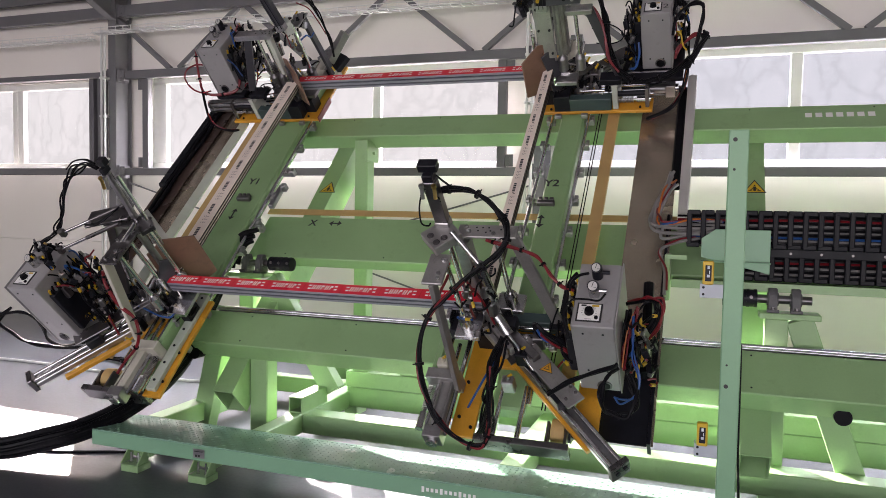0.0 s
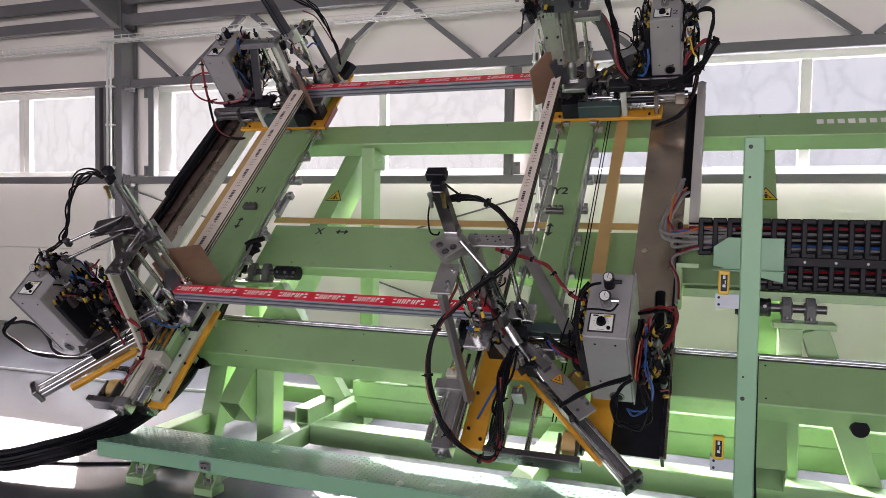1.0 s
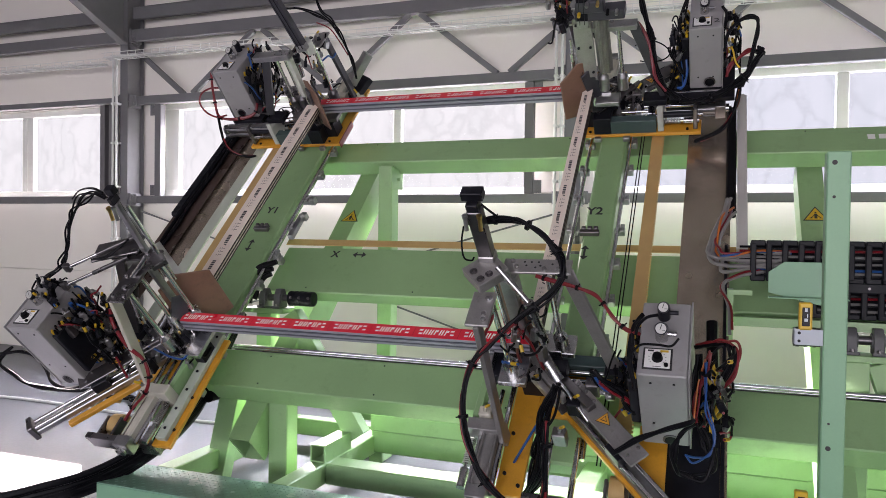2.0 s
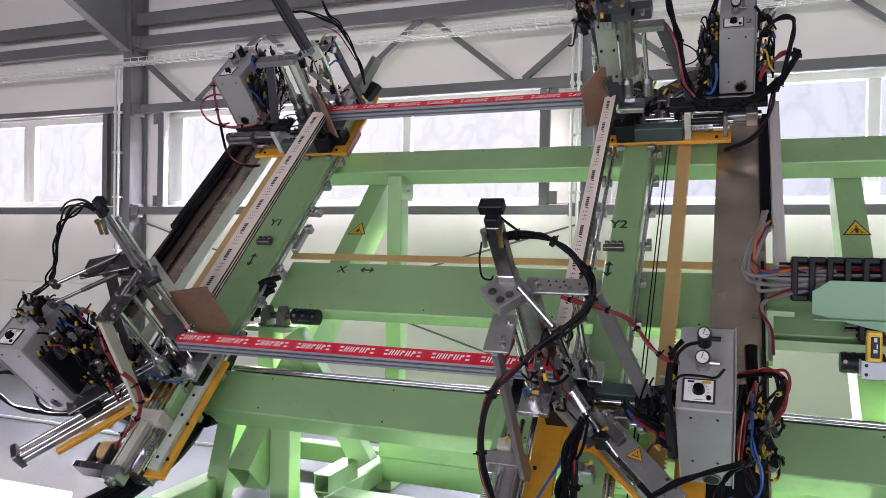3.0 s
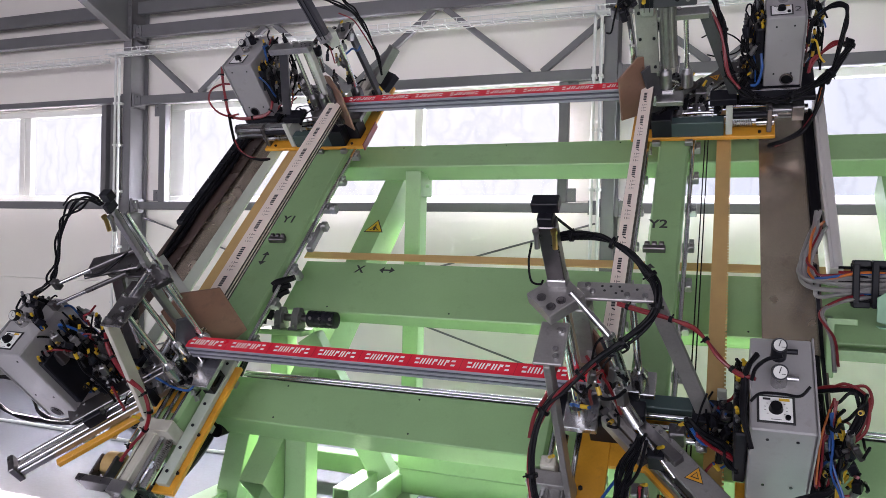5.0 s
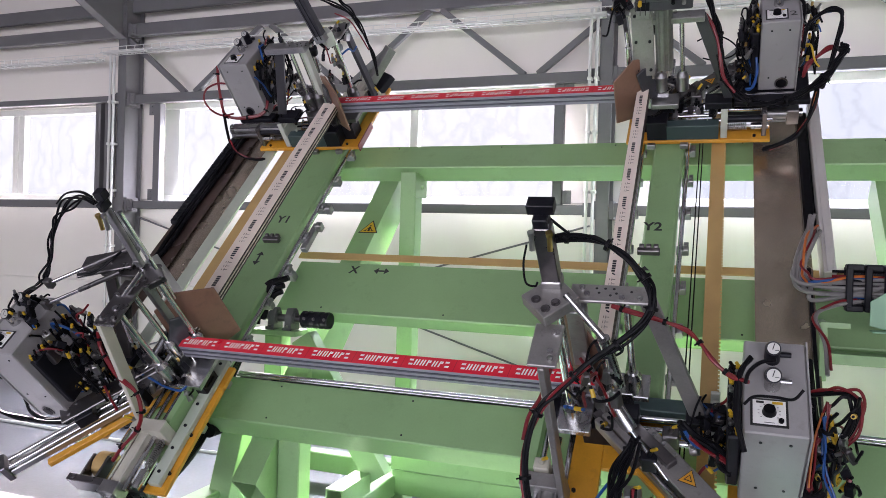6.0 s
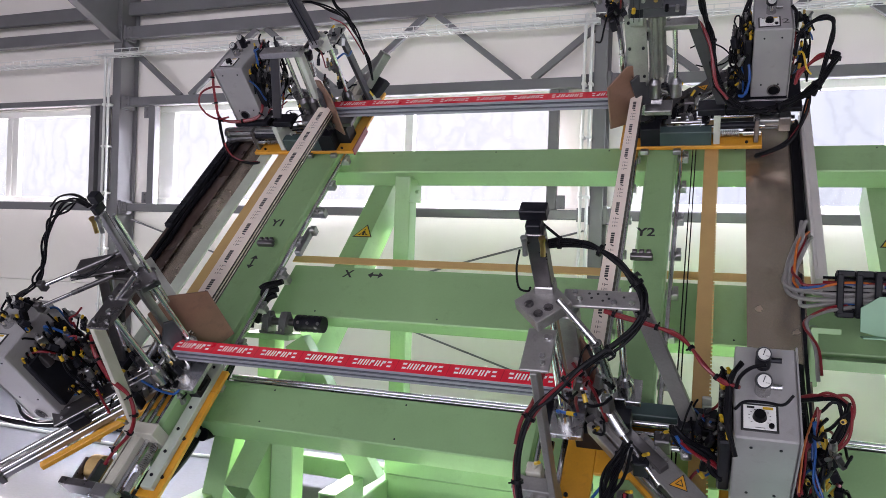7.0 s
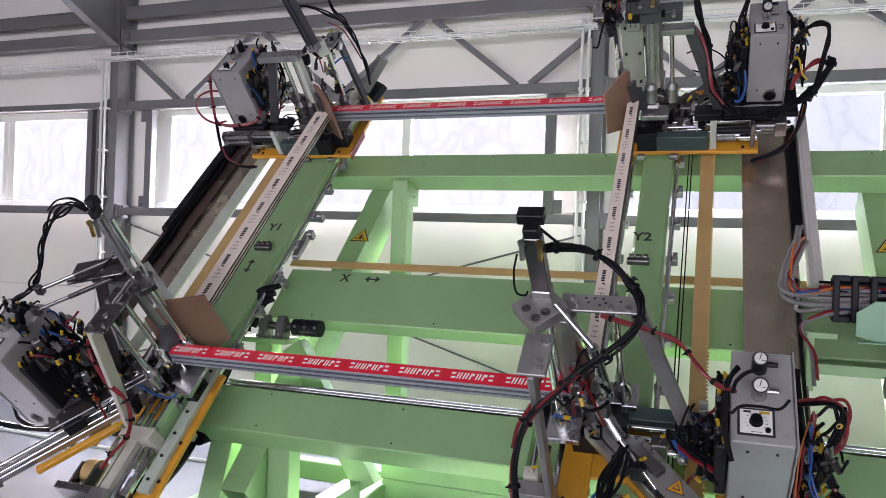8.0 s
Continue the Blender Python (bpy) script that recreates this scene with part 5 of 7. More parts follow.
def control_box(g, put, cx, a0, a1, b0, b1, c0, c1, L, sa, sb, face, gauges=True, number=""):
    """Grey sheet-steel box with a dial panel on its upper face."""
    bm = nb()
    x = (L(a0, 0, 0).x + L(a1, 0, 0).x) / 2
    mid = L((a0 + a1) / 2, (b0 + b1) / 2, (c0 + c1) / 2)
    box(bm, mid, (abs(a1 - a0), abs(b1 - b0), c1 - c0), TILTED, 0.005)
    ob = put("control_box", bm, GREYBOX, "grey powder-coated control box")
    # lid on the outer side, slightly proud
    bm = nb()
    o = L(a1, (b0 + b1) / 2, (c0 + c1) / 2)
    box(bm, o + X_AX * sa * 0.004, (0.006, abs(b1 - b0) + 0.012, c1 - c0 + 0.012), TILTED, 0.002)
    put("box_lid", bm, GREYBOX, parent=ob)
    # dial panel
    dc = L((a0 + a1) / 2 - 0.02 * sa, b1 - 0.075 if face == "out" else b0 + 0.075, c1)
    up = S_AX
    bm = nb()
    box(bm, dc + N_AX * 0.002, (0.108, 0.100, 0.004), TILTED, 0.001)
    put("dial_border", bm, BLACK_PRINT, parent=ob)
    bm = nb()
    box(bm, dc + N_AX * 0.004, (0.094, 0.086, 0.004), TILTED, 0.001)
    put("dial_panel", bm, WHITE_PRINT, "white dial panel", parent=ob)
    bm = nb()
    rod(bm, dc + N_AX * 0.006, dc + N_AX * 0.026, 0.021, 0.017, seg=24)
    put("dial_knob", bm, RUBBER, "black rotary knob", parent=ob)
    bm = nb()
    rod(bm, dc + N_AX * 0.006 + X_AX * 0.033 - S_AX * 0.030, dc + N_AX * 0.014 + X_AX * 0.033 - S_AX * 0.030, 0.008, seg=14)
    put("small_knob", bm, RUBBER, parent=ob)
    bm = nb()
    ticks = []
    for k in range(11):
        q = math.radians(-40 + 26 * k)
        ticks.append((0.031 * math.cos(q), 0.029 * math.sin(q), 0.005, 0.002, 0))
    ticks += [(-0.026, 0.034, 0.022, 0.008, 0), (0.0, -0.038, 0.03, 0.002, 0)]
    marks(bm, dc + N_AX * 0.006, X_AX, S_AX, ticks, 0.0008)
    put("dial_marks", bm, BLACK_PRINT, parent=ob)
    bm = nb()
    marks(bm, dc + N_AX * 0.006, X_AX, S_AX, [(0.024, 0.034, 0.03, 0.010, 0)], 0.0008)
    put("dial_display", bm, YELLOW_TAG, "small yellow display", parent=ob)
    if number:
        text_mesh(number, 0.065, BLACK_PRINT, ob, dc + X_AX * 0.078 + N_AX * 0.0005, X_AX, S_AX, "numeral", sx=1.2)
    # round cable gland low on the plain face
    gl = L(a0 + (a1 - a0) * 0.62, b1 if face == "out" else b0, c0 + 0.045)
    bm = nb()
    rod(bm, gl, gl - S_AX * 0.006, 0.034, seg=24)
    gland = put("cable_gland", bm, STEEL, "round metal cable gland", parent=ob)
    bm = nb()
    rod(bm, gl - S_AX * 0.006, gl - S_AX * 0.008, 0.026, seg=24)
    put("gland_hole", bm, RUBBER, parent=ob)
    # screws on the plain face
    bf = b1 if face == "out" else b0
    for a in (a0 + 0.05 * (1 if a1 > a0 else -1), a1 - 0.05 * (1 if a1 > a0 else -1)):
        for c in (c1 - 0.05, c1 - 0.33):
            bm = nb()
            n = -S_AX
            rod(bm, L(a, bf, c) , L(a, bf, c) + n * 0.003, 0.005, seg=8)
            put("screw", bm, DARK, parent=ob)
    if gauges:
        for k, (da, db, r) in enumerate(((0.01, 0.10, 0.026), (0.012, 0.205, 0.024))):
            c = dc + X_AX * da + S_AX * db
            bm = nb()
            rod(bm, c, c + N_AX * 0.06, 0.024, seg=18)
            rod(bm, c + N_AX * 0.03 - X_AX * 0.02, c + N_AX * 0.03 + X_AX * 0.055, 0.009, seg=10)
            reg = put("pressure_regulator", bm, ALU if k == 0 else DARK, parent=ob)
            tilt = (N_AX * 0.8 - S_AX * 0.6).normalized()
            bm = nb()
            rod(bm, c + N_AX * 0.06, c + N_AX * 0.06 + tilt * 0.022, r, r * 0.93, seg=26)
            put("gauge_case", bm, DARK, "round black gauge case", parent=ob)
            bm = nb()
            rod(bm, c + N_AX * 0.06 + tilt * 0.0215, c + N_AX * 0.06 + tilt * 0.024, r * 0.76, seg=26)
            put("gauge_face", bm, GAUGE_FACE, "white gauge face", parent=ob)
            bm = nb()
            v = tilt.cross(X_AX).normalized()
            marks(bm, c + N_AX * 0.06 + tilt * 0.024, X_AX, -v if v.z < 0 else v, [(0, 0.006, 0.003, 0.02, 0.003), (0.01, -0.006, 0.012, 0.002, 0)], 0.0008)
            put("gauge_needle", bm, BLACK_PRINT, parent=ob)
    # bank of black valves with silver and yellow fittings on the inner side
    deep = abs(b1 - b0)
    bank_at = L(a0, (b0 + b1) / 2, (c0 + c1) / 2) - X_AX * sa * 0.024
    bm = nb()
    box(bm, bank_at, (0.040, deep * 0.82, (c1 - c0) * 0.62), TILTED, 0.006)
    bank = put("valve_bank", bm, DARK, "black valve bank", parent=ob)
    for k in range(9):
        for j in (0, 1):
            c = bank_at + S_AX * deep * 0.09 * (k - 4) + N_AX * (c1 - c0) * 0.31 - X_AX * sa * (0.010 - 0.020 * j)
            bm = nb()
            rod(bm, c, c + N_AX * 0.016, 0.008, seg=8)
            rod(bm, c + N_AX * 0.016, c + N_AX * 0.030 - X_AX * sa * 0.006, 0.006, seg=8)
            put("push_fitting", bm, (RUBBER, ALU_DULL, YELLOW_TAG, RUBBER)[(k + 2 * j) % 4], parent=bank)
    # block of plugs on the inner side
    for k in range(4):
        bm = nb()
        c = L(a0, (b0 + b1) / 2, (c0 + c1) / 2) - X_AX * sa * 0.02 + S_AX * 0.06 * (k - 1.5)
        box(bm, c, (0.04, 0.045, 0.16), TILTED, 0.006)
        rod(bm, c + N_AX * 0.08, c + N_AX * 0.11, 0.012, seg=10)
        put("valve_block", bm, DARK, parent=ob)
    return ob


g_br, L_br, put_br, _ = head(-1.03, 3.26, 1, -1, "steel corner welding head with dial box, gauges and hoses", {"cyl_b": -0.22, "cover_mat": PLATE_STEEL, "bar_e": -0.034, "arm_mat": PLATE_STEEL, "strut_mat": PLATE_STEEL, "shafts": ((0.10, -0.025, 0.02), (-0.135, -0.02, 0.0), (-0.12, 0.10, -0.03)), "jaw_mat": PLATE_STEEL, "cyl_mat": PLATE_STEEL, "corner_mat": PLATE_STEEL})
bm = nb()
box(bm, P(-0.525, 2.93, -2.12), (0.12, 0.30, 0.02), TILTED, 0.003)
put_br("box_foot", bm, YELLOW, "orange-yellow foot plate under the box")
control_box(g_br, put_br, -1.03, 0.475, 0.66, -0.03, 0.325, -0.225, 0.265, L_br, 1, -1, "out", True)
g_tr, L_tr, put_tr, _ = head(-1.03, 5.27, 1, 1, "steel corner welding head numbered two with grey box", {"tall": 1.3, "arm": 0.285, "arm_mat": ALU_DULL, "strut_mat": GUN, "tall_mat": DARK, "lean": 0.04, "clamp_mat": ALU_DULL, "shafts": ((0.17, 0.03, 0.04), (0.06, 0.0, 0.06), (-0.03, -0.02, 0.02)), "arm_a0": 0.0, "arm_db": 0.075, "arm_thick": 0.03, "clamp_at": (0.10, 0.05), "clamp_w": 0.022, "tall_a": -0.01, "plate": 0.86, "corner": (0.07, 0.07, 0.05), "corner_mat": GUN, "bush_mat": ALU_DULL})
control_box(g_tr, put_tr, -1.03, 0.56, 0.745, 0.10, 0.46, -0.14, 0.27, L_tr, 1, 1, "in", True, "2")
g_bl, L_bl, put_bl, _ = head(-3.055, 3.26, -1, -1, "steel corner welding head with pale strut and chrome rails", {"valves": 3, "cyl_b": 0.03, "tall_mat": ALU_DULL, "fat": 0.5, "cap": 0.5, "pale_strut": True, "tall_low": 0.22, "tall": 0.84, "rail_cover": True, "tall_a": -0.045, "lean": -0.03, "arm_b": (-0.065, 0.05, -0.03, 0.225), "arm_b_screws": ((0.03, 0.19), (-0.04, 0.19), (-0.04, 0.0), (0.03, 0.06)), "shafts": ((0.0, 0.02, 0.02), (-0.011, 0.135, 0.0), (-0.10, -0.05, 0.0)), "corner": (0.08, 0.08, 0.03), "clamp_w": 0.026, "clamp_at": (0.05, 0.03), "diag_e": 0.09})
control_box(g_bl, put_bl, -3.055, 0.52, 0.735, 0.0, 0.34, -0.24, 0.27, L_bl, -1, -1, "out", True)
for k, (p, q) in enumerate((((0.08, -0.15, 0.46), (0.42, 0.04, 0.42)), ((0.06, -0.04, 0.43), (0.43, 0.11, 0.355)))):
    bm = nb()
    rod(bm, L_bl(*p), L_bl(*q), 0.009, seg=14)
    put_bl("long_piston", bm, CHROME, "long polished piston rod")
    bm = nb()
    p2 = [u + (v - u) * 0.55 for u, v in zip(p, q)]
    rod(bm, L_bl(*p), L_bl(*p2), 0.0115, seg=16)
    put_bl("long_cylinder", bm, STEEL, "long round pneumatic cylinder")
    bm = nb()
    box(bm, L_bl(*q), (0.035, 0.03, 0.05), TILTED, 0.004)
    put_bl("rod_end", bm, STEEL)
bm = nb()
bar(bm, L_bl(0.14, -0.27, 0.28), L_bl(-0.07, -0.11, 0.20), 0.075, 0.006, N_AX)
put_bl("folded_plate", bm, PALE_METAL, "pale folded sheet bracket")
bm = nb()
bar(bm, L_bl(0.03, -0.13, 0.435), L_bl(0.30, -0.06, 0.425), 0.13, 0.014, N_AX)
plate = put_bl("guide_plate", bm, STEEL)
for p in ((0.07, -0.15, 0.44), (0.14, -0.09, 0.436), (0.26, -0.06, 0.432)):
    bm = nb()
    rod(bm, L_bl(*p), L_bl(p[0], p[1], p[2] + 0.012), 0.009, seg=8)
    put_bl("screw", bm, ALU, parent=plate)
g_tl, L_tl, put_tl, _ = head(-3.055, 5.27, -1, 1, "steel corner welding head with grey box and red hoses", {"tall": 1.25, "arm": 0.285, "lean": 0.13, "fat": 1.0, "arm_mat": ALU_DULL, "strut_mat": GUN, "tall_mat": GUN, "shafts": ((0.14, 0.0, 0.03), (0.085, 0.02, 0.02), (-0.12, 0.10, 0.0), (-0.15, 0.07, 0.02)), "arm_a0": 0.0, "arm_db": 0.06, "arm_thick": 0.04, "strut_a": 0.20, "clamp_at": (0.115, 0.06), "clamp_mat": PALE_METAL, "plate": 0.88, "clamp_w": 0.032, "corner": (0.10, 0.06, 0.09), "corner_mat": PALE_METAL, "bush_mat": STEEL})
control_box(g_tl, put_tl, -3.055, 0.53, 0.745, 0.03, 0.40, -0.14, 0.27, L_tl, -1, 1, "in", True)


bm = nb()
box(bm, L_tl(-0.146, 0.03, -0.333), (0.008, 0.26, 0.05), TILTED, 0.002)
put_tl("edge_strip", bm, RED_HOSE, "dark red lacquered edge strip")

for k, (b, c, a0, a1) in enumerate(((0.02, -0.20, 0.40, 0.80), (0.06, -0.27, 0.52, 0.84))):
    bm = nb()
    rod(bm, L_tl(a0, b - 0.05, c), L_tl(a1, b - 0.05, c), 0.030, seg=20)
    rod(bm, L_tl(a1, b - 0.05, c), L_tl(a1 + 0.03, b - 0.05, c), 0.036, seg=20)
    cyl = put_tl("side_cylinder", bm, ALU_DULL, "ribbed aluminium cylinder under the box")
    for q in (-0.024, 0.024):
        bm = nb()
        rod(bm, L_tl(a0 - 0.01, b - 0.05 + q, c + 0.024), L_tl(a1 + 0.02, b - 0.05 + q, c + 0.024), 0.005, seg=8)
        put_tl("tie_rod", bm, CHROME, parent=cyl)
# guide plate, grooved cylinder and valve mass of the upper head with the numeral
bm = nb()
box(bm, L_tr(-0.02, -0.055, 0.29), (0.11, 0.014, 0.40), TILTED, 0.003)
guide = put_tr("guide_plate", bm, PLATE_STEEL, "brushed guide plate")
for a, c in ((-0.055, 0.13), (0.015, 0.13), (-0.055, 0.30), (0.015, 0.30), (-0.055, 0.45), (0.015, 0.45)):
    bm = nb()
    rod(bm, L_tr(a, -0.062, c), L_tr(a, -0.071, c), 0.008, seg=8)
    put_tr("screw", bm, DARK, parent=guide)
bm = nb()
rod(bm, L_tr(0.085, -0.035, 0.12), L_tr(0.085, -0.035, 0.47), 0.036, seg=24)
grooved = put_tr("grooved_cylinder", bm, ALU_DULL, "grooved aluminium cylinder")
for k in range(8):
    q = 2 * math.pi * k / 8
    u, v = 0.036 * math.cos(q), 0.036 * math.sin(q)
    bm = nb()
    rod(bm, L_tr(0.085 + u, -0.035 + v, 0.118), L_tr(0.085 + u, -0.035 + v, 0.472), 0.009, seg=8)
    put_tr("rib", bm, ALU_DULL, parent=grooved)
bm = nb()
box(bm, L_tr(0.09, -0.04, 0.51), (0.28, 0.10, 0.06), TILTED, 0.006)
box(bm, L_tr(0.04, -0.06, 0.57), (0.16, 0.08, 0.07), TILTED, 0.006)
mass = put_tr("valve_mass", bm, GUN, "dark valve block on top")
for a, c, m in ((-0.02, 0.545, YELLOW_TAG), (0.03, 0.60, ALU_DULL), (0.09, 0.60, BRASS), (0.14, 0.545, RUBBER), (0.19, 0.54, ALU_DULL)):
    bm = nb()
    rod(bm, L_tr(a, -0.09, c), L_tr(a, -0.125, c - 0.01), 0.010, seg=10)
    put_tr("fitting", bm, m, parent=mass)
bm = nb()
rod(bm, L_tr(-0.10, -0.06, 0.16), L_tr(-0.10, -0.06, 0.27), 0.014, seg=14)
rod(bm, L_tr(-0.10, -0.06, 0.27), L_tr(-0.10, -0.06, 0.36), 0.006, seg=10)
put_tr("damper", bm, ALU, "small bare-metal damper")

# brackets that carry the boxes of the upper heads
# the right-hand shelf is oversized to give the cover below something dark to reflect
for put_it, L_it, wide, deep in ((put_tr, L_tr, 0.38, 0.44), (put_tl, L_tl, 0.26, 0.16)):
    bm = nb()
    box(bm, L_it(0.63, deep / 2, -0.16), (wide, deep, 0.03), TILTED, 0.004)
    box(bm, L_it(0.56, 0.14, -0.25), (0.30, 0.02, 0.15), TILTED, 0.004)
    put_it("box_bracket", bm, DARK)
    bm = nb()
    rod(bm, L_it(0.40, 0.08, -0.155), L_it(0.76, 0.08, -0.155), 0.014, seg=14)
    put_it("cross_shaft", bm, CHROME)


def clutter(g, L, sa, seed, centre, size, n_valves, n_hoses):
    """Small valves, elbows and short hoses that crowd a head."""
    rng = random.Random(seed)

    def spot():
        return [centre[i] + rng.uniform(-0.5, 0.5) * size[i] for i in range(3)]

    for k in range(n_valves):
        a, b, c = spot()
        p = L(a, b, c)
        ax = TILTED @ Euler((rng.uniform(-0.5, 0.5), rng.uniform(-0.5, 0.5), rng.uniform(-0.6, 0.6))).to_matrix()
        w, d, h = rng.uniform(0.018, 0.034), rng.uniform(0.02, 0.04), rng.uniform(0.035, 0.075)
        bm = nb()
        box(bm, p, (w, d, h), ax, 0.004)
        rod(bm, p + ax.col[2] * h * 0.5, p + ax.col[2] * (h * 0.5 + 0.014), w * 0.35, seg=10)
        v = part("valve", bm, rng.choice((DARK, DARK, RUBBER, STEEL, ALU_DULL)), g)
        bm = nb()
        q = p + ax.col[2] * (h * 0.5 + 0.014)
        rod(bm, q, q + ax.col[2] * 0.02 + ax.col[0] * 0.008, 0.0065, seg=8)
        part("fitting", bm, rng.choice((YELLOW_TAG, BRASS, STEEL, RUBBER, RUBBER, ALU_DULL)), v)
    for k in range(n_hoses):
        a, b, c = spot()
        p = Vector((a, b, c))
        pts = [L(*p)]
        way = Vector((rng.uniform(-1, 1), rng.uniform(-1, 1), rng.uniform(-1, 1))).normalized()
        for j in range(4):
            way = (way + 0.7 * Vector((rng.uniform(-1, 1), rng.uniform(-1, 1), rng.uniform(-1, 1)))).normalized()
            p = p + Vector((way.x * size[0], way.y * size[1], way.z * size[2])) * 0.28
            p = Vector([max(centre[i] - 0.6 * size[i], min(centre[i] + 0.6 * size[i], p[i])) for i in range(3)])
            pts.append(L(*p))
        bm = nb()
        hose(bm, pts, rng.uniform(0.004, 0.0065), 7, 5)
        part("hose", bm, rng.choice((RUBBER, RUBBER, RUBBER, RUBBER, BLUE_HOSE, RED_HOSE)), g)
        if k % 3 == 0:
            d = (pts[1] - pts[0]).normalized()
            bm = nb()
            rod(bm, pts[0] + d * 0.01, pts[0] + d * 0.04, 0.0085, seg=8)
            part("hose_tag", bm, YELLOW_TAG, g, "yellow hose tag")


clutter(g_br, L_br, 1, 101, (0.38, 0.10, -0.14), (0.16, 0.20, 0.20), 16, 16)
clutter(g_br, L_br, 1, 102, (0.76, 0.22, -0.02), (0.10, 0.20, 0.32), 14, 20)
clutter(g_br, L_br, 1, 103, (-0.02, 0.12, 0.10), (0.18, 0.14, 0.36), 8, 8)
clutter(g_tr, L_tr, 1, 104, (0.50, 0.20, 0.06), (0.09, 0.22, 0.36), 30, 16)
clutter(g_tr, L_tr, 1, 105, (0.80, 0.26, 0.06), (0.08, 0.16, 0.30), 16, 14)
clutter(g_tr, L_tr, 1, 106, (0.17, 0.08, -0.20), (0.42, 0.12, 0.12), 24, 6)
clutter(g_tr, L_tr, 1, 112, (-0.14, -0.06, 0.62), (0.12, 0.16, 0.36), 22, 10)
clutter(g_tl, L_tl, -1, 107, (0.44, 0.20, 0.10), (0.10, 0.30, 0.40), 34, 20)
clutter(g_tl, L_tl, -1, 108, (0.15, 0.08, -0.18), (0.45, 0.14, 0.14), 24, 6)
clutter(g_tl, L_tl, -1, 113, (-0.10, 0.10, 0.25), (0.16, 0.20, 0.36), 14, 8)
clutter(g_bl, L_bl, -1, 109, (0.40, 0.12, 0.02), (0.16, 0.24, 0.42), 34, 22)
clutter(g_bl, L_bl, -1, 110, (0.58, 0.10, 0.31), (0.16, 0.16, 0.06), 8, 6)
clutter(g_bl, L_bl, -1, 111, (0.10, 0.06, -0.16), (0.35, 0.2, 0.18), 20, 6)


def loom(name, g, pts, r, mat, label="", n=1, spread=0.0, seed=1):
    """One hose or a loose bundle of n hoses through the same points."""
    rng = random.Random(seed)
    for k in range(n):
        off = [Vector((rng.uniform(-1, 1), rng.uniform(-1, 1), rng.uniform(-1, 1))) * spread for _ in pts]
        bm = nb()
        hose(bm, [Vector(p) + (o if 0 < i < len(pts) - 1 else o * 0.5) for i, (p, o) in enumerate(zip(pts, off))], r, 8, 6)
        part(name, bm, mat, g, label)


def ties(g, pts, r, every=3):
    line = glide(pts, 4)
    for i in range(2, len(line) - 2, every):
        bm = nb()
        d = (line[i + 1] - line[i - 1]).normalized()
        rod(bm, line[i] - d * 0.006, line[i] + d * 0.006, r, seg=12)
        bm2 = d.orthogonal().normalized()
        rod(bm, line[i] + bm2 * r, line[i] + bm2 * (r + 0.012), 0.003, seg=5)
        part("cable_tie", bm, RUBBER, g)


# hoses of the lower head near the gauges
big_loop = [(-1.243, 3.180, 1.584), (-1.203, 3.171, 1.576), (-1.118, 3.161, 1.584), (-1.027, 3.152, 1.580), (-0.934, 3.142, 1.536), (-0.858, 3.133, 1.463), (-0.833, 3.123, 1.402), (-0.849, 3.114, 1.328), (-0.934, 3.104, 1.247), (-1.021, 3.095, 1.179), (-1.109, 3.085, 1.094), (-1.179, 3.076, 1.010), (-1.214, 3.066, 0.887), (-1.191, 3.057, 0.712), (-1.112, 3.047, 0.557), (-1.001, 3.038, 0.484), (-0.920, 3.028, 0.467), (-0.875, 3.019, 0.530), (-0.865, 3.009, 0.657), (-0.861, 3.000, 0.829)]
loom("black_hose", g_br, big_loop, 0.0055, RUBBER, "black pneumatic hose", 7, 0.012, 3)
ties(g_br, big_loop, 0.021, 6)
loom("red_hose", g_br, big_loop[9:], 0.0055, RED_HOSE, "dark red hose", 2, 0.012, 4)
loom("black_hose", g_br, [(-1.250, 3.150, 1.557), (-1.262, 3.163, 1.493), (-1.255, 3.175, 1.428), (-1.226, 3.188, 1.416), (-1.220, 3.200, 1.429)], 0.004, RUBBER, "thin black hose")
loom("black_hose", g_br, [(-1.170, 3.100, 1.650), (-1.122, 3.133, 1.609), (-1.085, 3.167, 1.582), (-1.037, 3.200, 1.579)], 0.005, RUBBER, "thin black hose")
red_a = [(-0.982, 3.300, 1.355), (-0.908, 3.279, 1.337), (-0.823, 3.257, 1.320), (-0.739, 3.236, 1.297), (-0.690, 3.214, 1.260), (-0.652, 3.193, 1.213), (-0.597, 3.171, 1.171), (-0.542, 3.150, 1.159)]
loom("red_hose", g_br, red_a, 0.006, RED_HOSE, "dark red hose", 2, 0.005, 5)
ties(g_br, red_a, 0.011, 7)
loom("red_hose", g_br, [(-1.161, 3.300, 1.242), (-1.157, 3.270, 1.178), (-1.179, 3.240, 1.113), (-1.200, 3.210, 1.036), (-1.232, 3.180, 0.972), (-1.242, 3.150, 0.897)], 0.007, RED_HOSE, "dark red hose")
loom("blue_hose", g_br, [(-0.930, 3.350, 0.794), (-0.998, 3.400, 0.697), (-1.068, 3.450, 0.581), (-1.141, 3.500, 0.461), (-1.199, 3.550, 0.398)], 0.006, BLUE_HOSE, "blue hose")
loom("black_hose", g_br, [(-0.538, 3.200, 1.226), (-0.562, 3.175, 1.190), (-0.573, 3.150, 1.131), (-0.573, 3.125, 1.049), (-0.554, 3.100, 0.958)], 0.007, RUBBER, "black hose", 3, 0.008, 7)
loom("black_hose", g_br, [(-0.559, 3.080, 1.103), (-0.531, 3.080, 1.129), (-0.473, 3.080, 1.132), (-0.427, 3.080, 1.130), (-0.400, 3.080, 1.160)], 0.0045, RUBBER, "black hose")
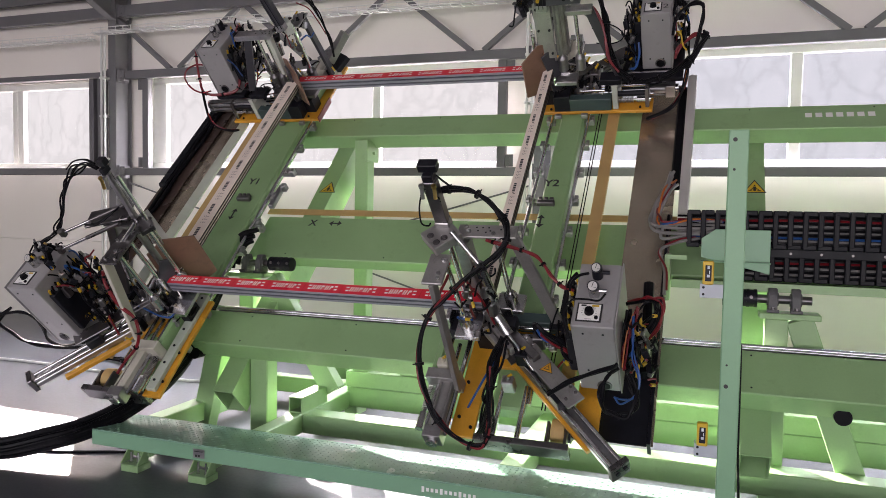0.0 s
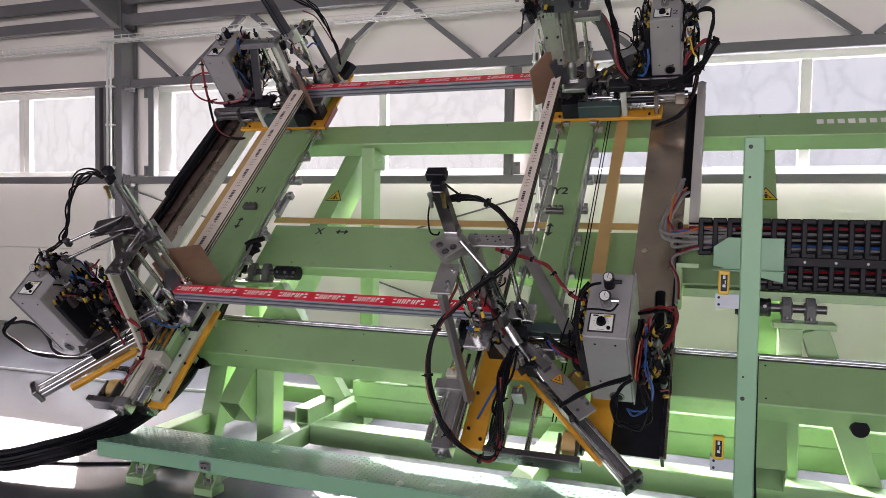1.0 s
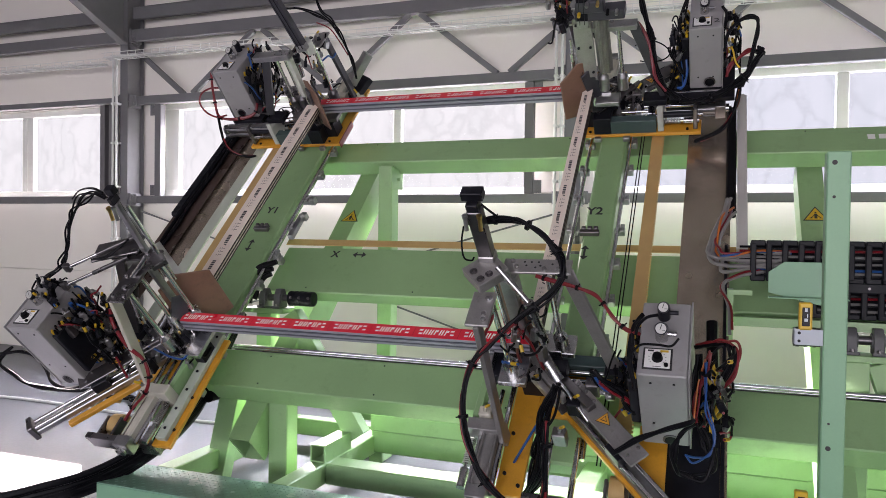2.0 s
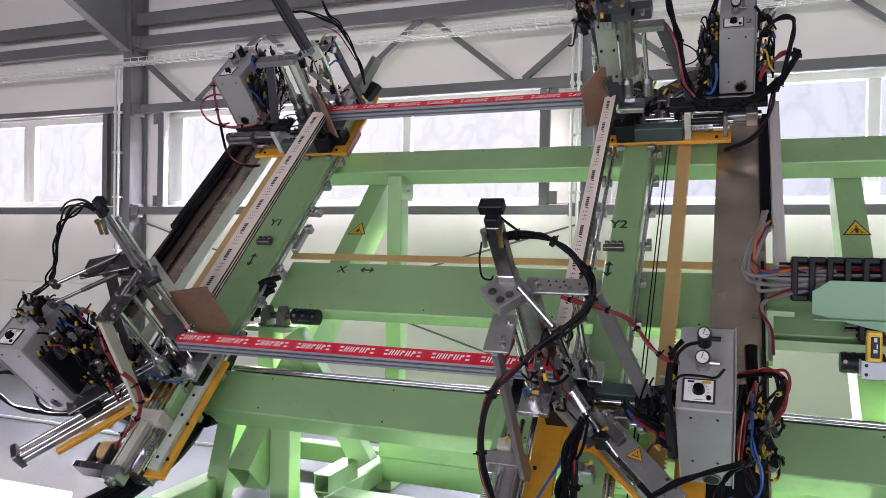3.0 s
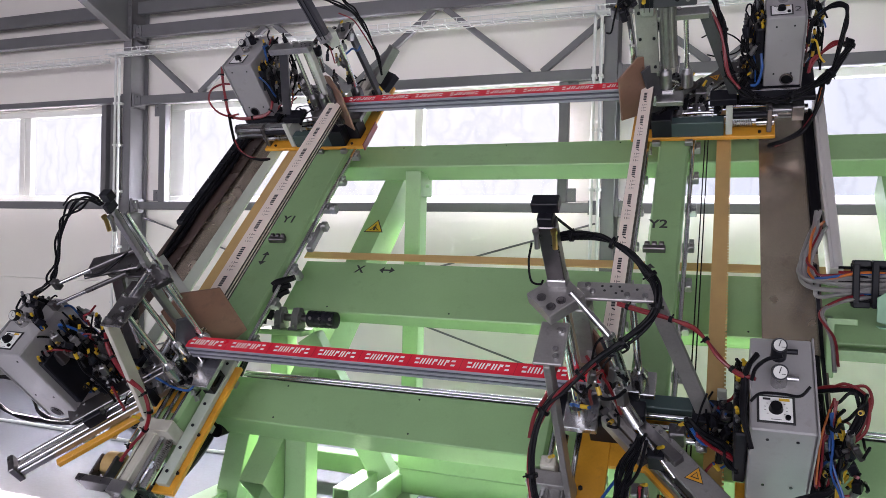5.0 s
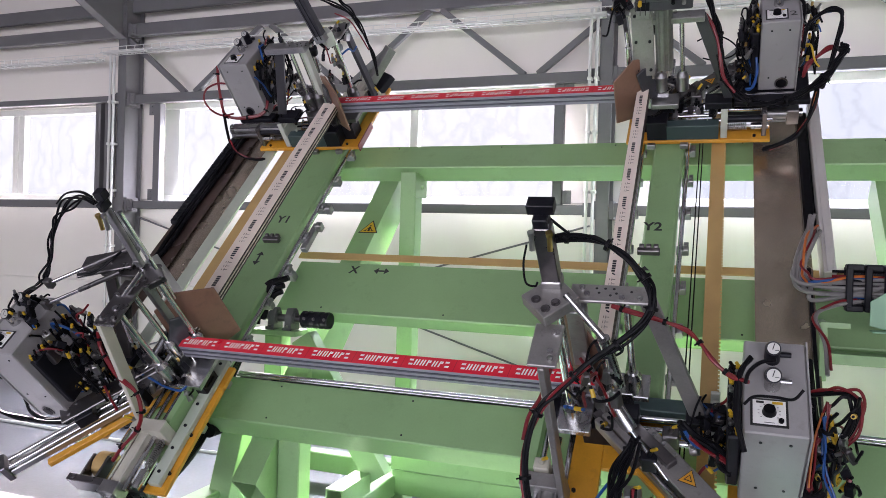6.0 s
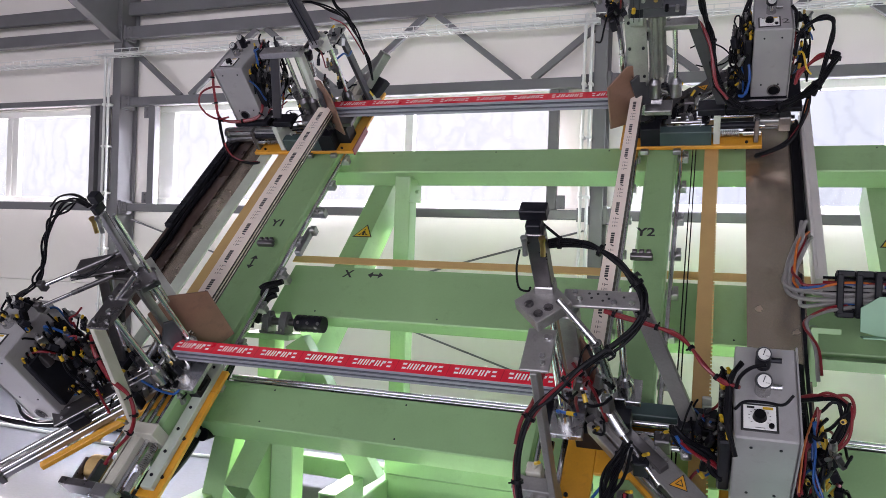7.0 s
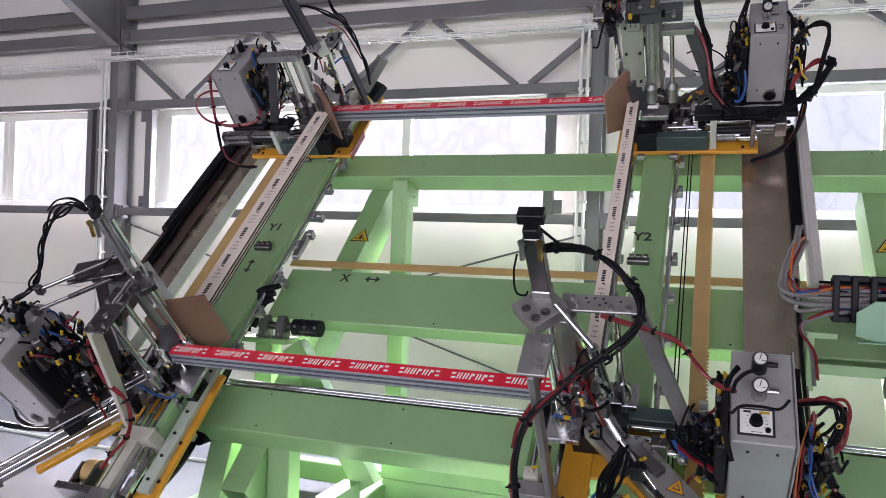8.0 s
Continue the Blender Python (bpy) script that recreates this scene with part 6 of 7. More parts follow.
loom("black_hose", g_br, [(-0.556, 3.120, 1.159), (-0.546, 3.113, 1.196), (-0.515, 3.107, 1.227), (-0.474, 3.100, 1.239)], 0.006, RUBBER, "black hose")
loom("black_hose", g_br, [(-0.622, 3.050, 0.726), (-0.587, 3.050, 0.753), (-0.529, 3.050, 0.790), (-0.437, 3.050, 0.839), (-0.358, 3.050, 0.865), (-0.342, 3.050, 0.878)], 0.008, RUBBER, "black hose", 2, 0.007, 9)
loom("black_hose", g_br, [(-0.345, 3.080, 0.860), (-0.385, 3.097, 0.806), (-0.415, 3.114, 0.739), (-0.409, 3.131, 0.676), (-0.375, 3.149, 0.639), (-0.318, 3.166, 0.634), (-0.275, 3.183, 0.678), (-0.267, 3.200, 0.747)], 0.007, RUBBER, "black hose", 3, 0.012, 11)
loom("red_hose", g_br, [(-0.351, 3.500, 1.080), (-0.304, 3.481, 1.103), (-0.253, 3.462, 1.111), (-0.207, 3.444, 1.103), (-0.190, 3.425, 1.060), (-0.208, 3.406, 0.986), (-0.253, 3.388, 0.909), (-0.297, 3.369, 0.833), (-0.319, 3.350, 0.784)], 0.0055, RED_HOSE, "dark red hose", 2, 0.010, 13)
loom("black_hose", g_br, [(-0.355, 3.500, 1.072), (-0.303, 3.475, 1.094), (-0.247, 3.450, 1.102), (-0.215, 3.425, 1.071), (-0.225, 3.400, 1.011), (-0.265, 3.375, 0.936), (-0.289, 3.350, 0.837)], 0.007, RUBBER, "black hose", 3, 0.010, 14)
loom("blue_hose", g_br, [(-0.314, 3.350, 1.037), (-0.305, 3.342, 0.938), (-0.306, 3.333, 0.839), (-0.284, 3.325, 0.767), (-0.295, 3.317, 0.692), (-0.335, 3.308, 0.660), (-0.383, 3.300, 0.675)], 0.0042, BLUE_HOSE, "blue hose", 2, 0.012, 15)
loom("yellow_hose", g_br, [(-0.294, 3.400, 1.031), (-0.271, 3.388, 0.959), (-0.263, 3.375, 0.885), (-0.279, 3.362, 0.810), (-0.286, 3.350, 0.762)], 0.0045, YELLOW_TAG, "yellow hose", 3, 0.012, 16)
loom("red_hose", g_br, [(-0.299, 3.380, 1.072), (-0.319, 3.370, 0.983), (-0.340, 3.360, 0.882), (-0.346, 3.350, 0.794)], 0.004, RED_HOSE, "red hose", 3, 0.015, 17)
loom("orange_hose", g_br, [(-0.311, 3.360, 1.048), (-0.331, 3.350, 0.960), (-0.347, 3.340, 0.872), (-0.349, 3.330, 0.810)], 0.0035, ORANGE_HOSE, "orange hose", 1, 0.01, 18)
loom("black_hose", g_br, [(-0.341, 3.420, 1.051), (-0.347, 3.410, 0.949), (-0.337, 3.400, 0.823), (-0.304, 3.390, 0.726), (-0.294, 3.380, 0.678)], 0.0075, RUBBER, "black hose", 6, 0.02, 19)
loom("black_hose", g_br, [(-0.746, 3.300, 0.976), (-0.711, 3.325, 0.935), (-0.650, 3.350, 0.897), (-0.601, 3.375, 0.844), (-0.579, 3.400, 0.802)], 0.009, RUBBER, "black hose", 5, 0.018, 20)
loom("blue_hose", g_br, [(-0.732, 3.300, 0.951), (-0.686, 3.333, 0.910), (-0.627, 3.367, 0.878), (-0.579, 3.400, 0.828)], 0.006, BLUE_HOSE, "blue hose", 2, 0.012, 21)
loom("red_hose", g_br, [(-0.719, 3.300, 0.939), (-0.673, 3.333, 0.898), (-0.613, 3.367, 0.853), (-0.579, 3.400, 0.813)], 0.006, RED_HOSE, "red hose", 2, 0.012, 22)
loom("black_hose", g_br, [(-0.891, 3.300, 0.899), (-0.943, 3.350, 0.780), (-0.979, 3.400, 0.630), (-1.008, 3.450, 0.475), (-1.064, 3.500, 0.341)], 0.0062, RUBBER, "black hose", 11, 0.036, 23)

# hoses of the upper head with the numeral
tr_loop = [(-0.760, 4.850, 3.033), (-0.727, 4.858, 2.882), (-0.688, 4.867, 2.732), (-0.669, 4.875, 2.582), (-0.637, 4.883, 2.462), (-0.578, 4.892, 2.378), (-0.492, 4.900, 2.329), (-0.396, 4.908, 2.322), (-0.288, 4.917, 2.362), (-0.183, 4.925, 2.430), (-0.119, 4.933, 2.511), (-0.081, 4.942, 2.592), (-0.086, 4.950, 2.624)]
loom("black_hose", g_tr, tr_loop, 0.0065, RUBBER, "black hose", 9, 0.017, 31)
ties(g_tr, tr_loop, 0.03, 7)
loom("red_hose", g_tr, [(-0.781, 4.700, 2.743), (-0.760, 4.725, 2.767), (-0.715, 4.750, 2.730), (-0.685, 4.775, 2.647), (-0.667, 4.800, 2.534), (-0.645, 4.825, 2.450), (-0.592, 4.850, 2.379)], 0.0065, RED_HOSE, "dark red hose", 2, 0.006, 32)
loom("black_hose", g_tr, [(-0.270, 4.900, 2.598), (-0.252, 4.906, 2.701), (-0.208, 4.913, 2.767), (-0.148, 4.919, 2.794), (-0.102, 4.925, 2.775), (-0.096, 4.931, 2.698), (-0.121, 4.938, 2.599), (-0.143, 4.944, 2.485), (-0.174, 4.950, 2.400)], 0.007, RUBBER, "black hose", 3, 0.01, 33)
loom("purple_hose", g_tr, [(-0.266, 4.900, 2.627), (-0.251, 4.917, 2.718), (-0.198, 4.933, 2.778), (-0.139, 4.950, 2.793)], 0.006, BLUE_HOSE, "blue hose")
loom("yellow_hose", g_tr, [(-0.253, 4.950, 2.633), (-0.229, 4.950, 2.623), (-0.211, 4.950, 2.548), (-0.188, 4.950, 2.512)], 0.005, YELLOW_TAG, "yellow hose")
loom("red_hose", g_tr, [(-0.086, 4.950, 2.606), (-0.137, 4.963, 2.612), (-0.196, 4.975, 2.583), (-0.238, 4.988, 2.528), (-0.257, 5.000, 2.472)], 0.006, RED_HOSE, "red hose", 3, 0.012, 34)
loom("black_hose", g_tr, [(-0.183, 5.050, 2.450), (-0.192, 5.070, 2.364), (-0.220, 5.090, 2.262), (-0.280, 5.110, 2.183), (-0.361, 5.130, 2.131), (-0.432, 5.150, 2.119)], 0.008, RUBBER, "black hose", 4, 0.012, 35)
loom("red_hose", g_tr, [(-0.182, 5.050, 2.420), (-0.196, 5.075, 2.335), (-0.240, 5.100, 2.233), (-0.306, 5.125, 2.161), (-0.403, 5.150, 2.115)], 0.006, RED_HOSE, "red hose", 2, 0.008, 36)
loom("orange_hose", g_tr, [(-0.185, 5.050, 2.405), (-0.203, 5.083, 2.321), (-0.244, 5.117, 2.227), (-0.313, 5.150, 2.171)], 0.005, ORANGE_HOSE, "orange hose")
loom("black_hose", g_tr, [(-0.481, 5.000, 2.969), (-0.513, 5.010, 2.853), (-0.521, 5.020, 2.764), (-0.527, 5.030, 2.675), (-0.544, 5.040, 2.601), (-0.507, 5.050, 2.524)], 0.006, RUBBER, "black hose", 5, 0.018, 37)
loom("blue_hose", g_tr, [(-0.488, 5.000, 2.588), (-0.474, 5.000, 2.512), (-0.500, 5.000, 2.436), (-0.534, 5.000, 2.422)], 0.006, BLUE_HOSE, "blue hose", 2, 0.01, 38)
loom("black_hose", g_tr, [(-0.790, 5.000, 2.697), (-0.717, 5.000, 2.724), (-0.635, 5.000, 2.698), (-0.584, 5.000, 2.645), (-0.612, 5.000, 2.604), (-0.698, 5.000, 2.589), (-0.758, 5.000, 2.602)], 0.004, RUBBER, "thin black hose")
loom("red_hose", g_tr, [(-1.013, 5.100, 2.791), (-0.980, 5.100, 2.734), (-0.968, 5.100, 2.668), (-0.985, 5.100, 2.621)], 0.006, RED_HOSE, "red hose")
loom("black_hose", g_tr, [(-0.288, 4.950, 2.878), (-0.265, 4.950, 2.832), (-0.271, 4.950, 2.758), (-0.291, 4.950, 2.715)], 0.008, RUBBER, "black hose", 2, 0.006, 39)

# hoses of the upper head with the red hoses
tl_red = [(-3.951, 5.000, 2.738), (-3.953, 5.009, 2.622), (-3.926, 5.018, 2.504), (-3.905, 5.027, 2.407), (-3.831, 5.036, 2.379), (-3.721, 5.045, 2.378), (-3.614, 5.055, 2.404), (-3.577, 5.064, 2.463), (-3.597, 5.073, 2.582), (-3.636, 5.082, 2.703), (-3.632, 5.091, 2.804), (-3.595, 5.100, 2.863)]
loom("red_hose", g_tl, tl_red, 0.009, RED_HOSE, "dark red hose", 2, 0.006, 41)
ties(g_tl, tl_red, 0.016, 6)
loom("red_hose", g_tl, [(-3.870, 5.000, 2.609), (-3.955, 5.000, 2.612), (-4.039, 5.000, 2.576), (-4.055, 5.000, 2.505), (-3.995, 5.000, 2.432), (-3.898, 5.000, 2.390), (-3.805, 5.000, 2.399)], 0.007, RED_HOSE, "dark red hose")
loom("black_hose", g_tl, [(-3.885, 5.000, 2.401), (-3.886, 5.040, 2.290), (-3.879, 5.080, 2.196), (-3.824, 5.120, 2.129), (-3.743, 5.160, 2.101), (-3.676, 5.200, 2.106)], 0.010, RUBBER, "black hose", 2, 0.004, 42)
loom("red_hose", g_tl, [(-3.872, 5.050, 2.232), (-3.844, 5.100, 2.151), (-3.760, 5.150, 2.108), (-3.691, 5.200, 2.114)], 0.006, RED_HOSE, "red hose")
tl_top = [(-3.423, 5.200, 3.227), (-3.296, 5.214, 3.210), (-3.170, 5.229, 3.166), (-3.065, 5.243, 3.096), (-2.995, 5.257, 3.006), (-2.930, 5.271, 2.909), (-2.890, 5.286, 2.814), (-2.862, 5.300, 2.680)]
loom("black_hose", g_tl, tl_top, 0.006, RUBBER, "black hose", 3, 0.012, 43)
loom("black_hose", g_tl, [(-3.183, 5.200, 3.333), (-3.121, 5.217, 3.197), (-3.039, 5.233, 3.118), (-2.979, 5.250, 3.022), (-2.918, 5.267, 2.888), (-2.889, 5.283, 2.813), (-2.862, 5.300, 2.680)], 0.006, RUBBER, "black hose", 2, 0.01, 44)
loom("red_hose", g_tl, [(-3.151, 5.200, 3.097), (-3.059, 5.233, 3.054), (-2.999, 5.267, 2.970), (-2.933, 5.300, 2.858)], 0.005, RED_HOSE, "red hose")
loom("black_hose", g_tl, [(-3.876, 5.100, 2.910), (-3.788, 5.110, 2.884), (-3.724, 5.120, 2.855), (-3.681, 5.130, 2.796), (-3.660, 5.140, 2.678), (-3.639, 5.150, 2.560)], 0.007, RUBBER, "black hose", 6, 0.02, 45)
loom("blue_hose", g_tl, [(-3.713, 5.150, 2.663), (-3.673, 5.167, 2.565), (-3.611, 5.183, 2.486), (-3.573, 5.200, 2.428)], 0.006, BLUE_HOSE, "blue hose", 3, 0.012, 46)
loom("black_hose", g_tl, [(-3.514, 5.150, 2.871), (-3.474, 5.167, 2.755), (-3.458, 5.183, 2.659), (-3.497, 5.200, 2.585)], 0.006, RUBBER, "black hose", 3, 0.014, 47)

bm = nb()
bar(bm, P(-2.955, 5.70, -1.93), P(-2.80, 5.83, -1.76), 0.075, 0.06, N_AX)
put_tl("valve_terminal", bm, PLATE_STEEL, "square aluminium valve terminal")
bm = nb()
bar(bm, P(-3.00, 5.60, -2.06), P(-2.86, 5.80, -1.95), 0.11, 0.05, N_AX)
put_tl("terminal_foot", bm, DARK)

# hoses of the lower head with the pale strut
bl_arc = [(-3.135, 3.150, 1.681), (-3.224, 3.172, 1.694), (-3.327, 3.194, 1.677), (-3.413, 3.217, 1.615), (-3.471, 3.239, 1.520), (-3.513, 3.261, 1.423), (-3.560, 3.283, 1.356), (-3.619, 3.306, 1.305), (-3.732, 3.328, 1.251), (-3.816, 3.350, 1.213)]
loom("black_hose", g_bl, bl_arc, 0.0048, RUBBER, "black hose", 5, 0.02, 51)
loom("black_hose", g_bl, [(-3.100, 3.100, 1.702), (-3.203, 3.133, 1.729), (-3.318, 3.167, 1.713), (-3.403, 3.200, 1.678)], 0.004, RUBBER, "thin black hose", 2, 0.006, 52)
bl_red = [(-3.249, 3.300, 1.107), (-3.252, 3.311, 1.041), (-3.218, 3.322, 0.977), (-3.148, 3.333, 0.908), (-3.078, 3.344, 0.853), (-3.048, 3.356, 0.789), (-3.051, 3.367, 0.722), (-3.098, 3.378, 0.651), (-3.182, 3.389, 0.576), (-3.243, 3.400, 0.501)]
loom("red_hose", g_bl, bl_red, 0.008, RED_HOSE, "dark red hose", 2, 0.006, 53)
ties(g_bl, bl_red, 0.015, 5)
loom("black_hose", g_bl, [(-4.315, 3.600, 0.793), (-4.392, 3.600, 0.739), (-4.418, 3.600, 0.685), (-4.318, 3.600, 0.624), (-4.195, 3.600, 0.577), (-4.048, 3.600, 0.563), (-3.881, 3.600, 0.569), (-3.671, 3.600, 0.593), (-3.490, 3.600, 0.650)], 0.007, RUBBER, "black hose", 3, 0.01, 54)
loom("black_hose", g_bl, [(-4.417, 3.600, 0.745), (-4.275, 3.608, 0.765), (-4.162, 3.617, 0.745), (-4.075, 3.625, 0.676), (-4.036, 3.633, 0.603), (-3.926, 3.642, 0.566), (-3.745, 3.650, 0.601)], 0.007, RUBBER, "black hose", 3, 0.012, 55)
loom("black_hose", g_bl, [(-4.044, 3.550, 1.178), (-3.940, 3.575, 1.163), (-3.897, 3.600, 1.091), (-3.902, 3.625, 0.998), (-3.978, 3.650, 0.900), (-3.910, 3.675, 0.809), (-3.795, 3.700, 0.758)], 0.007, RUBBER, "black hose", 8, 0.03, 56)
loom("black_hose", g_bl, [(-3.962, 3.550, 0.984), (-3.925, 3.580, 0.910), (-3.887, 3.610, 0.873), (-3.803, 3.640, 0.802), (-3.695, 3.670, 0.733), (-3.586, 3.700, 0.700)], 0.007, RUBBER, "black hose", 7, 0.03, 57)
loom("blue_hose", g_bl, [(-3.791, 3.700, 1.052), (-3.722, 3.700, 0.982), (-3.691, 3.700, 0.875), (-3.664, 3.700, 0.785)], 0.007, BLUE_HOSE, "blue hose", 3, 0.012, 58)
loom("yellow_hose", g_bl, [(-3.836, 3.500, 0.994), (-3.809, 3.517, 0.941), (-3.768, 3.533, 0.889), (-3.708, 3.550, 0.855)], 0.005, YELLOW_TAG, "yellow hose", 2, 0.02, 60)
loom("black_hose", g_bl, [(-3.276, 3.200, 1.365), (-3.209, 3.233, 1.382), (-3.140, 3.267, 1.446), (-3.132, 3.300, 1.468)], 0.005, RUBBER, "black hose", 2, 0.008, 61)

# ---- right-hand side: post with light sensors ----
post = thing("light_curtain_post", (0.085, 2.985, 0), "slender pale green post carrying two yellow sensors", "post")
bm = nb()
wbox(bm, 0.048, 0.118, 2.95, 3.02, 0.008, 1.806, 0.004)
part("post_tube", bm, POST_GREEN, post)
bm = nb()
wbox(bm, 0.0, 0.17, 2.90, 3.07, 0.0, 0.008, 0.002)
part("foot_plate", bm, POST_GREEN, post)
for z, r in ((1.77, 0.008), (1.66, 0.005), (0.85, 0.008), (0.93, 0.004)):
    bm = nb()
    rod(bm, (0.07, 2.9505, z), (0.07, 2.9485, z), r, seg=12)
    part("hole", bm, BLACK_PRINT, post)
for z in (1.265, 0.655):
    bm = nb()
    wbox(bm, -0.035, 0.048, 2.945, 2.949, z - 0.085, z - 0.033, 0.001)
    wbox(bm, -0.035, -0.031, 2.9495, 2.99, z - 0.085, z - 0.033, 0.001)
    br = part("sensor_bracket", bm, SENSOR_GREY, post, "grey folded bracket")
    for dz in (-0.072, -0.046):
        bm = nb()
        rod(bm, (-0.022, 2.945, z + dz), (-0.022, 2.942, z + dz), 0.005, seg=8)
        part("screw", bm, DARK, br)
    bm = nb()
    wbox(bm, -0.026, 0.013, 2.915, 2.944, z - 0.033, z + 0.055, 0.004)
    se = part("sensor", bm, YELLOW_TAG, post, "yellow light sensor")
    bm = nb()
    wbox(bm, -0.017, 0.005, 2.910, 2.9145, z - 0.02, z + 0.04, 0.002)
    part("sensor_window", bm, DARK, se, "dark sensor window")
    bm = nb()
    marks(bm, (-0.006, 2.909, z + 0.012), X_AX, (0, 0, 1), [(0, 0.02, 0.008, 0.012, 0), (0, -0.012, 0.01, 0.01, 0), (0.004, 0.002, 0.003, 0.012, 0)], 0.0005)
    part("sensor_marks", bm, SENSOR_GREY, se)
bm = nb()
hose(bm, [(0.13, 3.03, 0.0), (0.14, 3.03, 0.25), (0.125, 3.03, 0.55), (0.122, 3.025, 0.8), (0.12, 3.02, 1.0)], 0.005, 6, 5)
part("sensor_cable", bm, RUBBER, post, "thin black cable")


# ---- energy chain ----
chain = thing("energy_chain", (0.9, 4.3, 1.1), "black plastic energy chain filled with coloured cables", "cable chain")


def chain_upright(x0, x1, y, z0, z1, step):
    """A run seen from its open side: crossbars over a bed of cables."""
    bm = nb()
    wbox(bm, x0, x1, y + 0.035, y + 0.045, z0, z1, 0.002)
    part("back_web", bm, CHAIN, chain)
    k = x0
    while k < x1:
        bm = nb()
        wbox(bm, k, k + 0.028, y - 0.03, y - 0.012, z0, z1, 0.005)
        part("cross_bar", bm, CHAIN, chain)
        for z in (z0, z1):
            bm = nb()
            wbox(bm, k + 0.002, k + step - 0.002, y - 0.028, y + 0.034, z - 0.014, z + 0.014, 0.005)
            part("side_link", bm, CHAIN, chain)
        k += step
    rng = random.Random(5)
    mats = [RUBBER, RED_HOSE, RUBBER, GREY_HOSE, RUBBER, GREY_HOSE, RUBBER, BLUE_HOSE, GREY_HOSE, RUBBER]
    n = int((z1 - z0 - 0.03) / 0.0155)
    for j in range(n):
        z = z1 - 0.022 - 0.0155 * j
        bm = nb()
        hose(bm, [(x0 - 0.05 + (x1 - x0 + 0.05) * i / 10, y + 0.012 + rng.uniform(-0.006, 0.006), z + rng.uniform(-0.004, 0.004)) for i in range(11)], 0.0068, 6, 3)
        part("cable", bm, mats[j % len(mats)], chain)


chain_upright(-0.13, 3.2, 4.30, 1.325, 1.500, 0.072)
chain_upright(0.15, 3.2, 4.34, 1.15, 1.275, 0.072)
bm = nb()
wbox(bm, 0.16, 3.2, 4.285, 4.295, 1.268, 1.312, 0.002)
web = part("guide_channel", bm, CHAIN, chain, "dark guide channel with bolt holes")
for k in range(20):
    bm = nb()
    rod(bm, (0.25 + 0.145 * k, 4.2855, 1.29), (0.25 + 0.145 * k, 4.2835, 1.29), 0.007, seg=8)
    part("bolt", bm, STEEL, web)
# guide tray of the chain
tray = thing("chain_tray", (0.9, 4.3, 1.09), "pale green sheet tray under the energy chain", "tray")
bm = nb()
wbox(bm, -0.20, 3.2, 4.22, 4.46, 1.118, 1.126, 0.001)
wbox(bm, -0.20, 3.2, 4.215, 4.2195, 1.09, 1.135, 0.001)
part("tray_sheet", bm, GREEN, tray)
bm = nb()
slab(bm, [(-0.05, 0.0), (0.29, -0.08), (0.29, 0.15), (0.02, 0.15), (-0.05, 0.10)], (0.0, 4.20, 1.262), (1, 0, 0), (0, 0, 1), 0.004)
wbox(bm, -0.05, 0.29, 4.12, 4.195, 1.24, 1.246, 0.001)
part("tray_bracket", bm, SKIRT_GREEN, tray)
bm = nb()
wbox(bm, -0.235, -0.205, 4.18, 4.30, 1.02, 1.27, 0.003)
wbox(bm, -0.235, -0.12, 4.18, 4.186, 1.245, 1.27, 0.002)
part("end_bracket", bm, GREEN, tray)
for j, (mat, dz) in enumerate(((GREY_HOSE, 0), (GREY_HOSE, 0.015), (GREY_HOSE, -0.012), (GREY_HOSE, 0.03), (ORANGE_HOSE, 0.05), (RED_HOSE, 0.062), (BLUE_HOSE, 0.04), (GREY_HOSE, -0.03), (RED_HOSE, -0.06), (GREY_HOSE, -0.08))):
    if dz > -0.05:
        pts = [(-0.235 + 0.004 * j, 4.62, 1.74 - 0.01 * j), (-0.27 + 0.004 * j, 4.50, 1.62), (-0.325 + 0.006 * j, 4.40, 1.50), (-0.32 + 0.008 * j, 4.33, 1.42 + dz * 0.6), (-0.24, 4.30, 1.39 + dz), (-0.10, 4.30, 1.40 + dz), (0.05, 4.31, 1.41 + dz)]
    else:
        pts = [(-0.30 + 0.01 * j, 4.02, 1.08), (-0.29 + 0.008 * j, 4.08, 1.2), (-0.25, 4.18, 1.30 + dz * 0.3), (-0.18, 4.26, 1.36 + dz * 0.3), (-0.08, 4.30, 1.37 + dz * 0.3)]
    jig = random.Random(70 + j)
    pts = [Vector(p) + Vector([jig.uniform(-0.016, 0.016) for _ in range(3)]) for p in pts]
    bm = nb()
    hose(bm, pts, 0.009 if mat is GREY_HOSE else 0.006, 8, 6)
    part("cable_loop", bm, mat, chain, "loose cable end of the chain")
bm = nb()
hose(bm, [(-0.30, 4.02, 1.12), (-0.295, 3.95, 1.02), (-0.285, 3.8, 0.86), (-0.275, 3.62, 0.72)], 0.028, 10, 6)
part("black_sleeve", bm, RUBBER, chain, "black cable sleeve")


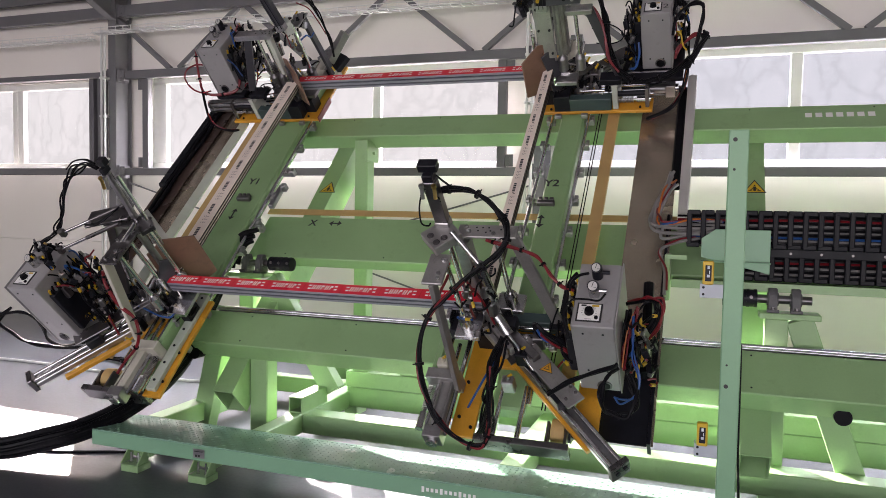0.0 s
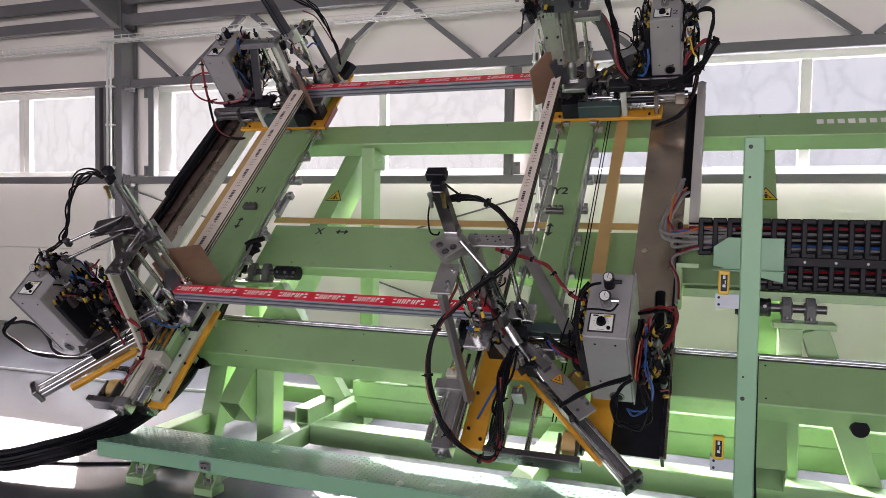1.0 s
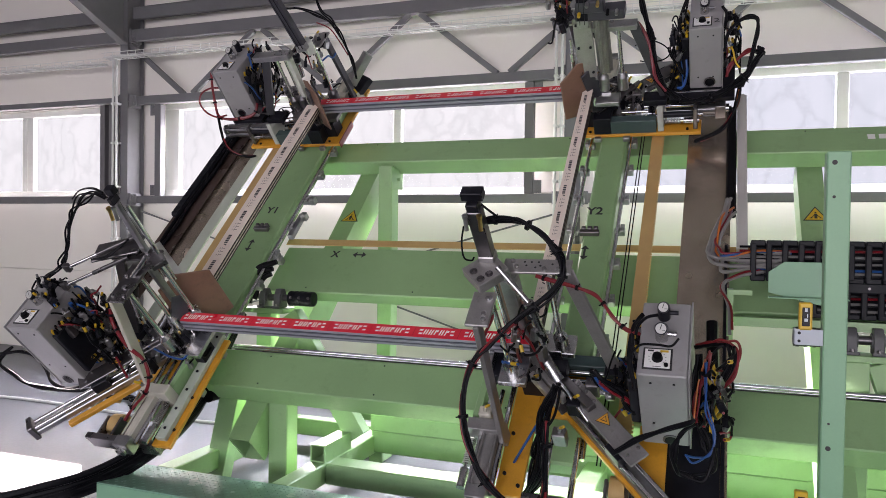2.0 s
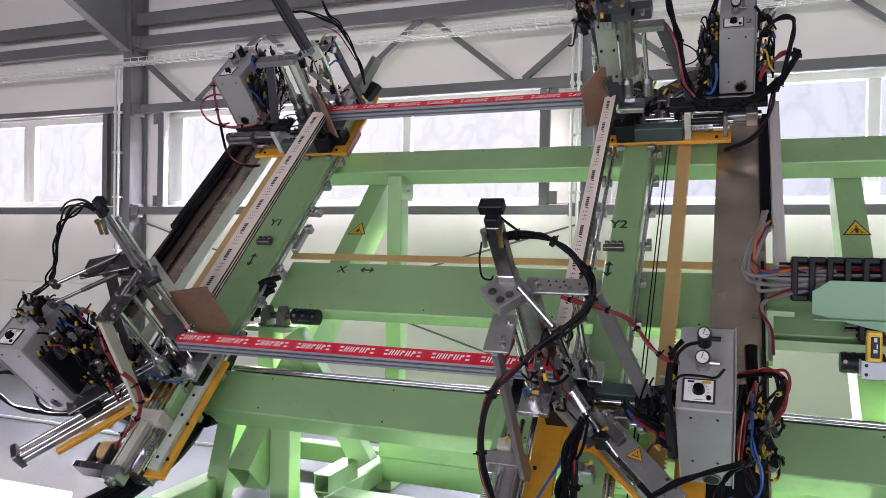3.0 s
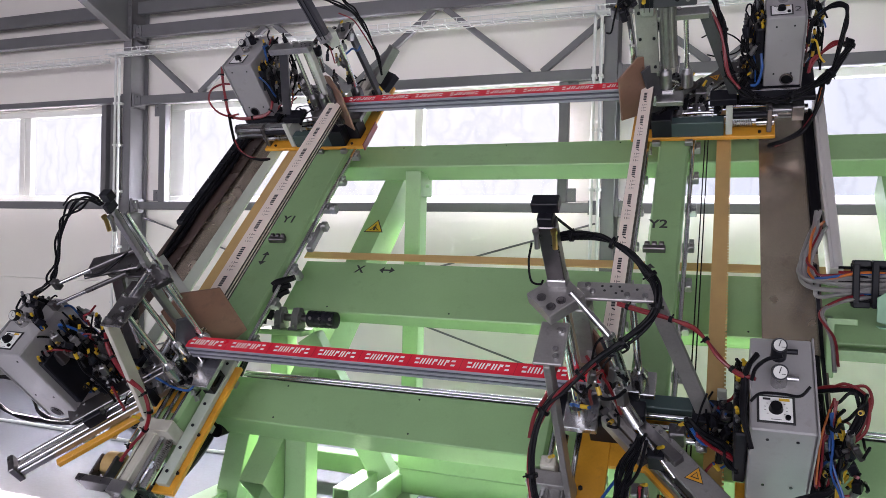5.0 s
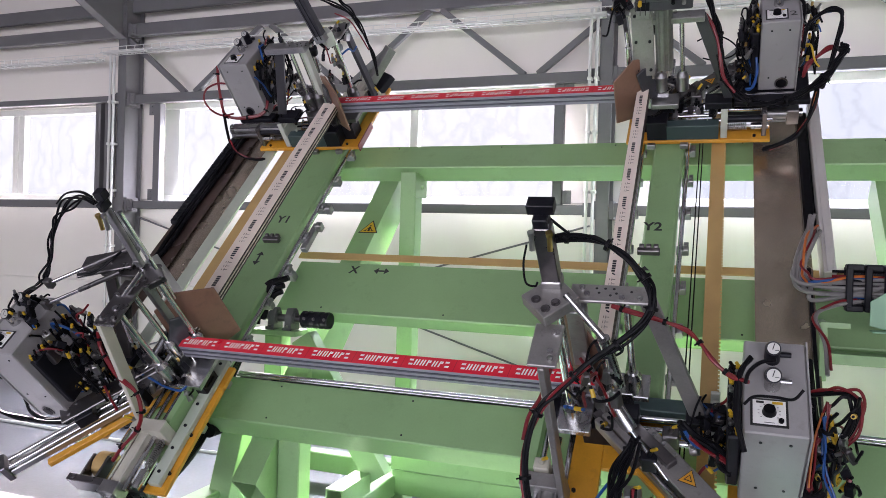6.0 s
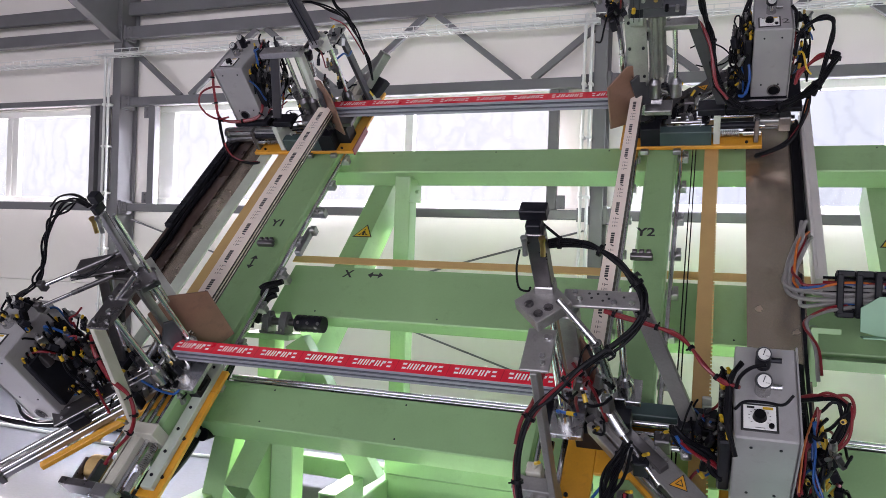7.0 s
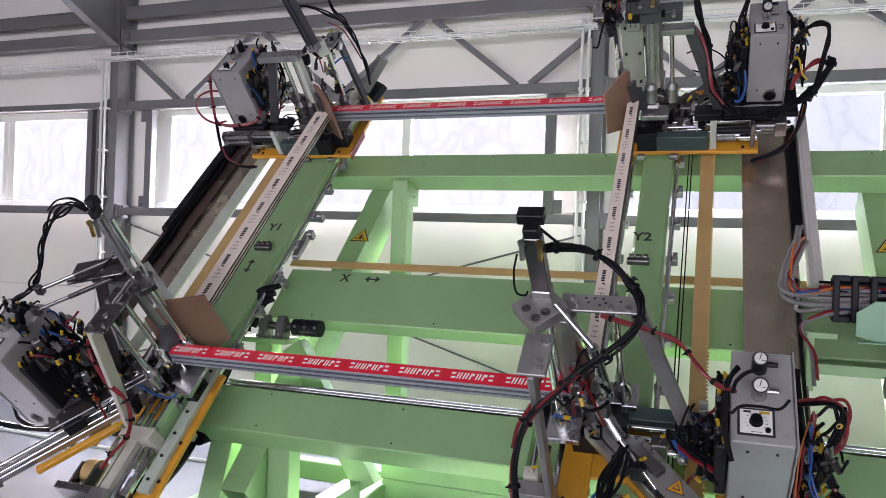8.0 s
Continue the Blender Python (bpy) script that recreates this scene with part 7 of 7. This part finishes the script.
# ---- shaft drives ----
def shaft_drive(x, y, z, label, way=1):
    """A coupled shaft on two pillow blocks; way -1 turns it end for end."""
    t = thing("shaft_drive", (x, y, z - 0.1), label, "drive shaft", "drive shafts")

    def px(d):
        return x + way * d

    bm = nb()
    wbox(bm, min(px(-0.02), px(0.27)), max(px(-0.02), px(0.27)), y - 0.07, y + 0.07, z - 0.095, z - 0.065, 0.003)
    part("base_plate", bm, GREEN, t)
    bm = nb()
    rod(bm, (px(-0.16), y, z), (px(0.23), y, z), 0.022, seg=18)
    part("shaft", bm, STEEL, t)
    bm = nb()
    rod(bm, (px(-0.20), y, z), (px(-0.03), y, z), 0.045, seg=22)
    for k in range(5):
        rod(bm, (px(-0.19 + 0.036 * k), y, z), (px(-0.176 + 0.036 * k), y, z), 0.0475, seg=22)
    part("coupling", bm, DARK, t, "dark ribbed coupling")
    for d in (-0.185, -0.12, -0.06):
        bm = nb()
        rod(bm, (px(d), y - 0.044, z + 0.01), (px(d), y - 0.052, z + 0.01), 0.009, seg=8)
        part("screw", bm, STEEL, t)
    for d in (0.045, 0.155):
        bm = nb()
        slab(bm, [(-0.05, -0.064), (0.05, -0.064), (0.042, 0.02), (0.02, 0.058), (-0.02, 0.058), (-0.042, 0.02)], (px(d) - 0.022, y, z), (0, 1, 0), (0, 0, 1), 0.044, 0.004)
        rod(bm, (px(d) - 0.028, y, z), (px(d) + 0.028, y, z), 0.034, seg=20)
        wbox(bm, px(d) - 0.03, px(d) + 0.03, y - 0.062, y - 0.049, z - 0.064, z - 0.048, 0.003)
        pb = part("pillow_block", bm, CAST, t, "grey cast pillow block")
        bm = nb()
        rod(bm, (px(d), y - 0.0555, z - 0.048), (px(d), y - 0.0555, z - 0.036), 0.009, seg=6)
        part("bolt", bm, STEEL, pb)
    return t


CAST = material("grey_cast_iron", (0.10, 0.10, 0.105), rough=0.5, vary=0.15, scale=20.0)
shaft_drive(0.265, 4.20, 1.055, "dark drive shaft with two bearings on a bracket")
shaft_drive(-2.85, 4.35, 1.10, "dark motor shaft with two bearings behind the frame", -1)
for x, y, z, x_top, x_low, z_low in ((0.265, 4.20, 0.958, 0.44, 0.76, 0.02), (-3.05, 4.35, 1.003, -2.82, -2.33, 0.27)):
    bm = nb()
    wbox(bm, x + 0.01, x + 0.12, y - 0.05, y + 0.05, 0.0 if x > 0 else 0.3, z, 0.004)
    part("drive_leg", bm, GREEN, machine)
    bm = nb()
    bar(bm, (x_top, y + 0.01, z - 0.002), (x_low, y + 0.01, z_low), 0.13, 0.09, (0, 1, 0))
    part("drive_brace", bm, GREEN, machine)

# round black stop buffers under the bottom beam
for x in (0.62, -3.12):
    bm = nb()
    rod(bm, (x, 3.93, 0.535), (x, 4.10, 0.535), 0.040, seg=28)
    solo("buffer", bm, RUBBER, "round black rubber buffer under the beam", "buffer", "rubber buffers")

# ---- cable bundle on the floor ----
bundle = thing("cable_bundle", (-3.6, 3.4, 0.0), "thick bundle of black cables sagging to the floor", "cable bundle")
rng = random.Random(11)
for k in range(20):
    q = 2 * math.pi * k / 20
    o = Vector((0.045 * math.cos(q), 0.07 * math.sin(q), 0.06 * math.cos(q + 0.6))) * rng.uniform(0.4, 1.1)
    pts = [Vector(p) for p in ((-3.16, 4.30, 0.98), (-3.20, 4.0, 0.55), (-3.15, 3.75, 0.425), (-3.16, 3.5, 0.325), (-3.29, 3.3, 0.215), (-3.46, 3.13, 0.14), (-3.75, 3.0, 0.085), (-4.4, 2.9, 0.07))]
    w = [0.4, 0.7, 0.9, 1, 1.15, 1.2, 1.1, 1]
    bm = nb()
    hose(bm, [p + o * s + Vector((0, 0, 0.02 if p.z < 0.2 else 0)) for p, s in zip(pts, w)], 0.017, 8, 6)
    part("cable", bm, RUBBER, bundle)
for pts in ([(-3.5, 3.75, 0.008), (-3.3, 3.72, 0.01), (-3.05, 3.74, 0.008), (-2.9, 3.70, 0.012)], [(-5.2, 3.3, 0.008), (-4.3, 3.2, 0.008), (-3.7, 3.3, 0.008), (-3.3, 3.45, 0.008), (-2.9, 3.6, 0.008)], [(-2.3, 5.6, 0.01), (-1.7, 5.5, 0.03), (-1.2, 5.62, 0.01), (-0.6, 5.7, 0.01)]):
    bm = nb()
    hose(bm, pts, 0.008, 6, 6)
    solo("floor_cable", bm, RUBBER, "thin black cable lying on the floor", "cable", "floor cables")
for k in range(5):
    bm = nb()
    hose(bm, [(-5.6 + 0.1 * k, 5.3 + 0.1 * k, 0.01), (-5.2 + 0.06 * k, 5.5 - 0.05 * k, 0.03), (-4.9, 5.35 + 0.1 * k, 0.012), (-4.7 + 0.05 * k, 5.6, 0.012)], 0.011, 6, 6)
    solo("floor_cable", bm, RUBBER, "black cable coiled on the floor by the wall", "cable", "floor cables")
for pts in ([(-7.5, 5.0, 0.012), (-6.0, 5.1, 0.012), (-4.6, 5.05, 0.012), (-3.2, 5.25, 0.012), (-2.0, 5.9, 0.012)],):
    bm = nb()
    hose(bm, pts, 0.012, 6, 6)
    solo("floor_cable", bm, CABLE_WHITE, "pale cable lying on the floor", "cable", "floor cables")
